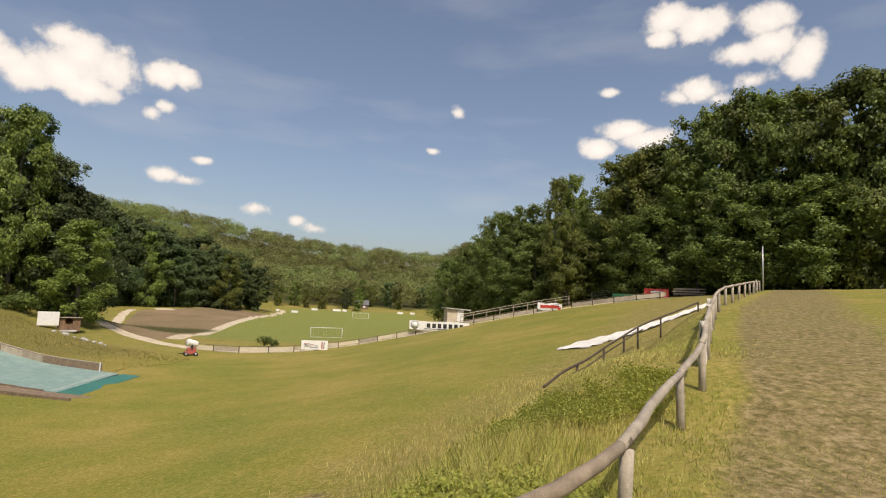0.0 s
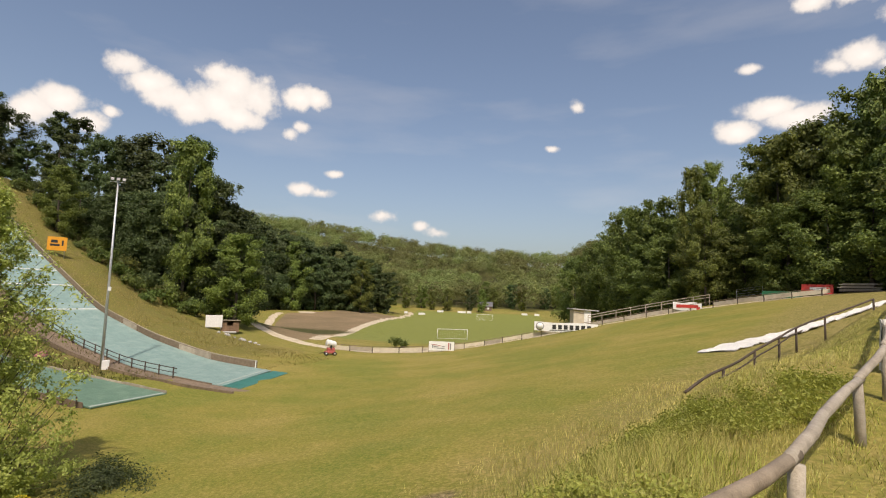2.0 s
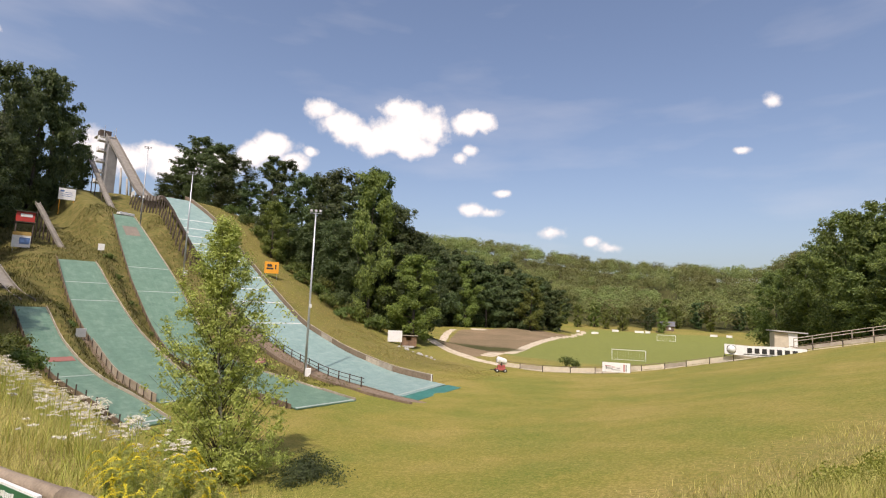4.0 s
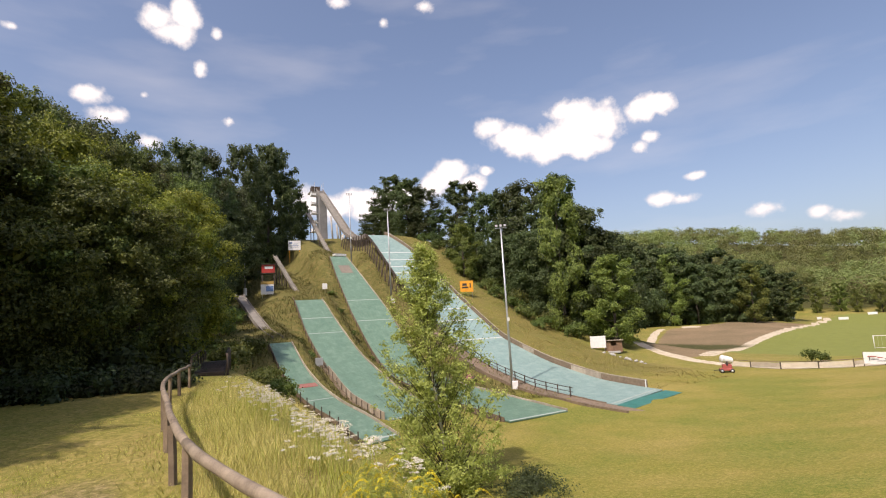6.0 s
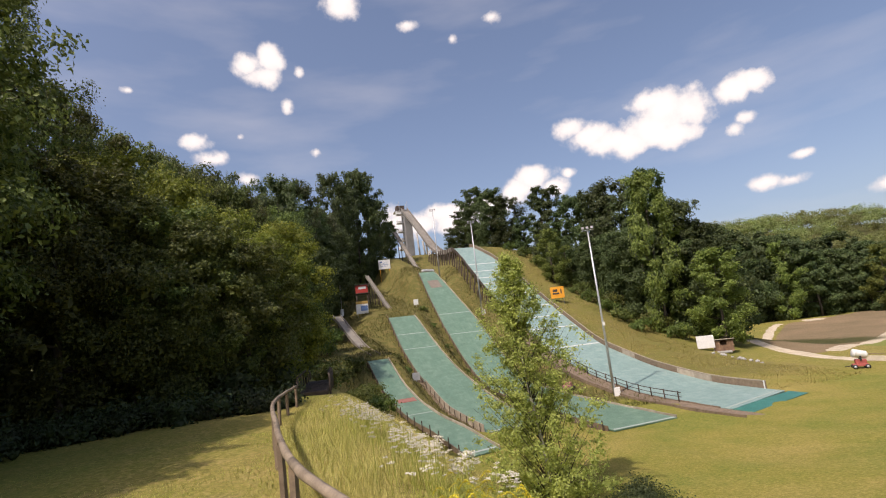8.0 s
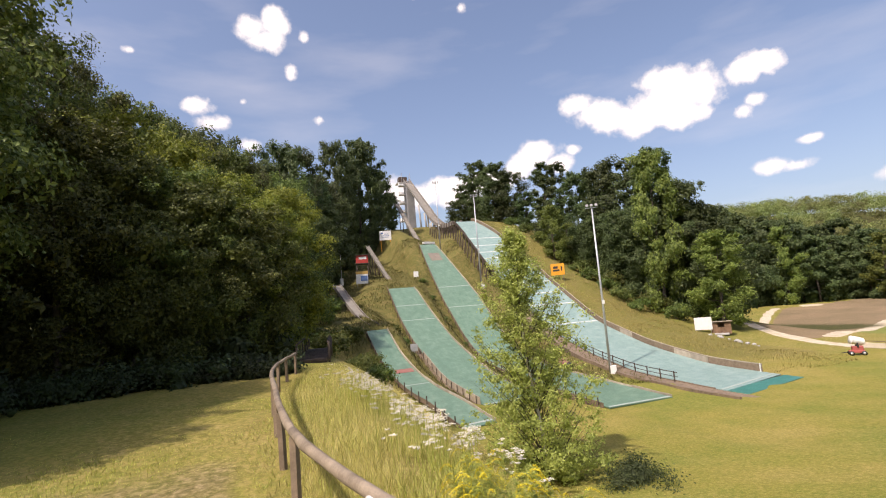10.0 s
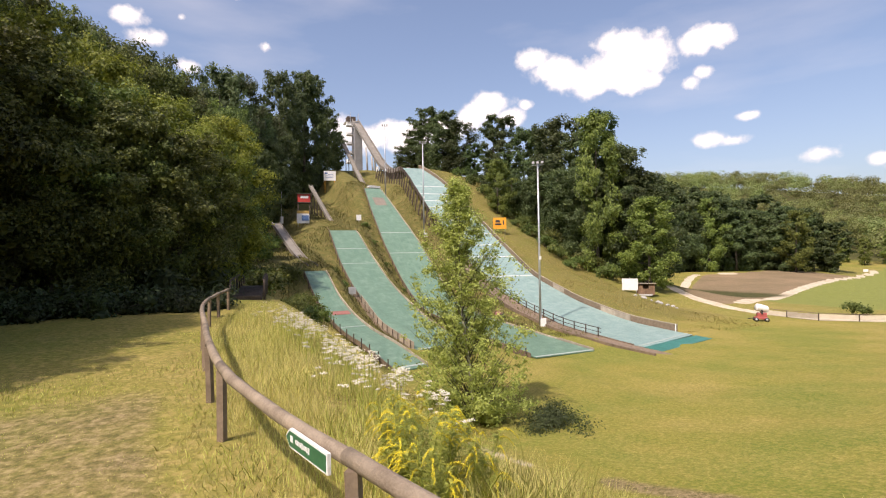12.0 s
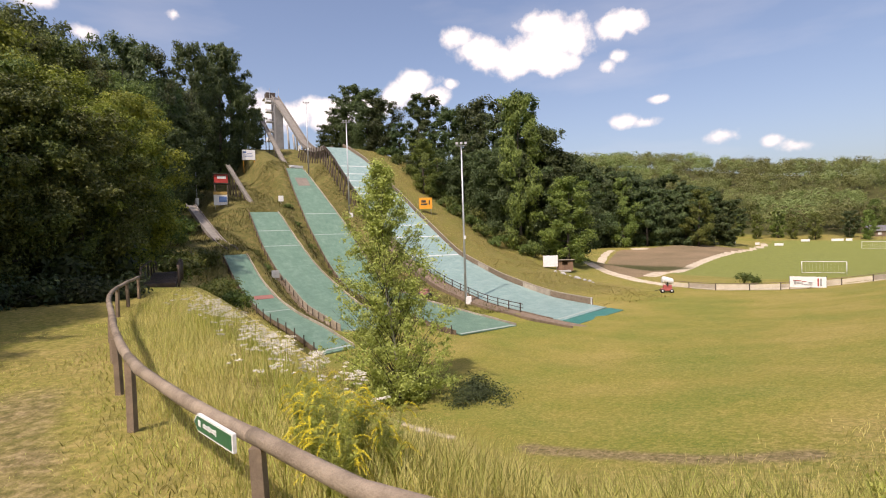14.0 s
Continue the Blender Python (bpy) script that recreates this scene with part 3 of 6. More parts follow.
def build_ground():
    az = np.concatenate([np.arange(-60, 118, 0.3), np.arange(118, 300, 4.0)])
    rad = np.concatenate([np.linspace(0.0, 12, 61)[1:], 12 * (70 / 12) ** (np.arange(1, 86) / 85.0), np.arange(71.2, 200, 1.2), 200 * (3200 / 200) ** (np.arange(1, 61) / 60.0)])
    a, r = np.meshgrid(np.radians(az), rad)
    x, y = -np.sin(a) * r, np.cos(a) * r
    z = ground_z(x, y)
    s, _ = rail_distance(x, y)
    # the ground lies a little under the matting
    for sl in SLOPES:
        l, v = sl.lv(x, y)
        inside = smooth(sl.half(l) + 0.9, sl.half(l) - 0.2, np.abs(v)) * smooth(-0.5, 5, l) * smooth(sl.length + 3, sl.length, l)
        z = z - 0.45 * inside
    rough = np.array([noise.noise(Vector((px * 0.22, py * 0.22, 0))) for px, py in zip(x.ravel(), y.ravel())]).reshape(x.shape)
    z = z + rough * 0.10 * smooth(3, 14, r)
    nr, na = x.shape
    verts = np.stack([x, y, z], -1).reshape(-1, 3)
    c = gz(0, 0)
    verts = np.vstack([verts, [[0, 0, c]]])
    i, j = np.meshgrid(np.arange(nr - 1), np.arange(na), indexing="ij")
    j2 = (j + 1) % na
    quads = np.stack([i * na + j, (i + 1) * na + j, (i + 1) * na + j2, i * na + j2], -1).reshape(-1, 4)
    faces = quads.tolist() + [(nr * na, k, (k + 1) % na) for k in range(na)]
    me = mesh_from("ground", verts, faces, [MEADOW], True)
    fx, fy = np.append(x.ravel(), 0), np.append(y.ravel(), 0)
    fs = np.append(s.ravel(), -1.5)
    far, faz = np.hypot(fx, fy), np.degrees(np.arctan2(-fx, fy))
    lb, vb = BIG.lv(fx, fy)
    lt, vt = TINY.lv(fx, fy)
    dry = 0.40 * smooth(0.6, -0.8, fs) * smooth(-7, -3.5, fs) + 0.55 * smooth(-1, 2, fs) * smooth(17, 9, fs)
    dry = dry + 0.45 * smooth(4, 12, lb) * smooth(120, 90, lb) * smooth(3, 6, vb)
    dry = dry + 0.35 * smooth(5, 30, fx) * smooth(0, 8, fs)
    side = np.interp(fy, [95, 112, 145, 185, 230, 262], [-46, -50, -58, -64, -70, -74])
    west = np.interp(fy, [90, 92, 101, 112, 145, 174, 190], [-46, -52, -62, -66, -84, -97, -94])
    field = smooth(100, 106, fy) * smooth(285, 275, fy) * smooth(-4, -7, fx + 0.03 * (fy - 110)) * smooth(-1, 1.5, fx - side)
    brown = smooth(85, 92, fy) * smooth(240, 215, fy) * smooth(1, -1.5, fx - side) * smooth(-1, 1.5, fx - west)
    dirt = np.maximum(ring_mask(fx, fy, RING, 1.7), 0.95 * ring_mask(fx, fy, DIAGONAL, 2.1))
    dirt = np.maximum(dirt, 0.55 * ring_mask(fx, fy, [(-19.9, 14.8), (-15.6, 14.7)], 0.3))
    worn_strip = ring_mask(fx, fy, [(-12, 15.1), (-9, 15.2), (-6, 15.5), (-3.5, 16.6)], 0.35)
    # ground beneath the trees, where the floor colour carries canopy shade
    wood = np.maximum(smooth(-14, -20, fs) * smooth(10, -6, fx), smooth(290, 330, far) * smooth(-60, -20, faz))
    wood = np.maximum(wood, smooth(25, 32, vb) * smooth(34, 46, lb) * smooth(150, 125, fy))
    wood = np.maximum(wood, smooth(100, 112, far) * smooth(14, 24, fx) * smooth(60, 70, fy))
    worn = (0.85 * smooth(-3.5, 0.5, fx) + 0.75 * smooth(-13, -9, fx) * smooth(-1.5, -3.5, fx)) * smooth(-0.2, -1.0, fs) * smooth(-7.5, -3.5, fs)
    worn = np.maximum(worn, worn_strip)
    hill_m = smooth(6, 16, lb) * (0.52 + 0.48 * smooth(8, 3, vb)) * smooth(28, 22, vb) * smooth(8, 12, fs)
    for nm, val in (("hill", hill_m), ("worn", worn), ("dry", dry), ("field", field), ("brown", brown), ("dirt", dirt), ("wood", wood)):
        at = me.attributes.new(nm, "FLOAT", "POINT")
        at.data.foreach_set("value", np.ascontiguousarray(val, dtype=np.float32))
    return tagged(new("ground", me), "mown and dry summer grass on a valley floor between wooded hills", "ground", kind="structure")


ground = build_ground()


# ---------------------------------------------------------------- jumping hills
def ribbon(name, slope, l0, l1, v0, v1, up0, up1, material, parent, step=1.0, label="", thick=0.0, cross=1, skew=0.0):
    """A strip along a hill between two sides (functions of the length), at heights over the profile."""
    ls = np.arange(l0, l1 + step * 0.5, step)
    verts, faces, uv = [], [], []
    for l in ls:
        for c in range(cross + 1):
            t = c / cross
            v = v0(l) * (1 - t) + v1(l) * t
            ll = l + skew * v * max(0.0, 1 - (l - l0) / 18)
            verts.append(slope.place(ll, v, up0 * (1 - t) + up1 * t))
            uv.append((l, v))
    n = cross + 1
    for k in range(len(ls) - 1):
        for c in range(cross):
            faces.append((k * n + c, k * n + c + 1, (k + 1) * n + c + 1, (k + 1) * n + c))
    if thick:
        m = len(verts)
        verts += [v - Vector((0, 0, thick)) for v in verts]
        faces += [tuple(m + q for q in reversed(f)) for f in faces]
        rim = [k * n for k in range(len(ls))] + [(len(ls) - 1) * n + c for c in range(1, n)] + [k * n + n - 1 for k in range(len(ls) - 2, -1, -1)] + list(range(n - 2, 0, -1))
        uv += uv
        for a, b in zip(rim, rim[1:] + rim[:1]):
            faces.append((b, a, a + m, b + m))
    me = mesh_from(name, verts, faces, [material], False)
    lay = me.uv_layers.new(name="along")
    lay.data.foreach_set("uv", np.array([uv[lp.vertex_index] for lp in me.loops], dtype=np.float32).ravel())
    bm = bmesh.new()
    bm.from_mesh(me)
    bmesh.ops.recalc_face_normals(bm, faces=bm.faces)
    bm.to_mesh(me)
    bm.free()
    return part(name, me, None, parent, label)


def wall_run(slope, side, l0, l1, low, high, thick, material, parent, name="edge_board", step=3.0, out=0.06):
    """Edge boards, plank lengths butted end to end along one side of a hill."""
    l, rng = l0, random.Random(int(l0 * 7 + side * 3 + slope.length))
    while l < l1 - 0.3:
        e = min(l + step, l1)
        ls = np.linspace(l + 0.012, e - 0.012, 4)
        dz = rng.uniform(-0.04, 0.04)
        verts, faces = [], []
        for q in ls:
            v = side * (float(slope.half(q)) + out)
            for w, h in ((v, low), (v, high + dz), (v + side * thick, high + dz), (v + side * thick, low)):
                verts.append(slope.place(q, w, h))
        for k in range(3):
            for j in range(4):
                faces.append((k * 4 + j, k * 4 + (j + 1) % 4, (k + 1) * 4 + (j + 1) % 4, (k + 1) * 4 + j))
        faces += [(3, 2, 1, 0), (12, 13, 14, 15)]
        me = mesh_from(name, verts, faces, [material])
        bm = bmesh.new()
        bm.from_mesh(me)
        bmesh.ops.recalc_face_normals(bm, faces=bm.faces)
        bm.to_mesh(me)
        bm.free()
        wpart(name, me, None, parent)
        l = e


def post_run(slope, v, ls, low, high, radius, material, parent, name="post"):
    for l in ls:
        vv = v(l)
        tube_part(name, [slope.place(l, vv, low), slope.place(l, vv, high)], [radius, radius * 0.92], material, parent, 6, world=True)


def rail_run(slope, v, l0, l1, up, radius, material, parent, name="handrail"):
    ls = np.linspace(l0, l1, max(3, int((l1 - l0) / 2)))
    tube_part(name, [slope.place(l, v(l), up) for l in ls], radius, material, parent, 6, world=True)


def cross_line(slope, l, material, parent, width=0.18, name="marking_strip", cut=0.0, skew=0.0):
    h = float(slope.half(l)) - 0.1
    ob = ribbon(name, slope, l, l + width, lambda q: -h + cut, lambda q: h, 0.15, 0.15, material, None, width, "", 0.03, 4, skew)
    ob.parent = parent
    ob.data.transform(parent.matrix_basis.inverted())


STRIP = surface("faded_white_strip", (0.30, 0.37, 0.33), (0.47, 0.51, 0.47), 2.0, 30.0, 0.7)
WHITE_STRIP = surface("white_strip", (0.55, 0.57, 0.55), (0.74, 0.75, 0.73), 2.0, 30.0, 0.7)
MAT_NEW = mat_material("new_green_matting", (0.025, 0.16, 0.13), (0.045, 0.23, 0.19), (0.11, 0.30, 0.25))


def jumping_hill(slope, label, material, skew=0.0, strips=(), strip=None):
    hill = empty("ski_jump_slope", slope.place(0, 0), label, "ski jump", "ski jumping hills")
    half = lambda l: float(slope.half(l))
    ob = ribbon("matting", slope, 0.0, slope.length, lambda l: -half(l), half, 0.12, 0.12, material, hill, 1.0, "bleached plastic ski matting", 0.1, 8, skew)
    ob.data.transform(hill.matrix_basis.inverted())
    for l in strips:
        cross_line(slope, l, (strip or STRIP) if l > 3 else STRIP, hill, (0.24 if strip else 0.13) if l > 3 else 0.3, skew=skew if l < 3 else 0.0)
    return hill


big = jumping_hill(BIG, "large ski jumping hill, bleached blue-green matting, timber trestle", MAT_BLUE, 0.37, strips=(0.6, 36, 43, 47.5, 52, 58, 61, 64, 67, 70.5, 74.5), strip=WHITE_STRIP)
mid = jumping_hill(MID, "middle ski jumping hill with green plastic matting", MAT_GREEN, 0.1, strips=(0.1, 50, 57))
low = jumping_hill(LOW, "small ski jumping hill with green plastic matting", MAT_GREEN, 0.1, strips=(0.1, 35, 40))
tiny = jumping_hill(TINY, "children's ski jumping hill with narrow green matting", MAT_GREEN, 0.1, strips=(0.5, 14))


def patch(slope, thing, l0, l1, v0, v1, material, name, label, up=0.15, skew=0.0):
    """A piece of matting laid over or beside the rest."""
    ob = ribbon(name, slope, l0, l1, lambda l: v0, lambda l: v1, up, up, material, thing, 0.5, label, 0.03, 6, skew)
    ob.data.transform(thing.matrix_basis.inverted())


MAT_RED = mat_material("worn_reddish_matting", (0.20, 0.17, 0.13), (0.30, 0.22, 0.17), (0.36, 0.30, 0.24))
MAT_ROSE = mat_material("red_matting", (0.30, 0.10, 0.08), (0.42, 0.16, 0.12), (0.45, 0.26, 0.2))
patch(BIG, big, -2.5, -0.05, -5.0, 5.2, MAT_NEW, "apron", "dark teal strip of newer matting", 0.09, 0.35)
patch(MID, mid, 68.5, 72.0, -1.2, 1.3, MAT_RED, "worn_patch", "reddish worn patch of matting")
patch(TINY, tiny, 18.0, 18.9, -0.9, 1.2, MAT_ROSE, "red_patch", "red strip of matting")


def edge_of(slope, side, off):
    return lambda l: side * (float(slope.half(l)) + off)


wall_run(BIG, 1, 4.2, 92, 0.0, 0.85, 0.08, WOOD_GREY, big)
wall_run(BIG, 1, 12, 18, 0.05, 0.80, 0.08, WOOD_BOARD, big, "pale_board", out=-0.03)
wall_run(BIG, 1, 27, 30, 0.05, 0.80, 0.08, WOOD_BOARD, big, "pale_board", out=-0.03)
wall_run(BIG, -1, -5.8, 44, -0.5, 0.30, 0.24, WOOD_GREY, big, "retaining_log", out=2.1)
wall_run(BIG, -1, -0.5, 44, -0.2, 0.22, 0.12, WOOD_GREY, big, "kerb_log", out=0.03)
ob = ribbon("plank_bank", BIG, -5.8, 44, edge_of(BIG, -1, 0.16), edge_of(BIG, -1, 2.1), 0.12, 0.05, WOOD_GREY, big, 1.0, "weathered plank bank beside the matting", 0.12, 3)
ob.data.transform(big.matrix_basis.inverted())
wall_run(BIG, -1, 44, 92, -0.5, 0.3, 0.10, WOOD_DARK, big, "trestle_board")
rail_run(BIG, edge_of(BIG, 1, 0.1), 4.2, 92, 0.92, 0.06, WOOD_BOARD, big, "cap_rail")
post_run(BIG, edge_of(BIG, 1, 0.2), np.arange(4.4, 92, 3.0), -0.3, 0.9, 0.07, WOOD_DARK, big)
post_run(BIG, edge_of(BIG, 1, -0.06), np.arange(4.3, 5, 3.0), 0.0, 1.0, 0.07, WHITE, big, "end_post")
post_run(BIG, edge_of(BIG, -1, 0.30), np.arange(5, 44, 2.3), -0.6, 1.2, 0.075, WOOD_DARK, big)
rail_run(BIG, edge_of(BIG, -1, 0.30), 4.5, 43, 1.1, 0.045, WOOD_DARK, big)
rail_run(BIG, edge_of(BIG, -1, 0.30), 4.5, 43, 0.65, 0.035, WOOD_DARK, big)
# trestle: raked legs, braces and a deck edge along the hollow side
for l in np.arange(46, 118, 2.6):
    v = -float(BIG.half(l)) - 0.1
    top = BIG.place(l, v, 0.05)
    foot = BIG.place(l, v - 0.7)
    foot.z = gz(foot.x, foot.y) - 0.3
    tube_part("trestle_leg", [foot, top], [0.16, 0.13], WOOD_DARK, big, 6, world=True)
    nxt = BIG.place(l + 2.6, v, -0.3)
    if top.z - foot.z > 1.5:
        tube_part("trestle_brace", [foot + Vector((0, 0, 0.5)), nxt], 0.07, WOOD_DARK, big, 5, world=True)
for sl, th, high in ((MID, mid, 0.34), (LOW, low, 0.34), (TINY, tiny, 0.25)):
    wall_run(sl, -1, 22 if sl is LOW else 0.5, sl.length, -0.2, high, 0.07, WOOD_GREY, th)
    wall_run(sl, 1, 0.5, sl.length, -0.2, 0.30, 0.07, WOOD_BOARD, th)
    post_run(sl, edge_of(sl, -1, 0.3), np.arange(1.0, sl.length, 2.0), -0.5, 0.8, 0.06, WOOD_DARK, th)
wall_run(LOW, -1, 0.5, 22, -0.1, 0.75, 0.07, WOOD_BOARD, low, "side_board", 1.6)
wall_run(LOW, -1, 0.5, 26, -0.7, 0.05, 0.5, WOOD_GREY, low, "retaining_log", out=0.2)
rail_run(LOW, edge_of(LOW, -1, 0.3), 22, 47, 0.75, 0.045, WOOD_GREY, low)
rail_run(MID, edge_of(MID, -1, 0.3), 20, 77, 0.75, 0.045, WOOD_GREY, mid)


# ---------------------------------------------------------------- in-runs and tower
def track(points, width, thing, material, rim=0.35, legs=None, name="track", first=2):
    """An in-run: a troughed deck on legs, along points."""
    pts = [Vector(p) for p in curve_through(points, 8)]
    verts, faces = [], []
    for k, p in enumerate(pts):
        d = pts[min(k + 1, len(pts) - 1)] - pts[max(k - 1, 0)]
        s = Vector((d.y, -d.x, 0)).normalized() * width / 2
        t = Vector((0, 0, 1))
        for q, h in ((-1.0, -0.3), (-1.0, rim), (-0.86, rim), (-0.86, 0.0), (0.86, 0.0), (0.86, rim), (1.0, rim), (1.0, -0.3)):
            verts.append(p + s * q + t * h)
    for k in range(len(pts) - 1):
        for j in range(8):
            faces.append((k * 8 + j, k * 8 + (j + 1) % 8, (k + 1) * 8 + (j + 1) % 8, (k + 1) * 8 + j))
    faces += [tuple(range(8)), tuple(range(len(pts) * 8 - 1, len(pts) * 8 - 9, -1))]
    me = mesh_from(name, verts, faces, [material])
    bm = bmesh.new()
    bm.from_mesh(me)
    bmesh.ops.recalc_face_normals(bm, faces=bm.faces)
    bm.to_mesh(me)
    bm.free()
    wpart(name, me, None, thing)
    for k in range(first, len(pts) - 1, 4):
        d = pts[k + 1] - pts[k - 1]
        s = Vector((d.y, -d.x, 0)).normalized() * width * 0.42
        for q in (-1, 1):
            a = pts[k] + s * q
            g = gz(a.x, a.y)
            if a.z - g > 0.5:
                tube_part("support", [(a.x, a.y, g - 0.3), (a.x, a.y, a.z - 0.25)], 0.12 if legs is None else legs, WOOD_DARK if legs is None else CONCRETE, thing, 6, world=True)


def bz(l, v, z):
    p = BIG.place(l, v)
    return (p.x, p.y, z)


# darker copy of the concrete; the pillar's shading is put into the colour
CONCRETE_DARK = surface("shaded_concrete", (0.15, 0.15, 0.15), (0.27, 0.265, 0.26), 0.4, 12.0, 0.9)
DECK = surface("weathered_deck", (0.15, 0.135, 0.115), (0.30, 0.275, 0.24), 0.8, 14.0, 0.9)
tower = empty("in_run_tower", BIG.place(163, 0), "grey concrete ski jump tower with a steep in-run", "ski jump tower")
track([bz(96, 0, 26.2), bz(108, 0, 27.4), bz(120, 0, 31.2), bz(134, 0, 39.2), bz(150, 0, 48.6), bz(163, 0, 56.2)], 2.7, tower, DECK, 0.8, 0.3, "in_run", 99)
turn_big = math.degrees(math.atan2(BIG.way[1], BIG.way[0]))


def at_big(l, v, z, size, material, name, thing, label="", bevel=0.03):
    p = bz(l, v, z)
    return wpart(name, boxed(size, p, Matrix.Rotation(radians(turn_big), 4, "Z"), bevel), material, thing, label)


at_big(158.6, 0.0, 39.6, (3.6, 2.8, 25.5), CONCRETE_DARK, "pillar", tower)
at_big(161.9, 0.0, 41.5, (2.9, 2.8, 27.6), CONCRETE_DARK, "pillar", tower)
at_big(165.5, -1.6, 55.6, (4.2, 4.6, 0.4), CONCRETE, "platform", tower)
at_big(166, -1.2, 57.0, (3.4, 3.4, 2.4), WOOD_DARK, "start_cabin", tower, "dark boarded start cabin")
for k, z in enumerate((53.2, 49.6, 46.0, 42.4, 38.8)):
    at_big(160, -2.9, z, (2.6, 2.2, 0.22), CONCRETE, "landing", tower)
    at_big(160, -4.0, z + 0.75, (2.6, 0.12, 1.3), WHITE, "parapet", tower, "pale stair parapet")
    at_big(161.2, -2.9, z + 0.75, (0.12, 2.2, 1.3), WHITE, "parapet", tower)
for l in (128, 136):
    for v in (-1.4, 1.4):
        z = 36.0 if l == 128 else 40.6
        tube_part("strut", [bz(l, v, gz(*bz(l, v, 0)[:2]) - 0.4), bz(l + 2, v, z)], 0.32, CONCRETE, tower, 8, world=True)
for v in (-1.7, 1.7):
    for l, z in ((164, 57.6), (167, 57.6)):
        tube_part("mast", [bz(l, v, 55.6), bz(l, v, z + 2.2)], 0.09, STEEL, tower, 6, world=True)
at_big(118, -2.4, 29.8, (3.0, 0.2, 1.5), WHITE, "advert_panel", tower, "white panel under the take-off")

ir_mid = empty("in_run", (-119, 58.4, gz(-119, 58.4)), "narrow pale in-run of the middle ski jump", "in-run", "small in-runs")
track([(-111, 57.4, 18.6), (-117, 58.4, 19.6), (-124, 60.4, 22.6), (-150, 67.6, 37.0)], 1.0, ir_mid, DECK, 0.35)
wpart("take_off_edge", boxed((1.2, 3.0, 0.5), (-110.5, 57.3, 18.4), None, 0.04), WHITE, ir_mid, "white painted take-off block")
ir_low = empty("in_run", (-96, 41.0, gz(-96, 41.0)), "narrow pale in-run of the small ski jump", "in-run", "small in-runs")
track([(-93.5, 41.0, 7.9), (-96.5, 41.3, 8.4), (-100, 41.6, 10.3), (-103.5, 41.5, 13.2), (-109, 41.4, 17.6)], 0.75, ir_low, DECK, 0.28)
ir_tiny = empty("in_run", (-70, 26.0, gz(-70, 26.0)), "grey boarded in-run ramp of the children's ski jump", "in-run", "small in-runs")
track([(-66.8, 25.6, 0.9), (-71, 26.0, 1.6), (-76, 26.4, 3.2), (-88, 27.4, 7.9)], 1.35, ir_tiny, DECK, 0.3)

# ---------------------------------------------------------------- trees
def leaf_cloud(rng, lumps, count, size, squash=0.85, reach=(0.2, 1.75), jitter=0.45):
    """Leaf sprays through the lumps of a crown: small bent quads, more of them towards the outside."""
    lumps = np.array(lumps)
    area = lumps[:, 3] ** 2
    pick = rng.choice(len(lumps), count, p=area / area.sum())
    d = rng.normal(size=(count, 3))
    d[:, 2] = np.where((d[:, 2] < 0) & (rng.uniform(size=count) < 0.55), -d[:, 2], d[:, 2])
    d /= np.linalg.norm(d, axis=1, keepdims=True)
    rad = lumps[pick, 3] * (reach[0] + (reach[1] - reach[0]) * rng.uniform(0, 1, count))
    c = lumps[pick, :3] + d * rad[:, None] * np.array([1, 1, squash])
    mid = lumps[:, :3].mean(0)
    away = (c - mid) * np.array([1, 1, 0.6])
    away /= np.linalg.norm(away, axis=1, keepdims=True) + 1e-6
    nrm = 0.55 * d + 0.4 * away + rng.normal(scale=jitter, size=(count, 3)) + np.array([0, 0, 0.3])
    nrm /= np.linalg.norm(nrm, axis=1, keepdims=True)
    a = np.cross(nrm, rng.normal(size=(count, 3)))
    a /= np.linalg.norm(a, axis=1, keepdims=True)
    b = np.cross(nrm, a)
    s = size * rng.uniform(0.5, 1.4, count)[:, None]
    v = np.empty((count, 4, 3))
    v[:, 0], v[:, 1] = c - a * s, c + b * s * 0.6 + nrm * s * 0.15
    v[:, 2], v[:, 3] = c + a * s * 1.1 - nrm * s * 0.2, c - b * s * 0.6 + nrm * s * 0.1
    f = np.arange(count * 4).reshape(count, 4)
    return v.reshape(-1, 3), f


ICO = None


def ico_arrays():
    global ICO
    if ICO is None:
        bm = bmesh.new()
        bmesh.ops.create_icosphere(bm, subdivisions=1, radius=1.0)
        ICO = np.array([v.co[:] for v in bm.verts]), np.array([[v.index for v in f.verts] for f in bm.faces])
        bm.free()
    return ICO


def core_mass(rng, lumps, squash=0.85, scale=0.78):
    """The dense inside of a crown: uneven bodies behind the leaves."""
    iv, fi = ico_arrays()
    vs, fs, n = [], [], 0
    for x, y, z, r in lumps:
        k = r * scale * (1 + 0.22 * rng.normal(size=(len(iv), 1)))
        vs.append(iv * k * np.array([1, 1, squash]) + (x, y, z))
        fs.append(fi + n)
        n += len(iv)
    return np.vstack(vs), np.vstack(fs)


def crown_mesh(name, rng, lumps, leaves, size, material, squash=0.85, core=0.62, cores=None, shell=(0.2, 1.75)):
    v1, f1 = leaf_cloud(rng, lumps, leaves, size, squash, shell)
    faces = f1.tolist()
    if core and cores is not None:
        # the dense inside: larger leaf masses among the boughs
        v2, f2 = leaf_cloud(rng, cores, int(leaves * core), size * 2.2, squash, (0.0, 0.8))
        faces += (f2 + len(v1)).tolist()
        v1 = np.vstack([v1, v2])
    elif core:
        v2, f2 = core_mass(rng, lumps, squash, core)
        faces += (f2 + len(v1)).tolist()
        v1 = np.vstack([v1, v2])
    return mesh_from(name, v1, faces, [material])


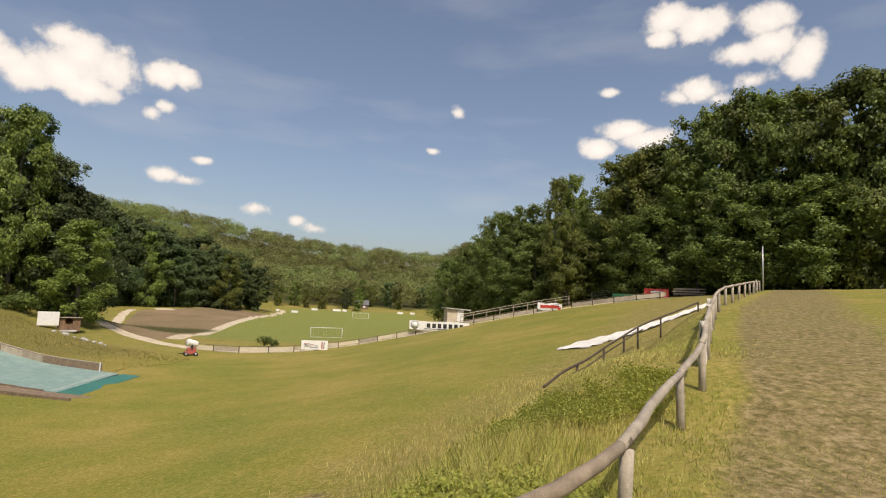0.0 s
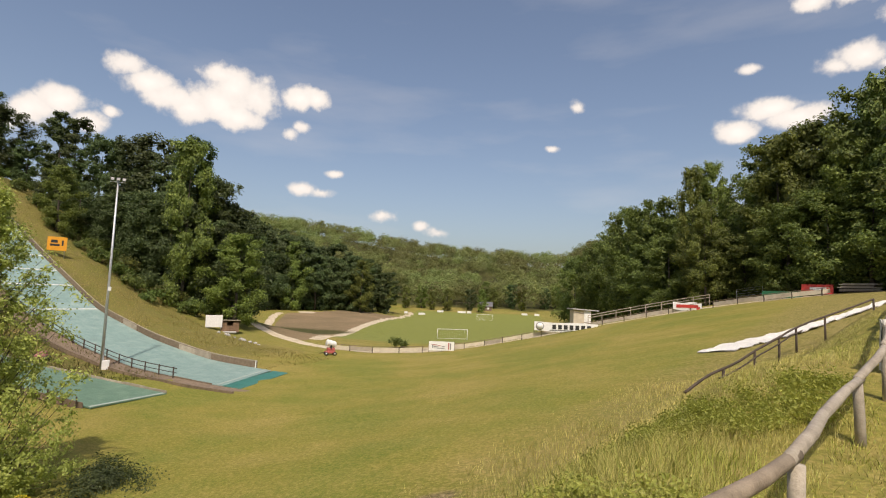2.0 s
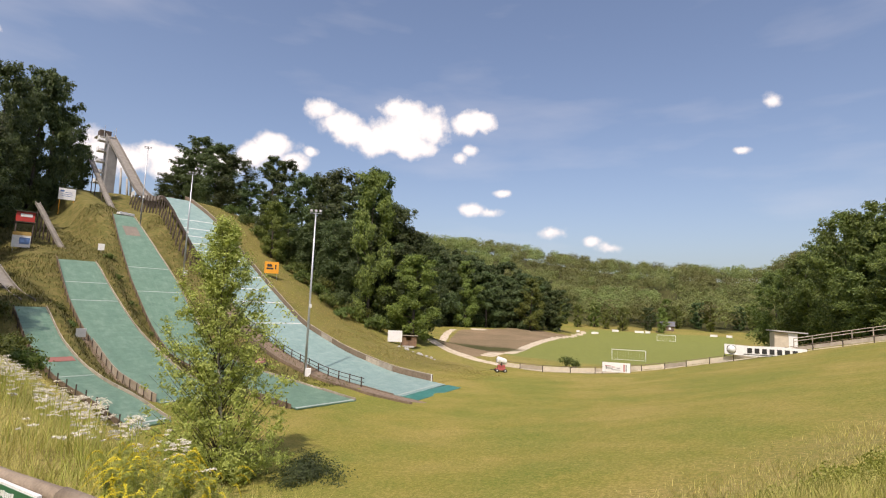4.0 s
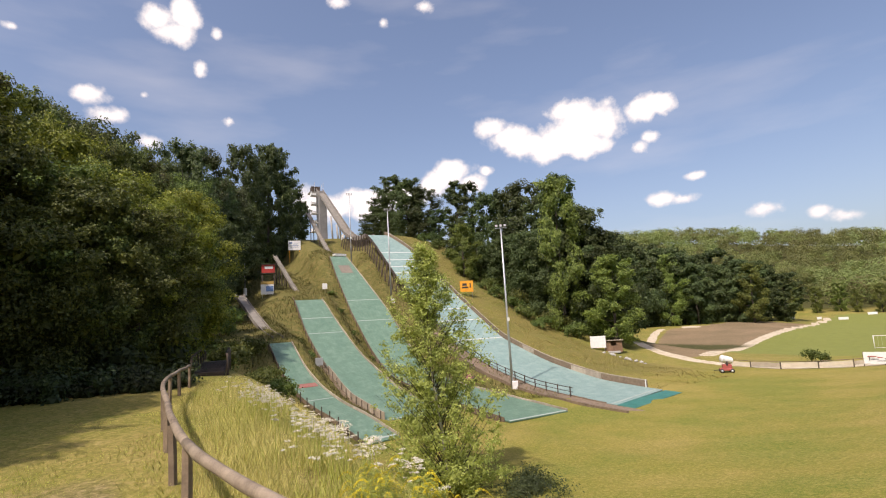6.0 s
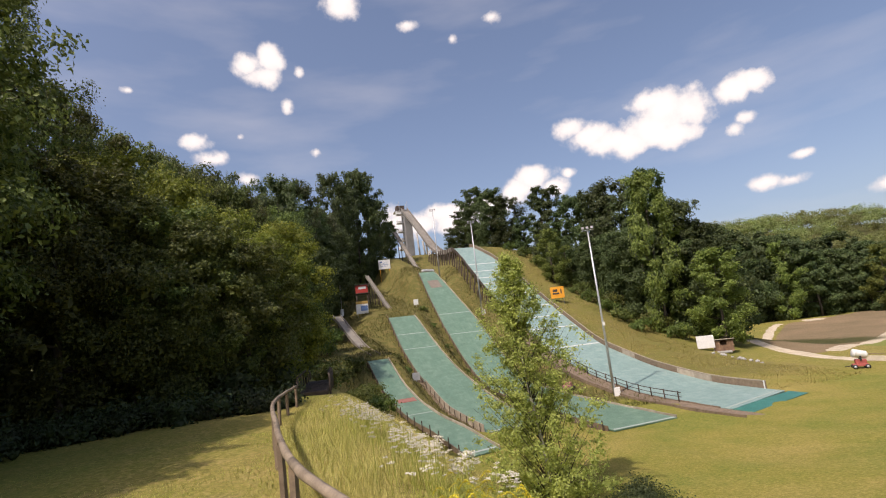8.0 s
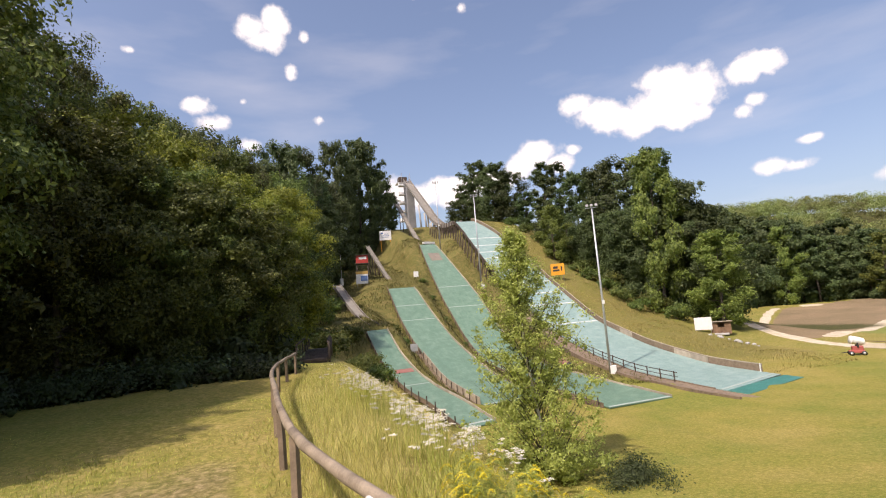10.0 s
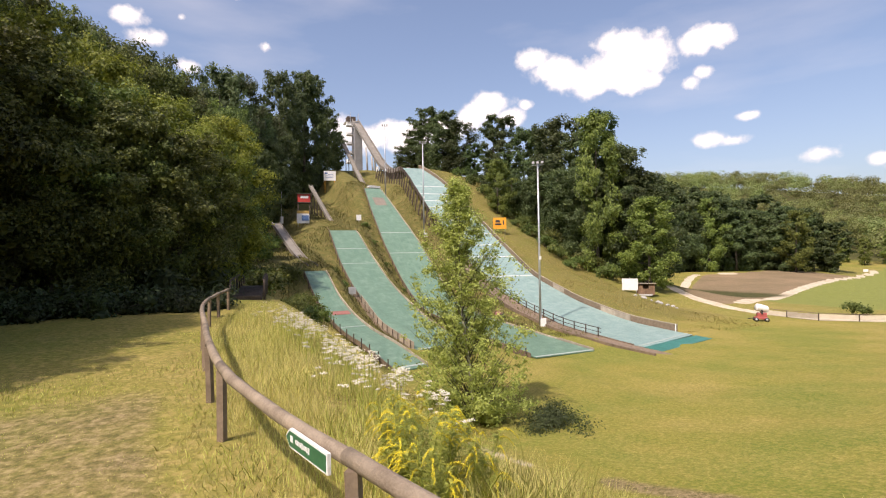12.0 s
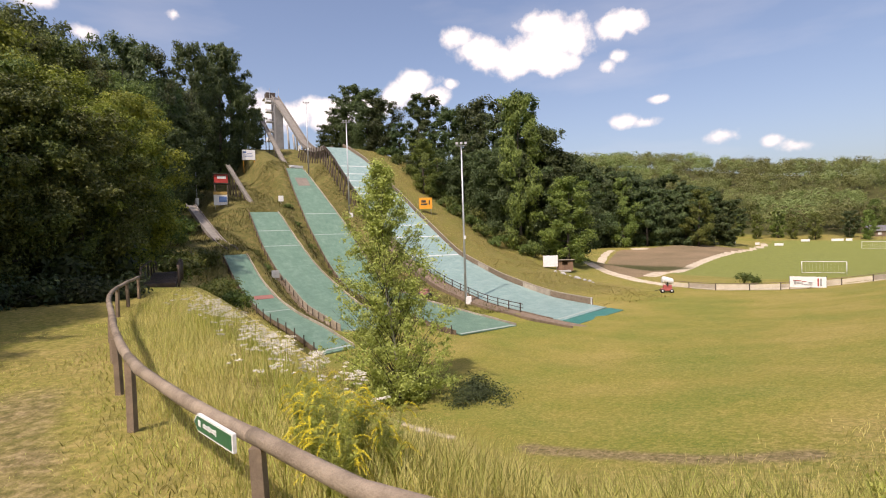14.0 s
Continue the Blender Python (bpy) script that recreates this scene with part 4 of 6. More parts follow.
def tree_lumps(rng, height, spread, low, boughs, pointed=0.0):
    """The rounded leaf masses of a broadleaf crown, boughs at its outside and a few that stand out, and the inside."""
    out, inner = [], []
    phase = rng.uniform(0, 6.28, 3)
    for k in range(boughs):
        t = ((k + rng.uniform(0.1, 0.9)) / boughs) ** 0.85
        ang = k * 2.4 + rng.uniform(-0.6, 0.6)
        w = math.sin(math.pi * (0.13 + 0.75 * t)) ** 0.7 * spread * (1 - pointed * t)
        w *= 1 + 0.16 * math.sin(2 * ang + phase[0]) + 0.14 * math.sin(3 * ang + 7 * t + phase[1])
        w *= rng.choice([0.62, 0.85, 1.0, 1.12])
        r = spread * rng.uniform(0.17, 0.33) * (1.05 - 0.35 * t)
        rad = max(0.0, w - 0.6 * r)
        z = min(low + (height - low) * t, height - 0.8 * r)
        out.append((rad * math.cos(ang), rad * math.sin(ang), z, r))
        # smaller sprays that break the outline of the mass
        for j in range(3):
            d = rng.normal(size=3)
            d[2] = abs(d[2]) * 0.8
            d /= np.linalg.norm(d)
            q = r * rng.uniform(0.28, 0.5)
            out.append((rad * math.cos(ang) + d[0] * r * 1.05, rad * math.sin(ang) + d[1] * r * 1.05, min(z + d[2] * r * 0.85, height - 0.5 * q), q))
        inner.append((0.75 * rad * math.cos(ang), 0.75 * rad * math.sin(ang), z - 0.3 * r, r * 1.1))
    for j in range(5):
        r = spread * 0.17
        out.append((rng.normal() * spread * 0.16, rng.normal() * spread * 0.16, height - r * rng.uniform(0.8, 1.8), r))
    return out, inner


def trunk_mesh(rng, height, radius, lumps, material, limbs=6):
    bend = rng.normal(scale=0.02 * height, size=2)
    pts = [(bend[0] * t * t, bend[1] * t * t, -0.4 + (height * 0.82 + 0.4) * t) for t in np.linspace(0, 1, 7)]
    v, f = tube(pts, [radius * (1.25 - 1.1 * t) for t in np.linspace(0, 1, 7)], 9, 0.06, random.Random(int(rng.integers(1e6))))
    v, f = list(v), list(f)
    for q in sorted(lumps, key=lambda q: -q[3])[:limbs]:
        z0 = min(max(q[2] - q[3] * 1.2, height * 0.22), height * 0.7)
        start = Vector((bend[0] * (z0 / height) ** 2, bend[1] * (z0 / height) ** 2, z0))
        end = Vector(q[:3])
        mid = (start + end) / 2 + Vector((0, 0, -0.08 * (end - start).length))
        v2, f2 = tube([start, mid, end], [radius * 0.42, radius * 0.28, radius * 0.08], 5)
        f += [tuple(len(v) + i for i in g) for g in f2]
        v += v2
    return mesh_from("trunk", v, f, [material], True)


HEIGHTS = {}


def make_tree(seed, height, spread, low, boughs, leaves, size, leaf, label, category="tree", bark=None, pointed=0.0, radius=None, core=0.14):
    rng = np.random.default_rng(seed)
    lumps, inner = tree_lumps(rng, height, spread, low, boughs, pointed)
    tree = empty("tree", (0, 0, 0), label, category, "woodland trees")
    part("trunk", trunk_mesh(rng, height, radius or height * 0.015, lumps[::4], bark or BARK), None, tree)
    part("crown", crown_mesh("crown", rng, lumps, leaves, size, leaf, 0.9, core, inner, (0.25, 1.3)), None, tree)
    HEIGHTS[tree.name] = height
    return tree


def plant(proto, x, y, scale, turn, wide=1.0):
    m = pose(x, y, gz(x, y) - 0.15, 0, 0, turn) @ Matrix.Diagonal((scale * wide, scale * wide, scale, 1))
    ob = copy_thing(proto, m)
    ob.matrix_basis = m
    return ob


NEAR = [make_tree(11 + k, 15.0, 4.6, 0.9 + 0.4 * k, 46, 24000, 0.10, LEAF_EDGE, "tall dense broadleaf tree at the edge of the wood", core=0.22) for k in range(3)]
MIDS = [make_tree(31 + k, 20.0, (6.2, 5.4, 6.8, 5.6)[k], 0.2 + 0.5 * (k % 2), 44, 15000, 0.19, LEAF_HILL, "full broadleaf tree on the wooded hillside", pointed=0.12 * (k % 3), core=0.22) for k in range(4)]
SLIM = [make_tree(51 + k, 20.0, 3.9, 1.0, 40, 11000, 0.17, LEAF_HILL, "slim tall broadleaf tree on the wooded hillside", pointed=0.25, core=0.2) for k in range(2)]
FULL = [make_tree(71 + k, 20.0, (6.2, 6.8, 5.6)[k], 0.5 + 0.6 * k, 46, 15000, 0.19, LEAF_WOOD, "large dark broadleaf tree beside the meadow", core=0.22) for k in range(3)]
ROWS_OF = [make_tree(81 + k, 20.0, (6.5, 5.6)[k], 0.0, 34, 8000, 0.32, LEAF_HILL, "full broadleaf tree in the row beyond the pitch", core=0.22) for k in range(2)]
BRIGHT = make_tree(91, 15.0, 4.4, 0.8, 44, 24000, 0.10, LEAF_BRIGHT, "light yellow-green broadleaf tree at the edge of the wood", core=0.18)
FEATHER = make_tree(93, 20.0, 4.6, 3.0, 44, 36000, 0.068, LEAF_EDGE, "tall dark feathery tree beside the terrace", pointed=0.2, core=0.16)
LIT = make_tree(97, 20.0, 5.2, 0.5, 44, 14000, 0.18, LEAF_LIT, "light green broadleaf tree, leaves coloured as if sunlit, before the darker wood", pointed=0.1, core=0.2)
tree_rng = random.Random(5)


def polar(az, d):
    return -math.sin(radians(az)) * d, math.cos(radians(az)) * d


def stand(protos, az0, az1, d0, d1, n, s0, s1):
    """Trees spread over a stretch of bearings and distances."""
    for k in range(n):
        az = az0 + (az1 - az0) * (k + tree_rng.uniform(0.1, 0.9)) / n
        x, y = polar(az, tree_rng.uniform(d0, d1))
        plant(tree_rng.choice(protos), x, y, tree_rng.uniform(s0, s1), tree_rng.uniform(0, 360))


def reach(protos, az, el, d, wide=1.0):
    """A tree at a bearing and distance whose top stands at a height of el degrees over the terrace."""
    x, y = polar(az, d)
    p = tree_rng.choice(protos)
    s = (2.0 + d * math.tan(radians(el)) - gz(x, y) + 0.15) / HEIGHTS[p.name]
    return plant(p, x, y, s, tree_rng.uniform(0, 360), wide * min(1.35, max(0.75, 1.15 / s ** 0.5)))


# the dark wood west of the terrace: its edge, light trees in it, and the taller trees behind
for az, el, d in ((79.2, 10.5, 34), (81.5, 12.0, 31), (83.8, 13.0, 31), (86.2, 14.2, 30), (88.8, 15.6, 31), (91.4, 16.6, 30), (94.2, 18, 30), (97.2, 19.5, 29)):
    reach(NEAR, az, el, d, 0.75)
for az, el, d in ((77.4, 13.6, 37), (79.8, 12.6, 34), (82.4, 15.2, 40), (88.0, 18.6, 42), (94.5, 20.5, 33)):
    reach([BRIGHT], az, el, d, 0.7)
for az, el, d in ((77.2, 14.8, 66), (79.4, 15.6, 62), (81.2, 16.6, 60), (83.2, 17.8, 58), (85.6, 18.8, 56), (88, 19.8, 54), (90.3, 21.2, 52), (92.8, 22.2, 50), (95.4, 23.8, 47), (98.5, 25.5, 44), (102, 27, 40), (107, 28, 36), (113, 28, 36)):
    reach(NEAR, az, el, d, 0.62)
reach([FEATHER], 102.5, 34, 32, 0.8)
reach([FEATHER], 109, 36, 25, 0.9)
# unseen trees beyond the view, added to shade the terrace and the wood's foot
for az, d, s in ((113, 21, 1.0), (118, 19, .92), (123, 16.5, .88), (131, 15.5, .85), (114, 27, 1.3), (119, 25.5, 1.3), (124, 25, 1.35), (118, 32, 1.4), (126, 31, 1.35), (140, 20, 1.1), (150, 24, 1.1)):
    plant(tree_rng.choice(NEAR), *polar(az, d), s, tree_rng.uniform(0, 360))
# along the small hills up to the tower
for az, el, d in ((66.4, 13.2, 178), (67.4, 15.6, 170), (68.7, 18.6, 158), (69.8, 19.0, 150), (71.0, 17.6, 150), (72.3, 18.6, 140), (73.6, 14.8, 128), (74.7, 15.6, 124), (76, 18.0, 116), (77.8, 18.6, 108), (79.4, 16.6, 100), (81.2, 16.8, 92), (83.4, 18.2, 84), (85.6, 19.4, 78), (88, 20.2, 72)):
    reach(MIDS, az, el, d, 0.72)
for az, el, d in ((72.2, 12.5, 124), (73.6, 12, 110), (75.0, 11.5, 98), (76.6, 11, 84), (78.5, 10.5, 72), (80.5, 10, 60)):
    reach(MIDS, az, el, d, 0.75)
# north of the large hill
for az, el, d, kind in ((59.4, 11.8, 172, 0), (58, 13.4, 168, 0), (56.7, 15.8, 160, 0), (55.1, 15.3, 152, 0), (53.5, 14.3, 150, 0), (51.7, 12.0, 148, 0), (49.6, 14.9, 142, 1), (48.3, 14.6, 140, 1), (46.4, 13.2, 136, 0), (44.6, 13.2, 132, 1), (42.7, 14.1, 128, 0), (40.8, 12.8, 124, 0), (38.9, 14.5, 120, 1), (38.1, 14.2, 117, 1), (36.9, 11.0, 112, 0), (35.4, 8.6, 112, 0), (33.8, 7.9, 116, 0), (57.4, 11, 146, 0), (54.4, 10.8, 138, 0), (52.2, 9.4, 130, 0), (50, 9.6, 124, 0), (47.6, 9.2, 118, 0), (45, 8.6, 112, 0), (42.6, 8.8, 108, 0), (40.2, 8.2, 104, 0), (38.2, 7.6, 108, 0), (36.3, 6.8, 112, 0), (34.4, 6.4, 118, 0), (33, 5.8, 122, 0)):
    reach((MIDS, SLIM)[kind], az, el, d + (13 if el < 11.5 and az > 37.5 else 5))
# the row beyond the pitch's west side
for k in range(16):
    az = 37.0 - 1.2 * k
    reach(ROWS_OF, az, np.interp(az, [18, 23, 28, 33, 37], [2.4, 3.7, 5.2, 6.6, 7.6]) + tree_rng.uniform(-.7, .5), 205 + 3.0 * k + tree_rng.uniform(-5, 5))
for k in range(9):
    az = 34.0 - 1.6 * k
    reach(ROWS_OF, az, np.interp(az, [18, 23, 28, 33, 37], [3.6, 4.4, 5.8, 7.0, 8]) + tree_rng.uniform(-.8, .5), 240 + 3.5 * k)
stand([*ROWS_OF, LIT, LIT], 20, 8, 280, 300, 8, 0.45, 0.75)
stand([*ROWS_OF, LIT], 9, -3, 305, 330, 8, 0.5, 0.8)
# the wood east of the counter slope
for az, el, d in ((-1.2, 4.6, 175), (-2.6, 5.2, 165), (-3.8, 6.2, 158), (-5.2, 7.6, 150), (-6.6, 9.2, 134), (-7.8, 9.8, 128), (-9.3, 10.5, 122), (-10.8, 8.6, 120), (-12.6, 9.4, 122), (-14.6, 9.0, 120), (-16.6, 9.6, 118), (-18.1, 10.4, 122), (-19.6, 15.2, 108), (-21.2, 15.8, 106), (-22.6, 16.6, 104), (-24.2, 15.8, 106), (-25.6, 16.0, 104), (-27, 19.0, 100), (-28.6, 19.8, 98), (-30.2, 20.3, 96), (-32, 20.2, 95), (-34, 20, 94), (-36.5, 20, 92), (-39, 20.5, 90), (-42, 21, 88)):
    reach(FULL, az, el, d, 0.85)
for az, el, d in ((-8.4, 6.0, 118), (-10.4, 6.6, 110), (-14.5, 7.5, 104), (-17, 7.0, 106), (-20.4, 9.5, 98), (-23.4, 10.5, 96), (-26.3, 11.5, 93), (-29.4, 12, 90), (-32.6, 12, 88), (-36, 12.5, 86)):
    reach(FULL, az, el, d)
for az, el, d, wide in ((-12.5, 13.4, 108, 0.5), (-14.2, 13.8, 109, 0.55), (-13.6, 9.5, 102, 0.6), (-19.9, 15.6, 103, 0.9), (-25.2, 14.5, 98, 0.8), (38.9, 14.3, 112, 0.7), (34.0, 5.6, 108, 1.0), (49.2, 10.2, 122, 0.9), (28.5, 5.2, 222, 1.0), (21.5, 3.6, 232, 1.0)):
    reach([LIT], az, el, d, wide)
stand(FULL, -31, -58, 100, 118, 7, 1.2, 1.4)
stand(FULL, -14, -50, 125, 150, 10, 1.2, 1.45)


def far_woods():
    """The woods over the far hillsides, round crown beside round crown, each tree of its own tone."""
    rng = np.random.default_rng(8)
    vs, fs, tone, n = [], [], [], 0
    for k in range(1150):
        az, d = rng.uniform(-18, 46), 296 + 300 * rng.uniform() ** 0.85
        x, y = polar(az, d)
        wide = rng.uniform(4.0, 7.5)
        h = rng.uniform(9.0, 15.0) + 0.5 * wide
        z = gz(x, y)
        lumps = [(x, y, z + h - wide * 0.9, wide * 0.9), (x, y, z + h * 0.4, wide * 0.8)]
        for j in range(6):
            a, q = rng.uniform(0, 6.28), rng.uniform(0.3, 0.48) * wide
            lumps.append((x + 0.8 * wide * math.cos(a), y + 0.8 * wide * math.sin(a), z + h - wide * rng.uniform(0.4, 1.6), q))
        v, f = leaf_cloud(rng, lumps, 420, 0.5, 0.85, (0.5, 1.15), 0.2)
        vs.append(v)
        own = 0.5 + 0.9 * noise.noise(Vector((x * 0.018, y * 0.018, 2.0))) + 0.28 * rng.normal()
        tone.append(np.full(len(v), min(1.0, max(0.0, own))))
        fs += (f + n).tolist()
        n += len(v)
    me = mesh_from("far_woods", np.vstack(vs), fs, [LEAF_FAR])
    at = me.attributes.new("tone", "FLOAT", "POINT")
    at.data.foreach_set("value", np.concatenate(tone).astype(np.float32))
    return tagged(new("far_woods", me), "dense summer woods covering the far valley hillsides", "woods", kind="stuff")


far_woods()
for proto in (LIT, BRIGHT, FEATHER, *NEAR, *MIDS, *SLIM, *FULL, *ROWS_OF):
    for ob in (*proto.children, proto):
        bpy.data.objects.remove(ob)

# ---------------------------------------------------------------- terrace rail
rail_rng = random.Random(3)


def rail_points():
    pts = curve_through([(x, y, z) for x, y, z in RAIL[1:-1]], 10)
    return [np.array(p) for p in pts]


def terrace_rail():
    rail = empty("wooden_railing", (-2.0, 1.62, gz(-2.0, 1.62)), "low weathered round-timber railing along the edge of a grassy terrace", "railing")
    pts = rail_points()
    dist = np.concatenate([[0], np.cumsum([np.linalg.norm((b - a)[:2]) for a, b in zip(pts, pts[1:])])])

    def at(s):
        return np.array([np.interp(s, dist, [p[k] for p in pts]) for k in range(3)])
    total = dist[-1]
    # posts stand where they were driven, about three metres apart
    near = [np.argmin([np.hypot(p[0] - x, p[1] - y) for p in pts]) for x, y in ((-11.5, 2.2), (-9.0, 1.86), (-6.9, 1.55), (-3.15, 1.49), (1.7, 4.85), (4.0, 8.7), (5.0, 10.0), (6.3, 12.4))]
    stops = [dist[k] for k in near]
    stops += [stops[0] - 2.6 * k for k in range(1, 6)] + [stops[3] + 2.6] + [stops[-1] + 3.0 * k for k in range(1, 13)]
    stops = sorted(s for s in stops if 0 <= s <= total)
    for s in stops:
        p = at(s)
        g = gz(p[0], p[1])
        lean = (rail_rng.uniform(-.03, .03), rail_rng.uniform(-.03, .03))
        tube_part("post", [(p[0], p[1], g - 0.3), (p[0] + lean[0] * .5, p[1] + lean[1] * .5, g + 0.45), (p[0] + lean[0], p[1] + lean[1], g + 0.86)], [0.062, 0.060, 0.058] if p[0] < 0.5 else [0.068, 0.065, 0.062], WOOD_GREY if p[0] < 0.5 else WOOD_SILVER, rail, 4 if p[0] < 0.5 else 9, wobble=0.03, rng=rail_rng, world=True)
    for a, b in zip(stops, stops[1:]):
        run = [at(a - 0.12), *[at(a + (b - a) * t) for t in (0.2, 0.4, 0.6, 0.8)], at(b + 0.12)]
        sag = (0, -0.01, -0.02, -0.02, -0.01, 0)
        run = [(q[0], q[1], gz(*(at(a)[:2])) * (1 - t) + gz(*(at(b)[:2])) * t + 0.9 + d + rail_rng.uniform(-.008, .008)) for q, d, t in zip(run, sag, (0, .2, .4, .6, .8, 1))]
        tube_part("rail", run, [0.056, 0.060, 0.058, 0.060, 0.057, 0.055], WOOD_RAIL if at(a)[0] < 0.5 else WOOD_SILVER, rail, 10, wobble=0.07, rng=rail_rng, world=True)
    return rail


terrace_rail()
# the young birch on the bank
def birch():
    rng = np.random.default_rng(21)
    x, y = polar(52.3, 29.0)
    h = 13.9
    tree = empty("birch_tree", (x, y, gz(x, y) - 0.2), "slender young birch with light open foliage on the bank", "tree")

    def stem(t):
        return np.array([-1.5 * t + 0.10 * math.sin(9 * t), 0.08 * math.cos(7 * t), -0.3 + (h + 0.1) * t])
    tube_part("trunk", [stem(t) for t in np.linspace(0, 1, 12)], [0.125 * (1.04 - t) for t in np.linspace(0, 1, 12)], BIRCH_BARK, tree, 9, "pale slender trunk")
    lumps = []
    for k in range(165):
        t1 = 0.04 + 0.95 * (k + rng.uniform()) / 165
        w = np.interp(t1, [0, 0.05, 0.14, 0.25, 0.42, 0.57, 0.69, 0.8, 0.9, 0.97, 1.0], [0.8, 1.9, 3.1, 3.6, 3.2, 3.0, 2.5, 1.6, 1.15, 0.6, 0.1]) * rng.choice([0.45, 0.7, 0.9, 1.0, 1.12])
        t0 = max(0.03, t1 - (0.05 + 0.075 * w))
        a = k * 2.4 + rng.uniform(-0.5, 0.5)
        p0, p2 = stem(t0), stem(t1) + np.array([w * math.cos(a), w * math.sin(a), 0])
        p1 = (p0 + p2) / 2 + np.array([0, 0, 0.06 * w])
        tube_part("branch", [p0, p1, p2], [0.010 + 0.006 * w, 0.008 + 0.003 * w, 0.003], BARK, tree, 5)
        for j in range(8):
            u = 0.22 + 0.8 * (j + rng.uniform()) / 8
            p = (1 - u) ** 2 * p0 + 2 * u * (1 - u) * p1 + u * u * p2
            j3 = rng.normal(scale=0.06 + 0.07 * w, size=3)
            lumps.append((*(p + j3 - np.array([0, 0, 0.08])), rng.uniform(0.13, 0.36)))
    part("crown", crown_mesh("crown", rng, lumps, 62000, 0.064, LEAF_BIRCH, 1.0, 0.0, None, (0.1, 1.5)), None, tree)
    return tree


birch()

# ---------------------------------------------------------------- things round the hills
def face(at):
    """Turn (degrees) that faces a thing at a place towards the terrace."""
    return math.degrees(math.atan2(-at[1], -at[0])) + 90


def ground_at(x, y, up=0.0):
    return (x, y, gz(x, y) + up)


def bars(parent, spots, material, name="lettering", depth=0.012, y=-0.03):
    """Unreadable writing: plain bars (x, z, width, height) on a panel's face."""
    for x, z, w, h in spots:
        part(name, boxed((w, depth, h), (x, y, z), None, 0.0), material, parent)


LAMP_GREY = surface("grey_lamp_housing", (0.16, 0.16, 0.16), (0.28, 0.28, 0.28), 2.0, 30.0, 0.5, 0.3, 0.1)


def floodlight(x, y, top, label="tall galvanised floodlight mast on the ski jump slope", heads=3):
    g = gz(x, y)
    lamp = empty("floodlight_mast", (x, y, g), label, "floodlight", "floodlight masts", turn=face((x, y)))
    h = top - g
    tube_part("mast", [(0, 0, -0.3), (0, 0, h * 0.5), (0, 0, h)], [0.17, 0.13, 0.09], STEEL, lamp, 10)
    part("base_box", boxed((0.7, 0.7, 1.0), (0.35, 0, 0.4), None, 0.03), WHITE, lamp, "white switch box at the foot")
    part("crossarm", boxed((1.5, 0.08, 0.08), (0, 0, h - 0.1), None, 0.02), STEEL, lamp)
    for k in range(heads):
        x0 = (k - (heads - 1) / 2) * 0.55
        head = part("lamp_head", boxed((0.36, 0.28, 0.28), (x0, -0.2, h + 0.18), Matrix.Rotation(radians(-25), 4, "X"), 0.05), LAMP_GREY, lamp)
        part("lamp_glass", boxed((0.30, 0.03, 0.22), (x0, -0.355, h + 0.12), Matrix.Rotation(radians(-25), 4, "X"), 0.0), LAMP_GREY, head)
    part("service_box", boxed((0.3, 0.25, 0.45), (0.1, -0.1, h * 0.42), None, 0.02), WHITE, lamp)


floodlight(-113.0, 61.8, 33.9)
floodlight(-90.0, 57.9, 25.0)
floodlight(-47.4, 47.5, 13.3)


def board_sign(name, x, y, bottom, w, h, material, label, category, legs=2, leg_material=None, marks=(), mark_material=None, sign_label=""):
    g = gz(x, y)
    t = empty(name, (x, y, g), label, category, turn=face((x, y)))
    panel = part("panel", boxed((w, 0.06, h), (0, 0, bottom + h / 2), None, 0.015), material, t, sign_label)
    for k in range(legs):
        px = (k / max(1, legs - 1) - 0.5) * w * 0.8 if legs > 1 else 0
        tube_part("leg", [(px, 0.08, -0.4), (px, 0.08, bottom + h * 0.9)], 0.06, leg_material or STEEL, t, 7)
    bars(panel, [(mx, bottom + mz, mw, mh) for mx, mz, mw, mh in marks], mark_material or BLACK, "marking", y=-0.04)
    return t


board_sign("orange_sign", -82.3, 71.4, 1.0, 2.7, 2.3, ORANGE, "orange square board with dark marks on two posts", "sign", marks=((-0.4, 1.55, 0.9, 0.5), (-0.3, 0.95, 1.3, 0.35), (0.75, 1.3, 0.25, 0.9)))
board_sign("white_sign", -129.9, 54.6, 2.9, 3.1, 2.5, WHITE, "white notice board on two tall orange posts", "sign", leg_material=ORANGE, marks=((-0.9, 1.9, 0.7, 0.4), (0.2, 1.6, 1.2, 0.12), (0, 1.2, 2.0, 0.1), (0, 0.8, 1.8, 0.1)), mark_material=BLUE_PAINT)
board_sign("distance_marker", -95.6, 46.2, 0.4, 0.95, 1.1, WHITE, "small white marker board on the grass slope", "sign", legs=1)
board_sign("grey_cabinet_sign", -66.5, 31.0, 0.3, 1.0, 1.0, STEEL, "small grey cabinet beside the matting", "cabinet", legs=1)
board_sign("white_board", -58.8, 81.4, 0.4, 2.7, 2.1, WHITE, "blank white board standing in long grass", "board")


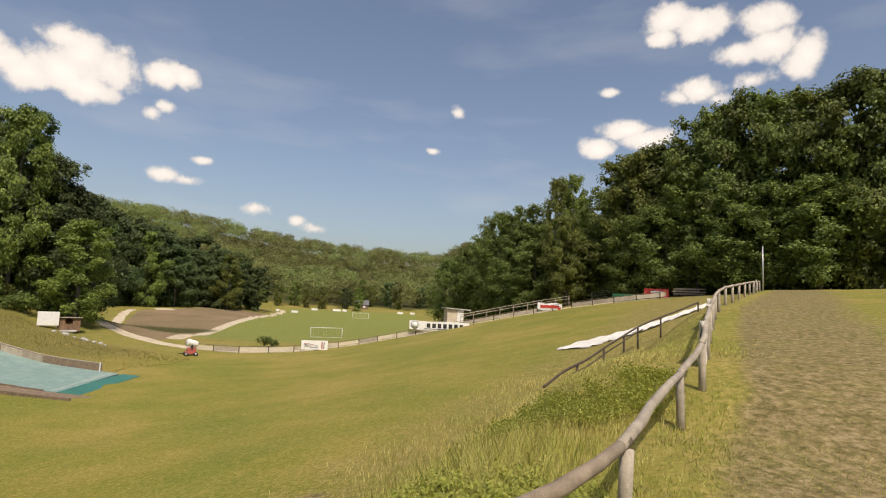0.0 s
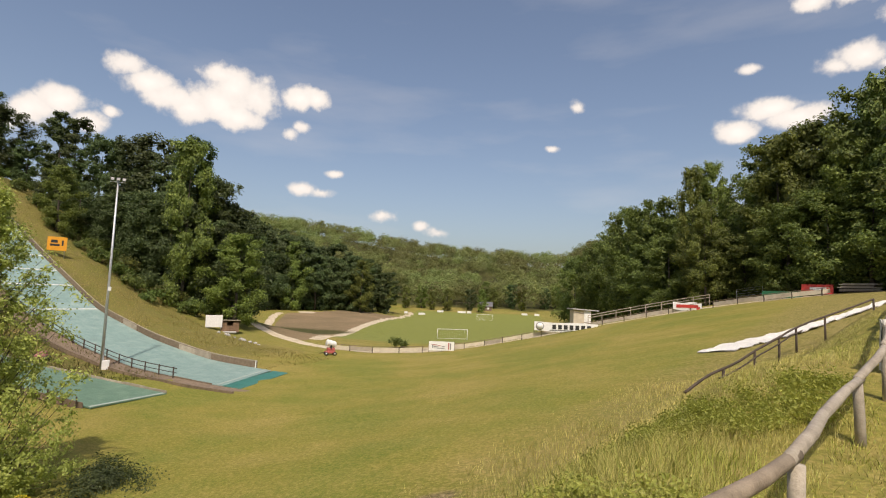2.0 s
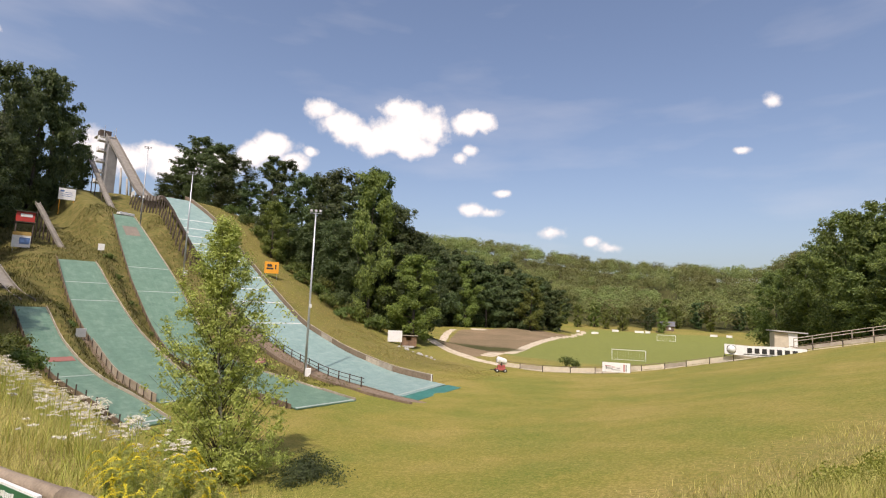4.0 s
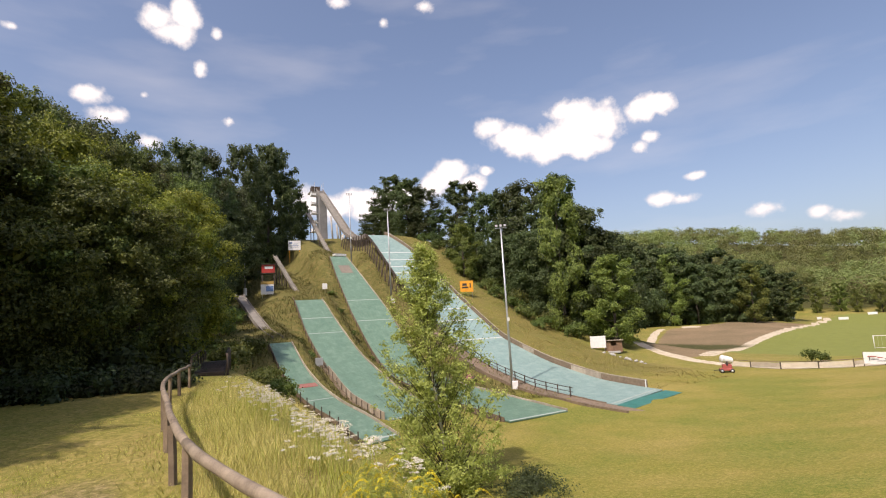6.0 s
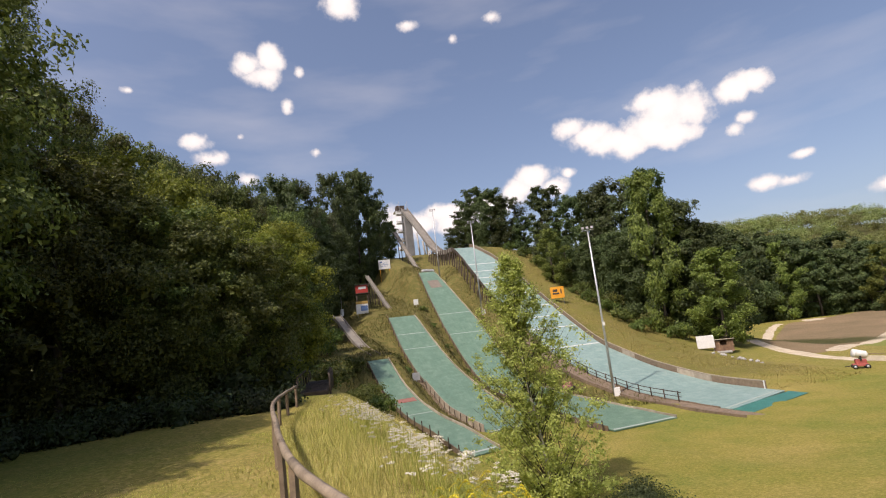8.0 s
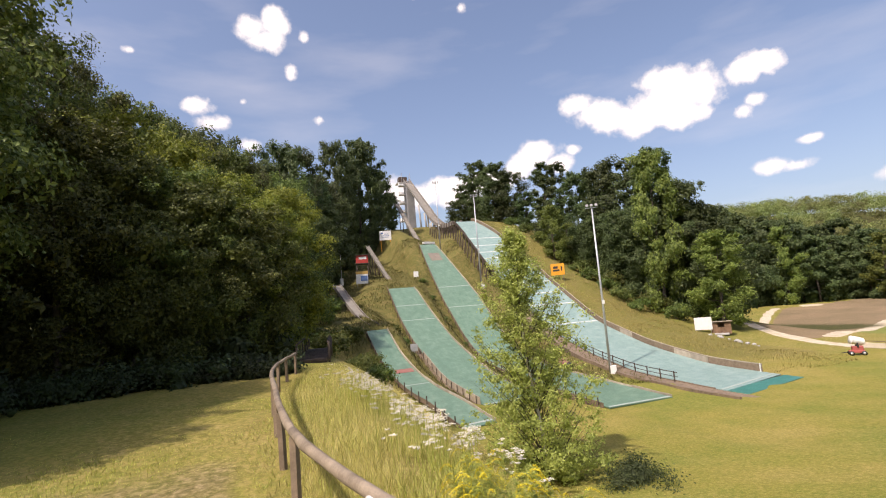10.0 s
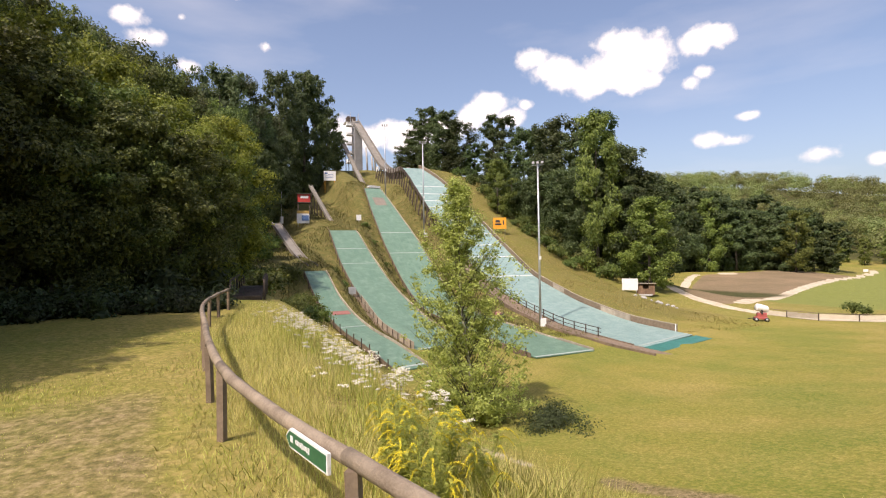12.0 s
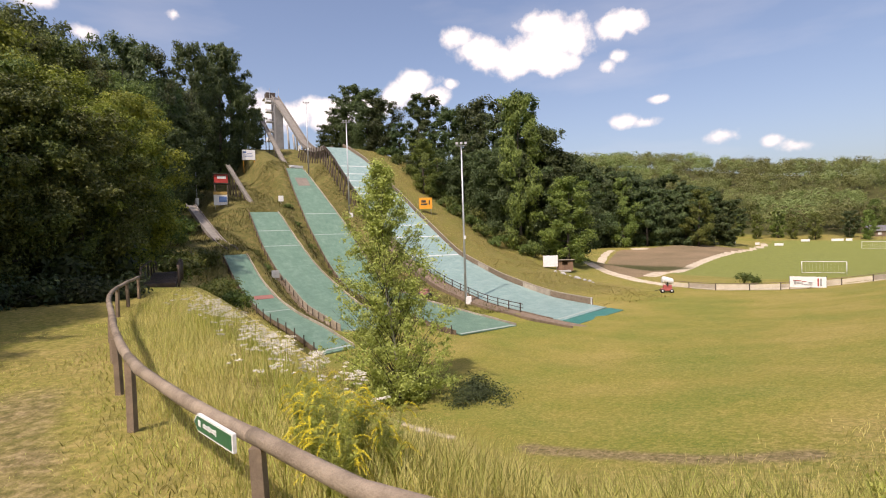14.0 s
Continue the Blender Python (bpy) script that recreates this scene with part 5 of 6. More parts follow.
def start_hut():
    x, y = -101.0, 37.0
    g = gz(x, y)
    t = empty("start_hut", (x, y, g), "red starting hut on dark timber legs beside the in-run", "hut", turn=face((x, y)))
    base = 13.0 - g
    part("cabin", boxed((2.4, 2.0, 1.6), (0, 0, base + 0.8), None, 0.04), RED, t, "red painted cabin")
    part("window", boxed((1.5, 0.05, 0.5), (0.1, -1.01, base + 1.0), None, 0.0), WHITE, t, "pale window strip")
    part("roof", boxed((2.8, 2.5, 0.14), (0, 0, base + 1.7), Matrix.Rotation(radians(4), 4, "X"), 0.02), WOOD_DARK, t)
    part("cabin_floor", boxed((2.7, 2.3, 0.16), (0, 0, base - 0.08), None, 0.02), WOOD_DARK, t)
    for px in (-1.1, 1.1):
        for py in (-0.9, 0.9):
            tube_part("leg", [(px, py, -1.0), (px, py, base)], 0.1, WOOD_DARK, t, 7)
    b = board_sign("sponsor_board", -97.2, 35.4, 0.3, 2.3, 2.1, WHITE, "white and blue board with an ochre top strip below the hut", "sign")
    part("panel_blue", boxed((1.3, 0.03, 1.0), (0.4, -0.05, 1.35), None, 0.0), BLUE_PAINT, b)
    part("panel_top", boxed((2.3, 0.05, 0.55), (0, -0.03, 2.45), None, 0.0), surface("ochre_paint", (0.40, 0.26, 0.07), (0.52, 0.34, 0.1), 2, 30), b)


start_hut()


def lattice_pole():
    x, y = -104.0, 33.5
    t = empty("service_mast", ground_at(x, y), "thin grey service mast with a pale box", "mast")
    tube_part("mast", [(0, 0, -0.3), (0, 0, 7.0)], [0.07, 0.05], STEEL, t, 7)
    part("meter_box", boxed((0.8, 0.5, 1.4), (0, 0, 1.4), None, 0.04), WHITE, t)


lattice_pole()


def shed():
    x, y = -57.4, 84.0
    t = empty("wooden_shed", ground_at(x, y), "small brown wooden shed with a flat felt roof", "shed", turn=face((x, y)))
    brown = surface("brown_planks", (0.13, 0.075, 0.045), (0.27, 0.17, 0.10), 2.0, 25.0, 0.85, per_object=0.2)
    part("wall", boxed((2.9, 0.08, 1.9), (0, 1.0, 0.95), None, 0.0), brown, t)
    for px in (-1.45, 1.45):
        part("wall", boxed((0.08, 2.0, 1.9), (px, 0, 0.95), None, 0.0), brown, t)
    for k in range(9):
        part("plank", boxed((0.29, 0.05, 1.15 if 2 < k < 6 else 1.85), (-1.28 + k * 0.32, -1.0, 0.58 if 2 < k < 6 else 0.93), None, 0.008), brown, t)
    part("roof", boxed((3.5, 2.7, 0.14), (0, 0, 2.0), Matrix.Rotation(radians(-5), 4, "X"), 0.02), WOOD_BOARD, t, "pale edged flat roof")
    part("step", boxed((2.2, 1.0, 0.3), (0, -1.6, 0.05), None, 0.05), CONCRETE, t)


shed()


def rubble():
    rng = random.Random(4)
    for k in range(9):
        x, y = -56.5 + k * 1.1 + rng.uniform(-.4, .4), 80.5 - k * 0.25 + rng.uniform(-.6, .6)
        bm = bmesh.new()
        bmesh.ops.create_icosphere(bm, subdivisions=1, radius=rng.uniform(.25, .5))
        for v in bm.verts:
            v.co = Vector((v.co.x * rng.uniform(.7, 1.3), v.co.y * rng.uniform(.7, 1.3), v.co.z * rng.uniform(.5, .9)))
        me = bpy.data.meshes.new("boulder")
        bm.to_mesh(me)
        bm.free()
        me.materials.append(CONCRETE)
        ob = new("boulder", me)
        ob.matrix_basis = pose(x, y, gz(x, y) + 0.05, 0, 0, rng.uniform(0, 360))
        tagged(ob, "pale boulder lying in the long grass", "boulder", "boulders by the shed")


rubble()


DULL_RED = surface("dull_red_paint", (0.30, 0.055, 0.05), (0.46, 0.12, 0.10), 3.0, 30.0, 0.6)


def snow_cannon(x, y, s=1.0):
    t = empty("snow_cannon", ground_at(x, y), "red and white wheeled fan snow cannon parked on the grass", "snow cannon", turn=face((x, y)) + 8)
    t.scale = (0.82, 0.82, 0.82)
    part("chassis", boxed((1.9, 1.3, 0.35), (0, 0, 0.55), None, 0.05), DULL_RED, t, "red steel chassis")
    part("housing", boxed((1.4, 1.0, 0.75), (0.1, 0, 1.0), None, 0.08), DULL_RED, t)
    for px in (-0.75, 0.75):
        for py in (-0.75, 0.75):
            w = tube_part("wheel", [(px, py - 0.1, 0.33), (px, py + 0.1, 0.33)], 0.34, BLACK, t, 14)
            tube_part("rim", [(px, py - 0.11, 0.33), (px, py + 0.11, 0.33)], 0.18, STEEL, w, 10)
    tube_part("drawbar", [(-0.9, 0, 0.5), (-1.9, 0, 0.4)], 0.06, BLACK, t, 7)
    part("yoke", boxed((0.25, 1.3, 0.7), (0.1, 0, 1.55), None, 0.03), BLACK, t)
    d = Vector((-0.85, -0.3, 0.22)).normalized()
    c = Vector((0.2, 0, 2.1))
    v, f = tube([c - d * 0.85, c - d * 0.7, c + d * 0.5, c + d * 0.85], [0.42, 0.55, 0.62, 0.58], 18, caps=False)
    v2, f2 = tube([c - d * 0.8, c + d * 0.86], [0.40, 0.52], 18, caps=False)
    n = len(v)
    rim = [(54 + k, 54 + (k + 1) % 18, n + 18 + (k + 1) % 18, n + 18 + k) for k in range(18)]
    me = mesh_from("barrel", list(v) + list(v2), list(f) + [tuple(n + q for q in reversed(g)) for g in f2] + rim, [WHITE])
    bm = bmesh.new()
    bm.from_mesh(me)
    bmesh.ops.recalc_face_normals(bm, faces=bm.faces)
    bm.to_mesh(me)
    bm.free()
    barrel = part("barrel", me, None, t, "white fan barrel")
    tube_part("fan_hub", [c + d * 0.1, c + d * 0.6], [0.2, 0.12], BLACK, barrel, 10)
    tube_part("nozzle_ring", [c + d * 0.82, c + d * 0.95], [0.63, 0.6], WHITE, barrel, 18)
    return t


snow_cannon(-34.0, 75.0, 1.0)


FADED = surface("faded_red_paint", (0.26, 0.10, 0.08), (0.40, 0.20, 0.17), 3.0, 30.0, 0.7)


def roller():
    t = empty("slope_machine", ground_at(-55.6, 47.6), "small faded red machine beside the matting", "machine", turn=30)
    part("body", boxed((1.3, 0.9, 0.55), (0, 0, 0.5), None, 0.1), FADED, t)
    part("cover", boxed((0.8, 0.8, 0.35), (0.15, 0, 0.92), None, 0.1), FADED, t)
    for px in (-0.6, 0.6):
        tube_part("wheel", [(px, -0.6, 0.28), (px, 0.6, 0.28)], 0.28, BLACK, t, 12)


roller()

# ---------------------------------------------------------------- boards and rails along the outrun
RING_ARR = np.array([p for p in RING])
ring_s = np.concatenate([[0], np.cumsum(np.hypot(*np.diff(RING_ARR, axis=0).T))])


def ring_at(s, off=0.0):
    x, y = np.interp(s, ring_s, RING_ARR[:, 0]), np.interp(s, ring_s, RING_ARR[:, 1])
    x2, y2 = np.interp(s + 0.5, ring_s, RING_ARR[:, 0]), np.interp(s + 0.5, ring_s, RING_ARR[:, 1])
    d = np.array([x2 - x, y2 - y])
    d = d / max(1e-6, np.hypot(*d))
    return x - d[1] * off, y + d[0] * off, math.degrees(math.atan2(d[1], d[0]))


def ring_near(x, y):
    return float(ring_s[np.argmin(np.hypot(RING_ARR[:, 0] - x, RING_ARR[:, 1] - y))])


def board_fence():
    s0, s1 = ring_near(-36, 83), ring_near(36, 83)
    x, y, a = ring_at(s0)
    fence = empty("board_fence", (x, y, gz(x, y)), "low fence of faded pale boards on dark posts round the outrun", "fence")
    rng = random.Random(9)
    s = s0
    while s < s1:
        e = s + 3.6
        xa, ya, _ = ring_at(s, -1.7)
        xb, yb, _ = ring_at(e, -1.7)
        za, zb = gz(xa, ya), gz(xb, yb)
        tube_part("post", [(xa, ya, za - 0.3), (xa, ya, za + 1.0)], 0.07, WOOD_DARK, fence, 6, world=True)
        d = Vector((xb - xa, yb - ya, zb - za))
        if rng.random() < 0.86:
            m = Matrix.Translation(Vector((xa, ya, za)) + d * 0.5 + Vector((0, 0, 0.52 + rng.uniform(-.04, .04)))) @ d.to_track_quat("X", "Z").to_matrix().to_4x4()
            part_b = boxed((d.length - 0.16, 0.05, rng.uniform(0.5, 0.66)), (0, 0, 0), None, 0.008)
            bmesh.ops.transform(part_b, matrix=m, verts=part_b.verts)
            wpart("board", part_b, rng.choice((WOOD_BOARD, PALE_BOARD, PALE_BOARD)), fence)
        tube_part("top_rail", [(xa, ya, za + 0.98), (xb, yb, zb + 0.98)], 0.045, WOOD_GREY, fence, 6, world=True)
        s = e


PALE_BOARD = surface("pale_boards", (0.42, 0.36, 0.27), (0.64, 0.57, 0.45), 1.0, 25.0, 0.8, per_object=0.15)
board_fence()


def banner(x, y, w, h, up, label, panels, turn=None, bend=0.0):
    t = empty("banner", (x, y, gz(x, y)), label, "banner", turn=face((x, y)) if turn is None else turn)
    n = 12
    verts, faces = [], []
    for k in range(n + 1):
        u = k / n - 0.5
        sag = bend * math.sin(9 * u) * 0.5
        for z in (up, up + h):
            verts += [(u * w, 0.03 * math.sin(14 * u), z + sag), (u * w, 0.03 * math.sin(14 * u) + 0.02, z + sag)]
    for k in range(n):
        a, b = k * 4, k * 4 + 4
        faces += [(a, b, b + 2, a + 2), (a + 1, a + 3, b + 3, b + 1), (a, a + 1, b + 1, b), (a + 2, b + 2, b + 3, a + 3)]
    faces += [(0, 2, 3, 1), (n * 4, n * 4 + 1, n * 4 + 3, n * 4 + 2)]
    cloth = part("cloth", mesh_from("cloth", verts, faces, [WHITE]), None, t, "white printed cloth")
    for px in (-w / 2, 0, w / 2):
        tube_part("stake", [(px, 0.1, -0.3), (px, 0.1, up + h + 0.05)], 0.05, WOOD_DARK, t, 6)
    for mat, spots in panels:
        bars(cloth, spots, mat, "marking", y=-0.05)
    return t


banner(-19.0, 84.6, 4.1, 1.45, 0.15, "white cloth banner with red and dark stripes on the board fence", [(DULL_RED, [(-1.2, 1.05, 0.9, 0.10), (-0.4, 0.92, 0.5, 0.10), (1.15, 0.85, 0.18, 1.05)]), (LAMP_GREY, [(-1.45, 0.8, 0.14, 0.5), (-0.9, 0.72, 0.8, 0.12), (-0.1, 0.5, 1.2, 0.08), (0.3, 0.78, 0.5, 0.10), (1.45, 0.85, 0.16, 1.05)])])
b = banner(0.6, 92.6, 10.5, 1.5, 0.1, "long white banner with a round emblem and dark lettering bars", [(BLACK, [(-1.9 + k * 0.95, 0.85, 0.62, 0.75) for k in range(7)] + [(0.8, 0.28, 7.0, 0.1)])], bend=0.12)
tube_part("emblem", [(-4.3, -0.08, 0.9), (-4.3, -0.03, 0.9)], 0.58, WHITE, b, 20, "round pale emblem")
tube_part("emblem_ring", [(-4.3, -0.06, 0.9), (-4.3, -0.02, 0.9)], 0.66, BLACK, b, 20)
banner(19.6, 92.2, 4.2, 1.2, 0.2, "red and white cloth banner on the fence", [(RED, [(0.0, 0.8, 3.2, 0.5), (1.6, 0.5, 0.5, 0.5)])], bend=0.2)


def metal_railing():
    """The handrail over the fence on the counter slope."""
    pts = [(4.6, 100.5), (9.5, 101), (14.5, 100.5), (19.5, 99), (24, 96.5)]
    t = empty("handrail", (pts[0][0], pts[0][1], gz(*pts[0])), "grey tube handrail climbing the counter slope", "railing")
    line = [(x, y, gz(x, y)) for x, y in (tuple(p) for p in curve_through(pts, 4))]
    lift = 1.9
    for up in (lift, lift - 0.45):
        tube_part("rail", [(x, y, z + up) for x, y, z in line], 0.07, WOOD_BOARD, t, 6, world=True)
    for x, y, z in line[::2]:
        tube_part("post", [(x, y, z - 0.3), (x, y, z + lift)], 0.07, WOOD_BOARD, t, 6, world=True)


metal_railing()


def pitch_hut():
    x, y = 3.4, 106.0
    z = gz(x, y)
    t = empty("dugout_hut", (x, y, z), "small pale rendered hut with a flat overhanging roof", "hut", turn=face((x, y)) + 18)
    part("wall", boxed((3.4, 2.4, 3.6), (0, 0, 1.5), None, 0.03), PALE_BOARD, t)
    part("gable_wall", boxed((1.3, 0.1, 2.6), (1.0, -1.23, 1.9), None, 0.02), WHITE, t, "white end wall")
    part("roof", boxed((5.2, 3.4, 0.22), (0.5, 0, 3.4), Matrix.Rotation(radians(3), 4, "Y"), 0.03), CONCRETE, t)


pitch_hut()


def goal(x, y, turn, label):
    t = empty("football_goal", (x, y, gz(x, y)), label, "goal", "football goals", turn=turn)
    for px in (-3.66, 3.66):
        tube_part("goalpost", [(px, 0, -0.2), (px, 0, 2.44)], 0.065, WHITE, t, 8)
        tube_part("net_stay", [(px, 0, 2.44), (px, 1.0, 2.3), (px, 1.9, 0.05)], 0.035, WHITE, t, 6)
    tube_part("crossbar", [(-3.72, 0, 2.44), (3.72, 0, 2.44)], 0.065, WHITE, t, 8)
    tube_part("ground_bar", [(-3.66, 1.9, 0.06), (3.66, 1.9, 0.06)], 0.035, WHITE, t, 6)
    verts, faces = [], []
    for k in range(13):
        px = -3.6 + 7.2 * k / 12
        for q, (yy, zz) in enumerate(((0.0, 2.42), (1.0, 2.28), (1.88, 0.06))):
            verts += [(px - 0.008, yy, zz), (px + 0.008, yy, zz)]
        o = k * 6
        faces += [(o, o + 1, o + 3, o + 2), (o + 2, o + 3, o + 5, o + 4)]
    part("net", mesh_from("net", verts, faces, [WHITE]), None, t, "thin white net")


goal(-26.0, 127.5, 14, "white football goal with a net on the grass pitch")
goal(-35.0, 246.0, 188, "white football goal standing at the far end of the pitch")


def pitch_things():
    for k, (az, w) in enumerate(((14.9, 3.2), (12.9, 3.2), (10.6, 4.2), (9.8, 2.2), (3.9, 3.0), (2.6, 2.4), (18.6, 2.0), (16.6, 1.6), (22.4, 1.6))):
        x, y = polar(az, 279 if az < 14 else 262)
        t = empty("perimeter_board", (x, y, gz(x, y)), "white advertising board beside the far touchline", "board", "perimeter boards", turn=face((x, y)))
        part("panel", boxed((w, 0.06, 1.0), (0, 0, 0.6), None, 0.01), WHITE, t)
        for px in (-w * 0.4, w * 0.4):
            part("leg", boxed((0.08, 0.3, 0.5), (px, 0.1, 0.1), None, 0.01), STEEL, t)
    for az in (8.3, 10.5):
        x, y = polar(az, 284)
        t = empty("ball_catch_frame", (x, y, gz(x, y)), "tall pale tube frame of a ball catching net", "frame", "ball catching frames", turn=face((x, y)))
        for px in (-3.5, 3.5):
            tube_part("upright", [(px, 0, -0.2), (px, 0, 5.2)], 0.06, WOOD_GREY, t, 6)
        tube_part("top_bar", [(-3.5, 0, 5.1), (3.5, 0, 5.1)], 0.05, WOOD_GREY, t, 6)
    x, y = polar(8.0, 300)
    t = empty("far_house", (x, y, gz(x, y)), "small house with a grey gabled roof under the trees", "house", turn=face((x, y)))
    part("wall", boxed((6.4, 5.0, 2.6), (0, 0, 1.1), None, 0.02), WOOD_GREY, t)
    rm = bmesh.new()
    for px in (-3.7, 3.7):
        for py, pz in ((-3.1, 2.3), (3.1, 2.3), (0, 4.8)):
            rm.verts.new((px, py, pz))
    rm.verts.ensure_lookup_table()
    v = rm.verts
    for q in ((0, 3, 5, 2), (1, 2, 5, 4), (0, 1, 4, 3), (0, 2, 1), (3, 4, 5)):
        rm.faces.new([v[k] for k in q])
    bmesh.ops.recalc_face_normals(rm, faces=rm.faces)
    part("roof", rm, surface("grey_tiles", (0.09, 0.09, 0.1), (0.17, 0.17, 0.18), 1.0, 12.0), t)
    part("window", boxed((1.2, 0.05, 1.2), (1.2, -2.52, 1.3), None, 0.0), WHITE, t, "white framed window")


pitch_things()


# ---------------------------------------------------------------- the counter slope
def tarpaulin():
    """A long white sheet lying down the slope, folded and uneven."""
    rng = random.Random(12)
    line = [(10.0, 39.2, 1.5), (12.2, 40.8, 1.45), (14.6, 42.2, 1.1), (17.2, 44.0, 0.8), (20.2, 46.8, 0.65), (24.0, 50.5, 0.6), (28.5, 55.5, 0.5)]
    pts = [np.array(p) for p in curve_through(line, 10)]
    verts, faces = [], []
    n = 7
    for k, p in enumerate(pts):
        d = pts[min(k + 1, len(pts) - 1)] - pts[max(k - 1, 0)]
        s = np.array([-d[1], d[0]]) / np.hypot(d[0], d[1])
        for j in range(n):
            w = (j / (n - 1) - 0.5) * 2 * p[2] + rng.uniform(-.06, .06)
            x, y = p[0] + s[0] * w, p[1] + s[1] * w
            verts.append((x, y, gz(x, y) + 0.10 + 0.07 * rng.random() + 0.05 * math.sin(k * 0.9 + j)))
    for k in range(len(pts) - 1):
        for j in range(n - 1):
            faces.append((k * n + j, k * n + j + 1, (k + 1) * n + j + 1, (k + 1) * n + j))
    m = len(verts)
    verts += [(x, y, z - 0.06) for x, y, z in verts]
    faces += [tuple(m + q for q in reversed(f)) for f in faces]
    me = mesh_from("tarpaulin", verts, faces, [SHEET])
    bm = bmesh.new()
    bm.from_mesh(me)
    bmesh.ops.recalc_face_normals(bm, faces=bm.faces)
    bm.to_mesh(me)
    bm.free()
    tagged(new("tarpaulin", me), "long crumpled white tarpaulin lying down the grass slope", "tarpaulin")


SHEET = surface("white_sheeting", (0.62, 0.60, 0.55), (0.82, 0.80, 0.75), 0.8, 8.0, 0.6, 0, 0.4, 0.03)
tarpaulin()


def slope_rail():
    """Dark handrail that climbs from the meadow towards the terrace."""
    pts = [(4.2, 20.5, 0.45), (5.6, 22.5, 0.95), (7.5, 25.5, 1.15), (10.2, 29.5, 1.3), (12.6, 33.2, 1.4), (15, 35.5, 1.45), (19, 38.5, 1.4)]
    t = empty("slope_handrail", (4.2, 20.5, gz(4.2, 20.5)), "dark timber handrail leaning down the bank", "railing")
    line = [(p[0], p[1], gz(p[0], p[1]) + p[2]) for p in curve_through(pts, 5)]
    tube_part("rail", line, 0.055, WOOD_DARK, t, 7, world=True)
    tube_part("rail", [(x + 0.05, y, z - 0.28) for x, y, z in line[6:22]], 0.035, WOOD_DARK, t, 6, world=True)
    for k in (7, 12, 16, 20, 25, 30):
        x, y, z = line[k]
        tube_part("post", [(x, y, gz(x, y) - 0.3), (x, y, z)], 0.06, WOOD_DARK, t, 7, world=True)


slope_rail()


def slope_top():
    x, y = 35.0, 84.5
    t = empty("red_board", (x, y, gz(x, y)), "long red advertising board with a pale lettering bar", "board", turn=face((x, y)))
    panel = part("panel", boxed((3.7, 0.08, 1.35), (0, 0, 0.85), None, 0.01), RED, t)
    bars(panel, [(0.1, 0.95, 1.9, 0.4)], WHITE, "lettering", y=-0.05)
    for px in (-1.6, 1.6):
        part("leg", boxed((0.1, 0.1, 0.5), (px, 0.06, 0.05), None, 0.01), WOOD_DARK, t)
    x, y = 31.2, 86.3
    t = empty("green_board", (x, y, gz(x, y)), "low dark green board wall at the top of the slope", "board", turn=face((x, y)))
    part("panel", boxed((5.0, 0.08, 1.0), (0, 0, 0.6), None, 0.01), GREEN_PAINT, t)
    for px in (-2.2, 0, 2.2):
        part("leg", boxed((0.1, 0.1, 0.6), (px, 0.07, 0.1), None, 0.01), WOOD_DARK, t)
    x, y = 39.0, 82.0
    t = empty("plank_stack", (x, y, gz(x, y)), "stack of grey planks and rails on the slope's crest", "planks", turn=face((x, y)))
    rng = random.Random(2)
    for k in range(9):
        part("plank", boxed((rng.uniform(3.5, 5.0), 0.22, 0.12), (rng.uniform(-.3, .3), rng.uniform(-.5, .5), 0.1 + 0.13 * k), Matrix.Rotation(rng.uniform(-.08, .08), 4, "Z"), 0.01), WOOD_BOARD if k % 3 else WOOD_DARK, t)
    # wire fence along the edge of the wood
    line = [(28, 96), (33, 93.5), (38, 90.5), (43, 87), (48, 83), (53, 78.5), (58, 73)]
    t = empty("wire_fence", (28, 96, gz(28, 96)), "grey wire mesh fence on thin steel posts", "fence")
    pts = [(p[0], p[1], gz(p[0], p[1])) for p in curve_through(line, 3)]
    for p in pts[::2]:
        tube_part("post", [(p[0], p[1], p[2] - 0.3), (p[0], p[1], p[2] + 2.1)], 0.045, STEEL, t, 6, world=True)
    for up in (0.1, 0.5, 0.9, 1.3, 1.7, 2.05):
        tube_part("wire", [(x, y, z + up) for x, y, z in pts], 0.018, STEEL, t, 4, world=True)
    x, y = 31.5, 51.0
    t = empty("pole", (x, y, gz(x, y)), "thin grey pole at the end of the terrace", "pole")
    tube_part("shaft", [(0, 0, -0.3), (0, 0, 4.4)], [0.07, 0.05], STEEL, t, 8)


slope_top()


def rail_cloths():
    """White sheets tied round the railing further along."""
    for k, (x, y, w, h) in enumerate(((6.0, 11.8, 0.8, 0.95), (8.3, 16.0, 0.7, 0.8), (9.4, 18.1, 0.9, 0.9), (25.0, 41.2, 1.5, 0.9))):
        rng = random.Random(30 + k)
        g = gz(x, y)
        verts, faces = [], []
        n, rows = 9, 7
        for j in range(rows):
            z = g + 0.98 - h * j / (rows - 1)
            for i in range(n):
                u = (i / (n - 1) - 0.5) * w * (1 - 0.18 * j / rows)
                o = 0.05 * math.sin(i * 1.7 + k) * (0.4 + j / rows) + 0.09
                verts.append((x + u * 0.53 - o * 0.83 + rng.uniform(-.012, .012), y + u * 0.83 + o * 0.53, z + rng.uniform(-.015, .015)))
        for j in range(rows - 1):
            for i in range(n - 1):
                faces.append((j * n + i, j * n + i + 1, (j + 1) * n + i + 1, (j + 1) * n + i))
        m = len(verts)
        verts += [(a + 0.03, b - 0.02, c) for a, b, c in verts]
        faces += [tuple(m + q for q in reversed(f)) for f in faces]
        tagged(new("white_cloth", mesh_from("white_cloth", verts, faces, [SHEET], True)), "white sheet tied over the wooden railing", "cloth", "sheets on the railing")


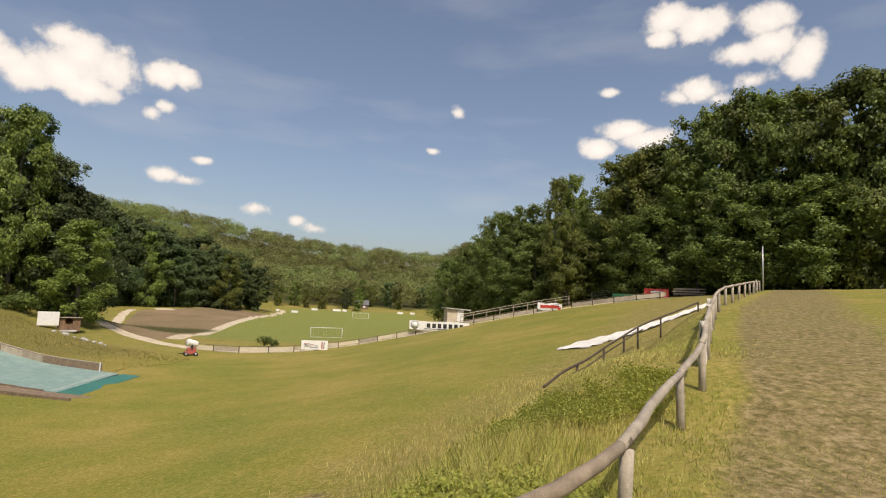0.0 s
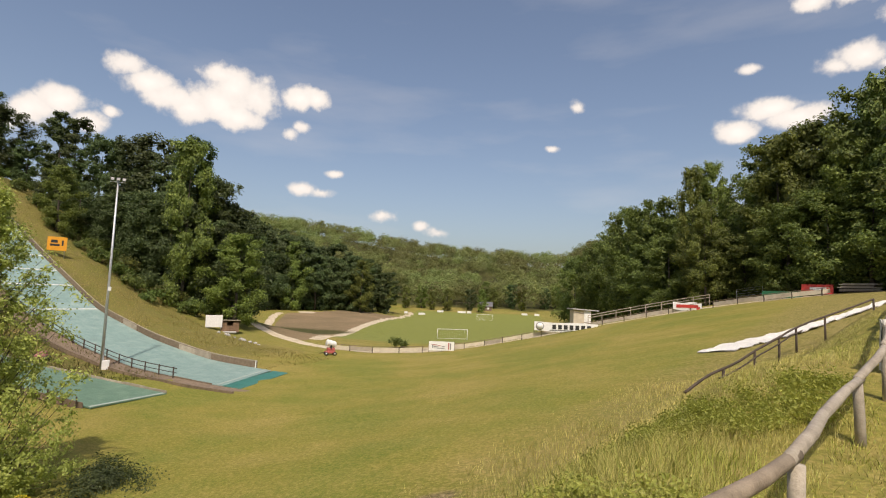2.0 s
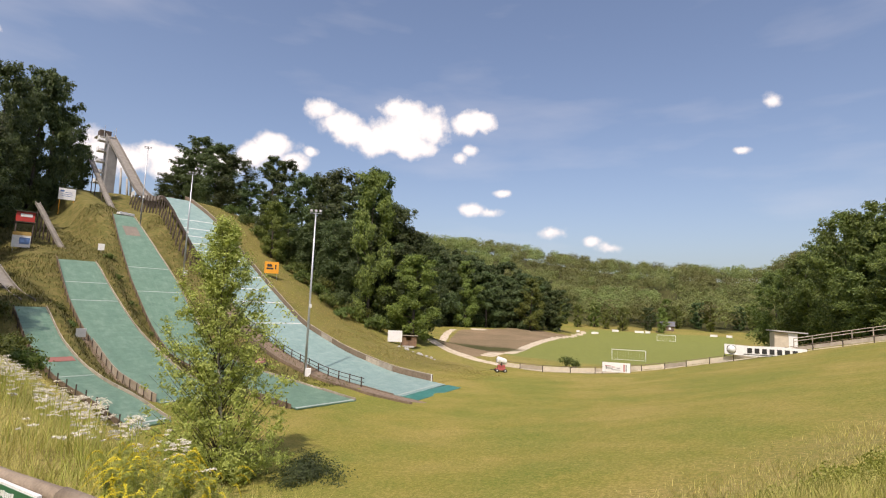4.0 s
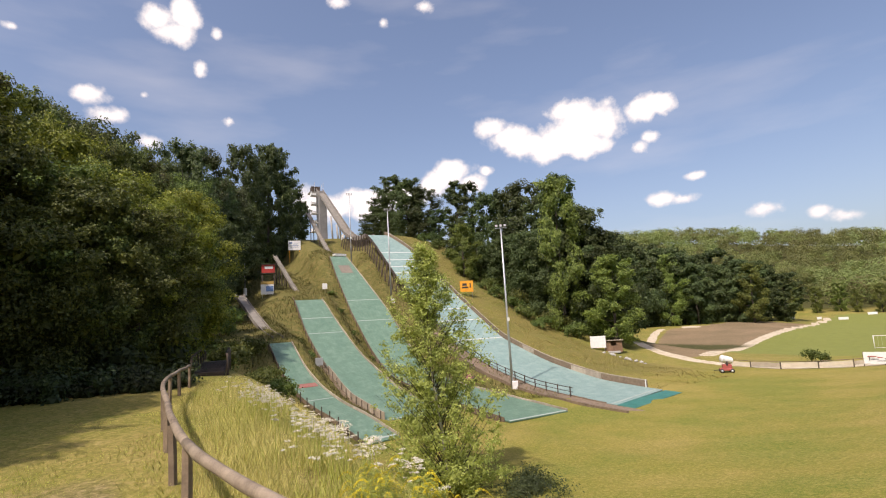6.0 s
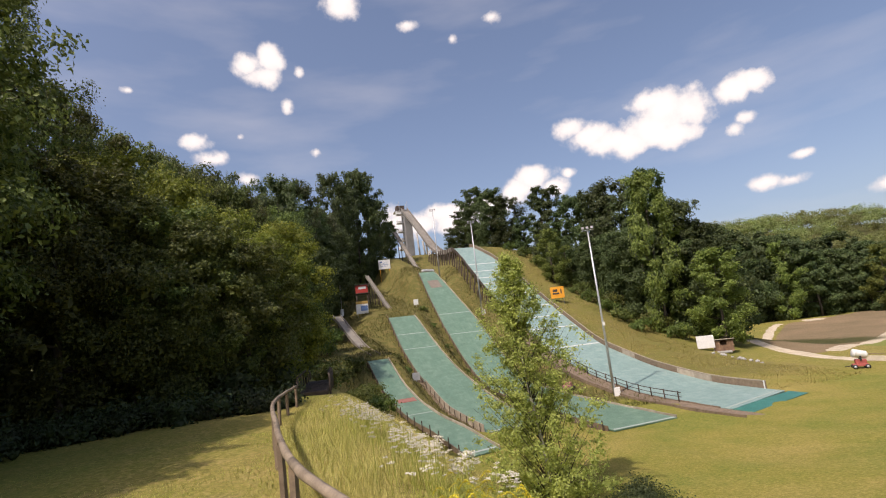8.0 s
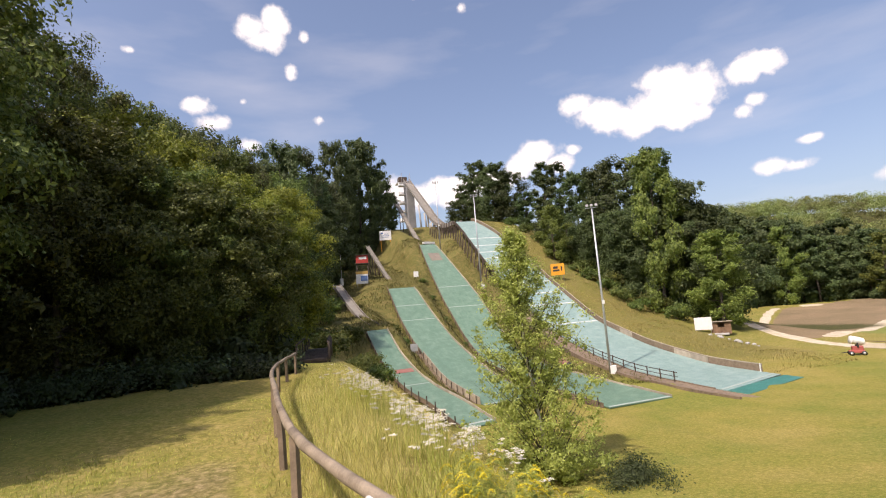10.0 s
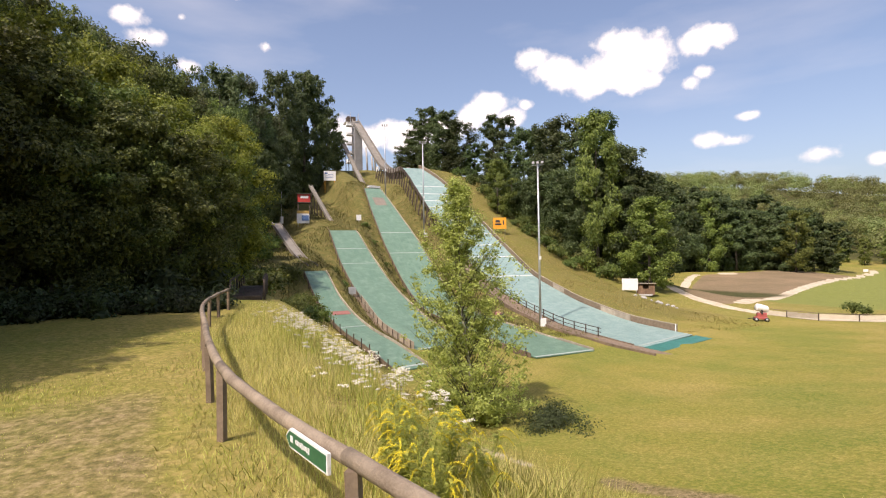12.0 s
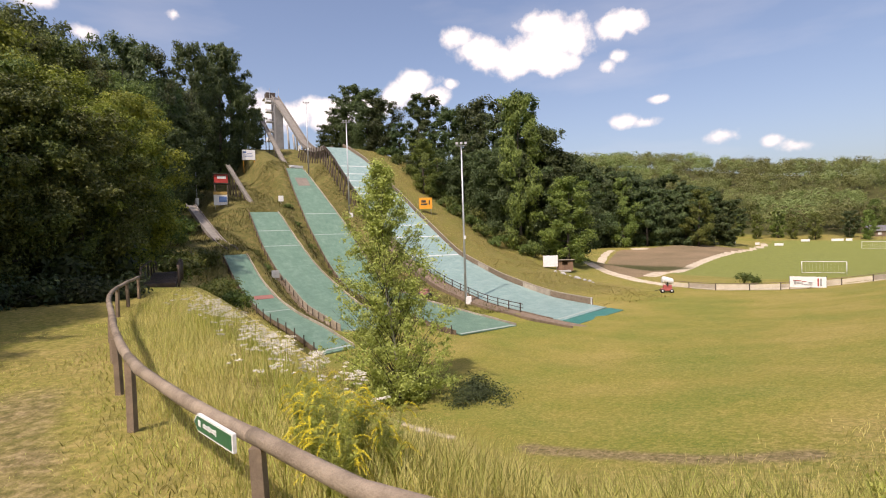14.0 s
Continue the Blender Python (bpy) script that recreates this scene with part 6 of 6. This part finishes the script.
rail_cloths()


# ---------------------------------------------------------------- terrace
def trail_sign():
    p = Vector((-3.72, 1.48))
    g = gz(p.x, p.y)
    t = empty("trail_sign", (p.x, p.y, g), "green and white arrow-shaped trail sign on the railing", "sign", turn=182)
    part("bracket", boxed((0.05, 0.08, 0.05), (-0.15, 0.05, 0.86), None, 0.004), STEEL, t)

    def arrow(w, h, tip, y0, y1):
        bm = bmesh.new()
        out = [(-w / 2, -h / 2), (w / 2 - tip, -h / 2), (w / 2, 0), (w / 2 - tip, h / 2), (-w / 2, h / 2)]
        va = [bm.verts.new((x, y0, z + 0.86)) for x, z in out]
        vb = [bm.verts.new((x, y1, z + 0.86)) for x, z in out]
        bm.faces.new(va)
        bm.faces.new(list(reversed(vb)))
        for k in range(5):
            bm.faces.new((va[k], va[(k + 1) % 5], vb[(k + 1) % 5], vb[k]))
        bmesh.ops.recalc_face_normals(bm, faces=bm.faces)
        return bm
    board = part("board", arrow(0.72, 0.135, 0.08, 0.08, 0.105), WHITE, t, "white arrow plate")
    field = part("green_field", arrow(0.68, 0.105, 0.066, 0.105, 0.109), GREEN_PAINT, board)
    part("badge", boxed((0.045, 0.003, 0.045), (0.23, 0.1105, 0.865), None, 0.0), WHITE, field)
    rng = random.Random(6)
    x = 0.16
    for k in range(9):
        w = rng.uniform(0.013, 0.024)
        part("lettering", boxed((w, 0.003, rng.choice((0.03, 0.034, 0.042))), (x - w / 2, 0.1105, 0.865), None, 0.0), WHITE, field)
        x -= w + 0.009


trail_sign()


def wooden_steps():
    rng = random.Random(7)
    t = empty("log_steps", ground_at(-29.5, 7.6), "dark log steps with a handrail climbing beside the wood", "steps")
    n = 22
    for k in range(n):
        x, y = -29.5 - k * 0.62, 7.6 + k * 0.19
        z = gz(x, y) + 0.10
        part_bm = boxed((0.34, 1.5, 0.16), (0, 0, 0), None, 0.02)
        bmesh.ops.transform(part_bm, matrix=Matrix.Translation((x, y, z)) @ Matrix.Rotation(radians(-17 + rng.uniform(-3, 3)), 4, "Z"), verts=part_bm.verts)
        wpart("step", part_bm, WOOD_DARK, t)
        wpart("riser", boxed((0.10, 1.5, 0.16), (x + 0.12, y, z - 0.15), Matrix.Rotation(radians(-17), 4, "Z"), 0.0), WOOD_DARK, t)
        if k % 4 == 0:
            tube_part("post", [(x + 0.1, y - 0.85, gz(x, y) - 0.3), (x + 0.1, y - 0.85, z + 0.95)], 0.06, WOOD_DARK, t, 7, world=True)
            tube_part("post", [(x + 0.3, y + 0.85, gz(x, y) - 0.3), (x + 0.3, y + 0.85, z + 0.95)], 0.06, WOOD_DARK, t, 7, world=True)
    for off in (-0.85, 0.85):
        tube_part("handrail", [(-29.4 - k * 0.62, 7.6 + k * 0.19 + off, gz(-29.5 - k * 0.62, 7.6 + k * 0.19) + 1.0) for k in range(0, n, 3)], 0.05, WOOD_DARK, t, 7, world=True)


wooden_steps()

# ---------------------------------------------------------------- shrubs
def make_bush(seed, h, w, n, leaves, size, leaf, label, core=0.5):
    rng = np.random.default_rng(seed)
    lumps = [(rng.normal() * w * 0.3, rng.normal() * w * 0.3, h * rng.uniform(0.2, 0.8), rng.uniform(0.22, 0.36) * w * 0.7) for _ in range(n)]
    t = empty("shrub", (0, 0, 0), label, "shrub", "shrubs")
    part("foliage", crown_mesh("foliage", rng, lumps, leaves, size, leaf, 0.9, core), None, t)
    v, f = [], []
    for k in range(5):
        q = lumps[k % len(lumps)]
        v2, f2 = tube([(q[0] * 0.15, q[1] * 0.15, -0.2), (q[0] * 0.6, q[1] * 0.6, q[2] * 0.6), q[:3]], [0.05, 0.035, 0.015], 5)
        f += [tuple(len(v) + i for i in g) for g in f2]
        v += v2
    part("stems", mesh_from("stems", v, f, [BARK]), None, t)
    return t


BUSH = [make_bush(201 + k, 2.6, 2.8, 18, 1500, 0.15, LEAF_BUSH, "rounded green shrub on the grassy hillside") for k in range(3)]
FERN = [make_bush(221 + k, 1.1, 2.4, 16, 1400, 0.09, LEAF_FERN, "low undergrowth at the foot of the wood, leaves darkened as in canopy shade") for k in range(2)]
bush_rng = random.Random(14)
for l, v, s in ((44, 18.5, 1.0), (48, 18, 1.1), (52, 17, 1.0), (56, 16, 1.1), (60, 15.5, 1.0), (64, 15, 1.1), (69, 15, 1.0), (75, 14, 1.0), (82, 14, 1.0), (89, 13, .9), (41, 25, 1.2), (46, 23, 1.4), (55, 20, 1.3), (63, 19, 1.3), (71, 18, 1.2)):
    p = BIG.place(l, v)
    plant(bush_rng.choice(BUSH), p.x, p.y, s, bush_rng.uniform(0, 360))
plant(BUSH[0], -28.3, 90.5, 0.8, 30)
for az, d, s in ((-19.5, 96, 1.0), (-18.2, 101, .9), (-21.5, 99, 1.1), (-23, 97, 1.2), (-24.6, 96, 1.0), (-26, 95, 1.3), (-27.5, 94, 1.1), (-16.5, 104, .8), (-29, 92, 1.2), (-30.5, 92, 1.0)):
    plant(bush_rng.choice(BUSH), *polar(az, d), s * 0.8, bush_rng.uniform(0, 360))
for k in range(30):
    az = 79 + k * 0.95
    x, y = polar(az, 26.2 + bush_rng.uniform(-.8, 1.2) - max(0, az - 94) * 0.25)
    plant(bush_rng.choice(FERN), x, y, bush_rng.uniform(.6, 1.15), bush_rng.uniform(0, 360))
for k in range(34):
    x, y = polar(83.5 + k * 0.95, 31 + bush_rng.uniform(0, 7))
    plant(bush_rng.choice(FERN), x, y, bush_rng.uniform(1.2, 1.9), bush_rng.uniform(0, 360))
for x, y, s in ((-33, 12.5, .7), (-38, 14, .8), (-43, 15.5, .9), (-48, 17, 1.0), (-52, 18.5, .9), (-57, 20, 1.0), (-63, 21, 1.1), (-46, 13, 1.1), (-55, 15, 1.2), (-64, 17, 1.3), (-72, 20, 1.3), (-30, 10.5, .5), (-80, 24, 1.3), (-74, 31.5, .7), (-69, 30.5, .6), (-86, 44.6, .45), (-78, 42.6, .45), (-93, 46.5, .5), (-70, 41, .4)):
    plant(bush_rng.choice(BUSH), x, y, s * 0.8, bush_rng.uniform(0, 360))
# one low, wide clump of dark leaves
DARK = make_bush(241, 0.85, 3.2, 26, 7000, 0.055, LEAF_DARK, "low dark spreading clump of leaves in the long grass below the bank", 0)
plant(DARK, -19.0, 20.0, 0.85, 0, 1.15)
for proto in (DARK, *BUSH, *FERN):
    for ob in (*proto.children, proto):
        bpy.data.objects.remove(ob)


# ---------------------------------------------------------------- grass and flowers
def blades(rng, xs, ys, zs, h, width, lean=0.35):
    """Grass blades: bent, tapered strips of two quads and a tip."""
    n = len(xs)
    a = rng.uniform(0, 2 * np.pi, n)
    side = np.stack([np.cos(a), np.sin(a), np.zeros(n)], -1)
    b = rng.uniform(0, 2 * np.pi, n)
    lean_v = np.stack([np.cos(b), np.sin(b), np.zeros(n)], -1) * (lean * rng.uniform(0.2, 1.3, n))[:, None]
    base = np.stack([xs, ys, zs], -1)
    up = np.array([0, 0, 1.0])
    hh, ww = h[:, None], (width * rng.uniform(0.6, 1.4, n))[:, None]
    p1 = base + up * hh * 0.45 + lean_v * hh * 0.25
    p2 = base + up * hh * 0.95 + lean_v * hh
    v = np.stack([base - side * ww, base + side * ww, p1 - side * ww * 0.8, p1 + side * ww * 0.8, p2], 1).reshape(-1, 3)
    o = (np.arange(n) * 5)[:, None]
    quads, tris = o + np.array([0, 1, 3, 2]), o + np.array([2, 3, 4])
    lit = side * 0.35 * rng.choice([-1, 1], n)[:, None] + lean_v * 0.3 + up
    lit /= np.linalg.norm(lit, axis=1, keepdims=True)
    return v, quads.tolist() + tris.tolist(), np.repeat(lit, 5, axis=0)


def scatter(rng, n, x0, x1, y0, y1, keep):
    xs, ys = rng.uniform(x0, x1, n), rng.uniform(y0, y1, n)
    s, _ = rail_distance(xs, ys)
    ok = keep(xs, ys, s, rng)
    return xs[ok], ys[ok], s[ok]


def clumped(xs, ys, k, off):
    return np.array([noise.noise(Vector((x * k + off, y * k, off))) for x, y in zip(xs, ys)])


def grass_field(name, seed, n, region, keep, height, width, material, label, lean=0.35, clump=(0.7, 0.0)):
    rng = np.random.default_rng(seed)
    xs, ys, s = scatter(rng, n, *region, keep)
    c = clumped(xs, ys, clump[0], seed)
    ok = c > clump[1] - 0.35 + 0.25 * rng.uniform(-1, 1, len(xs))
    xs, ys, s, c = xs[ok], ys[ok], s[ok], c[ok]
    h = height(s, xs, ys) * rng.uniform(0.45, 1.2, len(xs)) * (0.85 + 0.5 * c)
    v, f, lit = blades(rng, xs, ys, ground_z(xs, ys) - 0.03, h, width, lean)
    me = mesh_from(name, v, f, [material], True, None, lit)
    return tagged(new(name, me), label, "grass", kind="stuff")


d_of = lambda x, y: np.hypot(x, y)
grass_field("tall_grass", 1, 760000, (-28, 16, 0, 26), lambda x, y, s, r: (s > 0.12) & (s < 4.5 + 5.5 * r.uniform(0, 1, len(x)) ** 2) & (d_of(x, y) < 27) & (r.uniform(0, 1, len(x)) < np.clip(9.0 / (d_of(x, y) + 0.1), 0.22, 1)),
            lambda s, x, y: (0.20 + 0.28 * np.clip(s / 1.6, 0, 1)) * np.clip(1.5 - d_of(x, y) / 14, 0.3, 1) ** (x > 0), 0.0026, GRASS_TALL, "tall dry summer grass on the bank below the railing", 0.6)
grass_field("green_grass", 2, 300000, (-26, 16, 0, 26), lambda x, y, s, r: (s > 0.3) & (s < 4 + 5 * r.uniform(0, 1, len(x)) ** 2) & (d_of(x, y) < 26) & (r.uniform(0, 1, len(x)) < np.clip(8.0 / (d_of(x, y) + 0.1), 0.2, 1)),
            lambda s, x, y: (0.18 + 0.30 * np.clip(s / 1.6, 0, 1)) * np.clip(1.5 - d_of(x, y) / 14, 0.3, 1) ** (x > 0), 0.0040, GRASS_GREEN, "fresh green grass among the dry stalks on the bank", 0.5, (0.5, 0.25))
grass_field("trodden_grass", 3, 170000, (-14, 12, -5, 16), lambda x, y, s, r: (s < 0.25) & (s > -5.5) & (d_of(x, y) < 15) & (d_of(x, y) > 0.8) & (r.uniform(0, 1, len(x)) < np.clip(6.0 / (d_of(x, y) + 0.1), 0.3, 1)),
            lambda s, x, y: 0.045 + 0.09 * np.clip((s + 1.2) / 1.0, 0, 1), 0.0045, GRASS_SHORT, "short trodden dry grass on the terrace", 0.8, (0.9, 0.05))
grass_field("terrace_grass", 4, 160000, (-18, 12, -7, 16), lambda x, y, s, r: (s < 0.3) & (s > -7) & (d_of(x, y) < 18) & (d_of(x, y) > 0.8) & (r.uniform(0, 1, len(x)) < np.clip(6.0 / (d_of(x, y) + 0.1), 0.3, 1)),
            lambda s, x, y: 0.06 + 0.12 * np.clip((s + 0.9) / 0.9, 0, 1), 0.005, GRASS_GREEN, "short green grass tufts on the terrace", 0.7, (0.6, 0.15))
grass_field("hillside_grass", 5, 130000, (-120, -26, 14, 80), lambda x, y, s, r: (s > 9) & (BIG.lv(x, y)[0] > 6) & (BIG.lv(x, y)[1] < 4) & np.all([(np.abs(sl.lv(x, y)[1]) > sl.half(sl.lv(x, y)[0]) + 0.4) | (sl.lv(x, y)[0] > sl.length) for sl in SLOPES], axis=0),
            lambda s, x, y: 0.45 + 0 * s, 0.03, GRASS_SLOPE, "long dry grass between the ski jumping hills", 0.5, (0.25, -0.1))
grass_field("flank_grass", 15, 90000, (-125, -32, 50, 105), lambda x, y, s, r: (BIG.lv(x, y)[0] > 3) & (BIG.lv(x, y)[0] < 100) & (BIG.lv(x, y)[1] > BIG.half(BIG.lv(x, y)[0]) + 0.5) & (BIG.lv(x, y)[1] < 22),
            lambda s, x, y: 0.3 + 0 * s, 0.02, GRASS_FLANK, "long dry grass beside the large hill, coloured bright as if sunlit", 0.5, (0.25, -0.1))
grass_field("meadow_edge_grass", 6, 150000, (-34, 14, 6, 32), lambda x, y, s, r: (s > 4.5) & (s < 13) & (r.uniform(0, 1, len(x)) < np.clip((13 - s) / 7, 0, 1) ** 1.5),
            lambda s, x, y: 0.34 + 0 * s, 0.007, GRASS_STRAW, "longer straw-coloured grass along the foot of the bank", 0.5, (0.4, 0.0))


def weeds():
    """Leafy weeds that cover the bank under the eastern railing."""
    rng = np.random.default_rng(44)
    lumps = []
    while len(lumps) < 260:
        x, y = rng.uniform(-4, 14), rng.uniform(2, 27)
        s, _ = rail_distance(np.array([x]), np.array([y]))
        if 0.5 < s[0] < 2.0 + 3.0 * rng.uniform() and noise.noise(Vector((x * 0.45, y * 0.45, 3))) > -0.05 and x > 0.12 * y - 1.0 and 3.6 < math.hypot(x, y) < 13:
            lumps.append((x, y, gz(x, y) + rng.uniform(0.04, 0.18), rng.uniform(0.10, 0.24)))
    v, f = leaf_cloud(rng, lumps, 30000, 0.027, 0.8)
    tagged(new("bank_weeds", mesh_from("bank_weeds", v, f.tolist(), [LEAF_WEED])), "leafy green weeds and nettles on the bank", "weeds", kind="stuff")


weeds()


def umbels():
    """White yarrow and wild carrot in a drift along the brow of the bank."""
    rng = np.random.default_rng(61)
    vs, fs, sl, n = [], [], [], 0
    spots = []
    while len(spots) < 250:
        x = rng.uniform(-19, -6.4)
        y = rng.uniform(2, 11)
        sd, _ = rail_distance(np.array([x]), np.array([y]))
        if abs(sd[0] - 2.8 - 0.4 * math.sin(x * 0.9)) < 0.85 * rng.uniform(0.05, 1):
            spots += [(x + rng.normal() * 0.28, y + rng.normal() * 0.28) for _ in range(rng.integers(2, 9))]
    for x, y in spots:
        g, h = gz(x, y), rng.uniform(0.45, 0.95)
        lean = rng.normal(scale=0.06, size=2)
        v, f = tube([(x, y, g - 0.05), (x + lean[0], y + lean[1], g + h)], 0.005, 4, caps=False)
        vs += [tuple(q) for q in v]
        fs += [tuple(n + i for i in q) for q in f]
        sl += [0] * len(f)
        n += len(v)
        for _ in range(rng.integers(2, 5)):
            cx, cy, cz = x + lean[0] + rng.normal(scale=0.06), y + lean[1] + rng.normal(scale=0.06), g + h + rng.uniform(-0.1, 0.05)
            r = rng.uniform(0.03, 0.075)
            for _ in range(17):
                a, q = rng.uniform(0, 6.28), r * math.sqrt(rng.uniform())
                px, py, e = cx + q * math.cos(a), cy + q * math.sin(a), 0.011
                tz = rng.uniform(-0.01, 0.012)
                vs += [(px - e, py - e, cz + tz), (px + e, py - e, cz + tz + 0.006), (px + e, py + e, cz + tz), (px - e, py + e, cz + tz + 0.006)]
                fs.append((n, n + 1, n + 2, n + 3))
                sl.append(1)
                n += 4
    tagged(new("white_wildflowers", mesh_from("white_wildflowers", vs, fs, [GRASS_GREEN, BLOSSOM_WHITE], slots=sl)), "drift of white umbel wildflowers along the bank", "flowers", kind="stuff")


umbels()


def goldenrod(seed):
    rng = np.random.default_rng(seed)
    t = empty("goldenrod", (0, 0, 0), "goldenrod clump with arching yellow flower plumes on the bank", "plant", "goldenrod clumps")
    lv, lf, n = [], [], 0
    for k in range(9):
        a, h = rng.uniform(0, 6.28), rng.uniform(0.6, 1.3)
        r0 = rng.uniform(0.02, 0.22)
        base = np.array([r0 * math.cos(a), r0 * math.sin(a), 0])
        out = np.array([math.cos(a), math.sin(a), 0]) * rng.uniform(0.1, 0.4)
        tube_part("stem", [base - (0, 0, 0.05), base + out * 0.3 + (0, 0, h * 0.6), base + out + (0, 0, h)], [0.007, 0.006, 0.004], GRASS_GREEN, t, 5)
        for j in range(150):
            u = rng.uniform(0.1, 0.99)
            c = base + out * u * u + np.array([0, 0, h * u])
            b = rng.uniform(0, 6.28)
            d = np.array([math.cos(b), math.sin(b), rng.uniform(-0.1, 0.5)])
            sd = np.array([-math.sin(b), math.cos(b), 0]) * 0.012
            L = rng.uniform(0.08, 0.16)
            lv += [c, c + d * L * 0.5 + sd, c + d * L, c + d * L * 0.5 - sd]
            lf.append((n, n + 1, n + 2, n + 3))
            n += 4
        for j in range(3):
            bv, bf, m = [], [], 0
            b = a + rng.uniform(-1.1, 1.1)
            run = rng.uniform(0.16, 0.30)
            for q in range(70):
                u = q / 70
                c = base + out * (1 - 0.25 * j / 3) + np.array([0, 0, h * (1.0 - 0.09 * j)]) + np.array([math.cos(b) * run * u, math.sin(b) * run * u, 0.16 * u - 0.26 * u * u]) + rng.normal(scale=0.007 * (1.2 - 0.7 * u), size=3)
                e = 0.0065
                bv += [c + (-e, -e, 0), c + (e, -e, 0.004), c + (e, e, 0), c + (-e, e, 0.006)]
                bf.append((m, m + 1, m + 2, m + 3))
                m += 4
            part("flower_plume", mesh_from("flower_plume", bv, bf, [BLOSSOM_YELLOW]), None, t, "bright yellow plume")
    part("foliage", mesh_from("foliage", lv, lf, [LEAF_WEED]), None, t)
    return t


golds = [goldenrod(300 + k) for k in range(3)]
gold_rng = random.Random(8)
for x, y in ((-3.9, 2.5), (-4.4, 2.7), (-4.7, 3.1), (-5.3, 3.0), (-4.1, 3.2), (-5.8, 3.4)):
    plant(gold_rng.choice(golds), x, y, gold_rng.uniform(.62, .8), gold_rng.uniform(0, 360))
for proto in golds:
    for ob in (*proto.children, proto):
        bpy.data.objects.remove(ob)
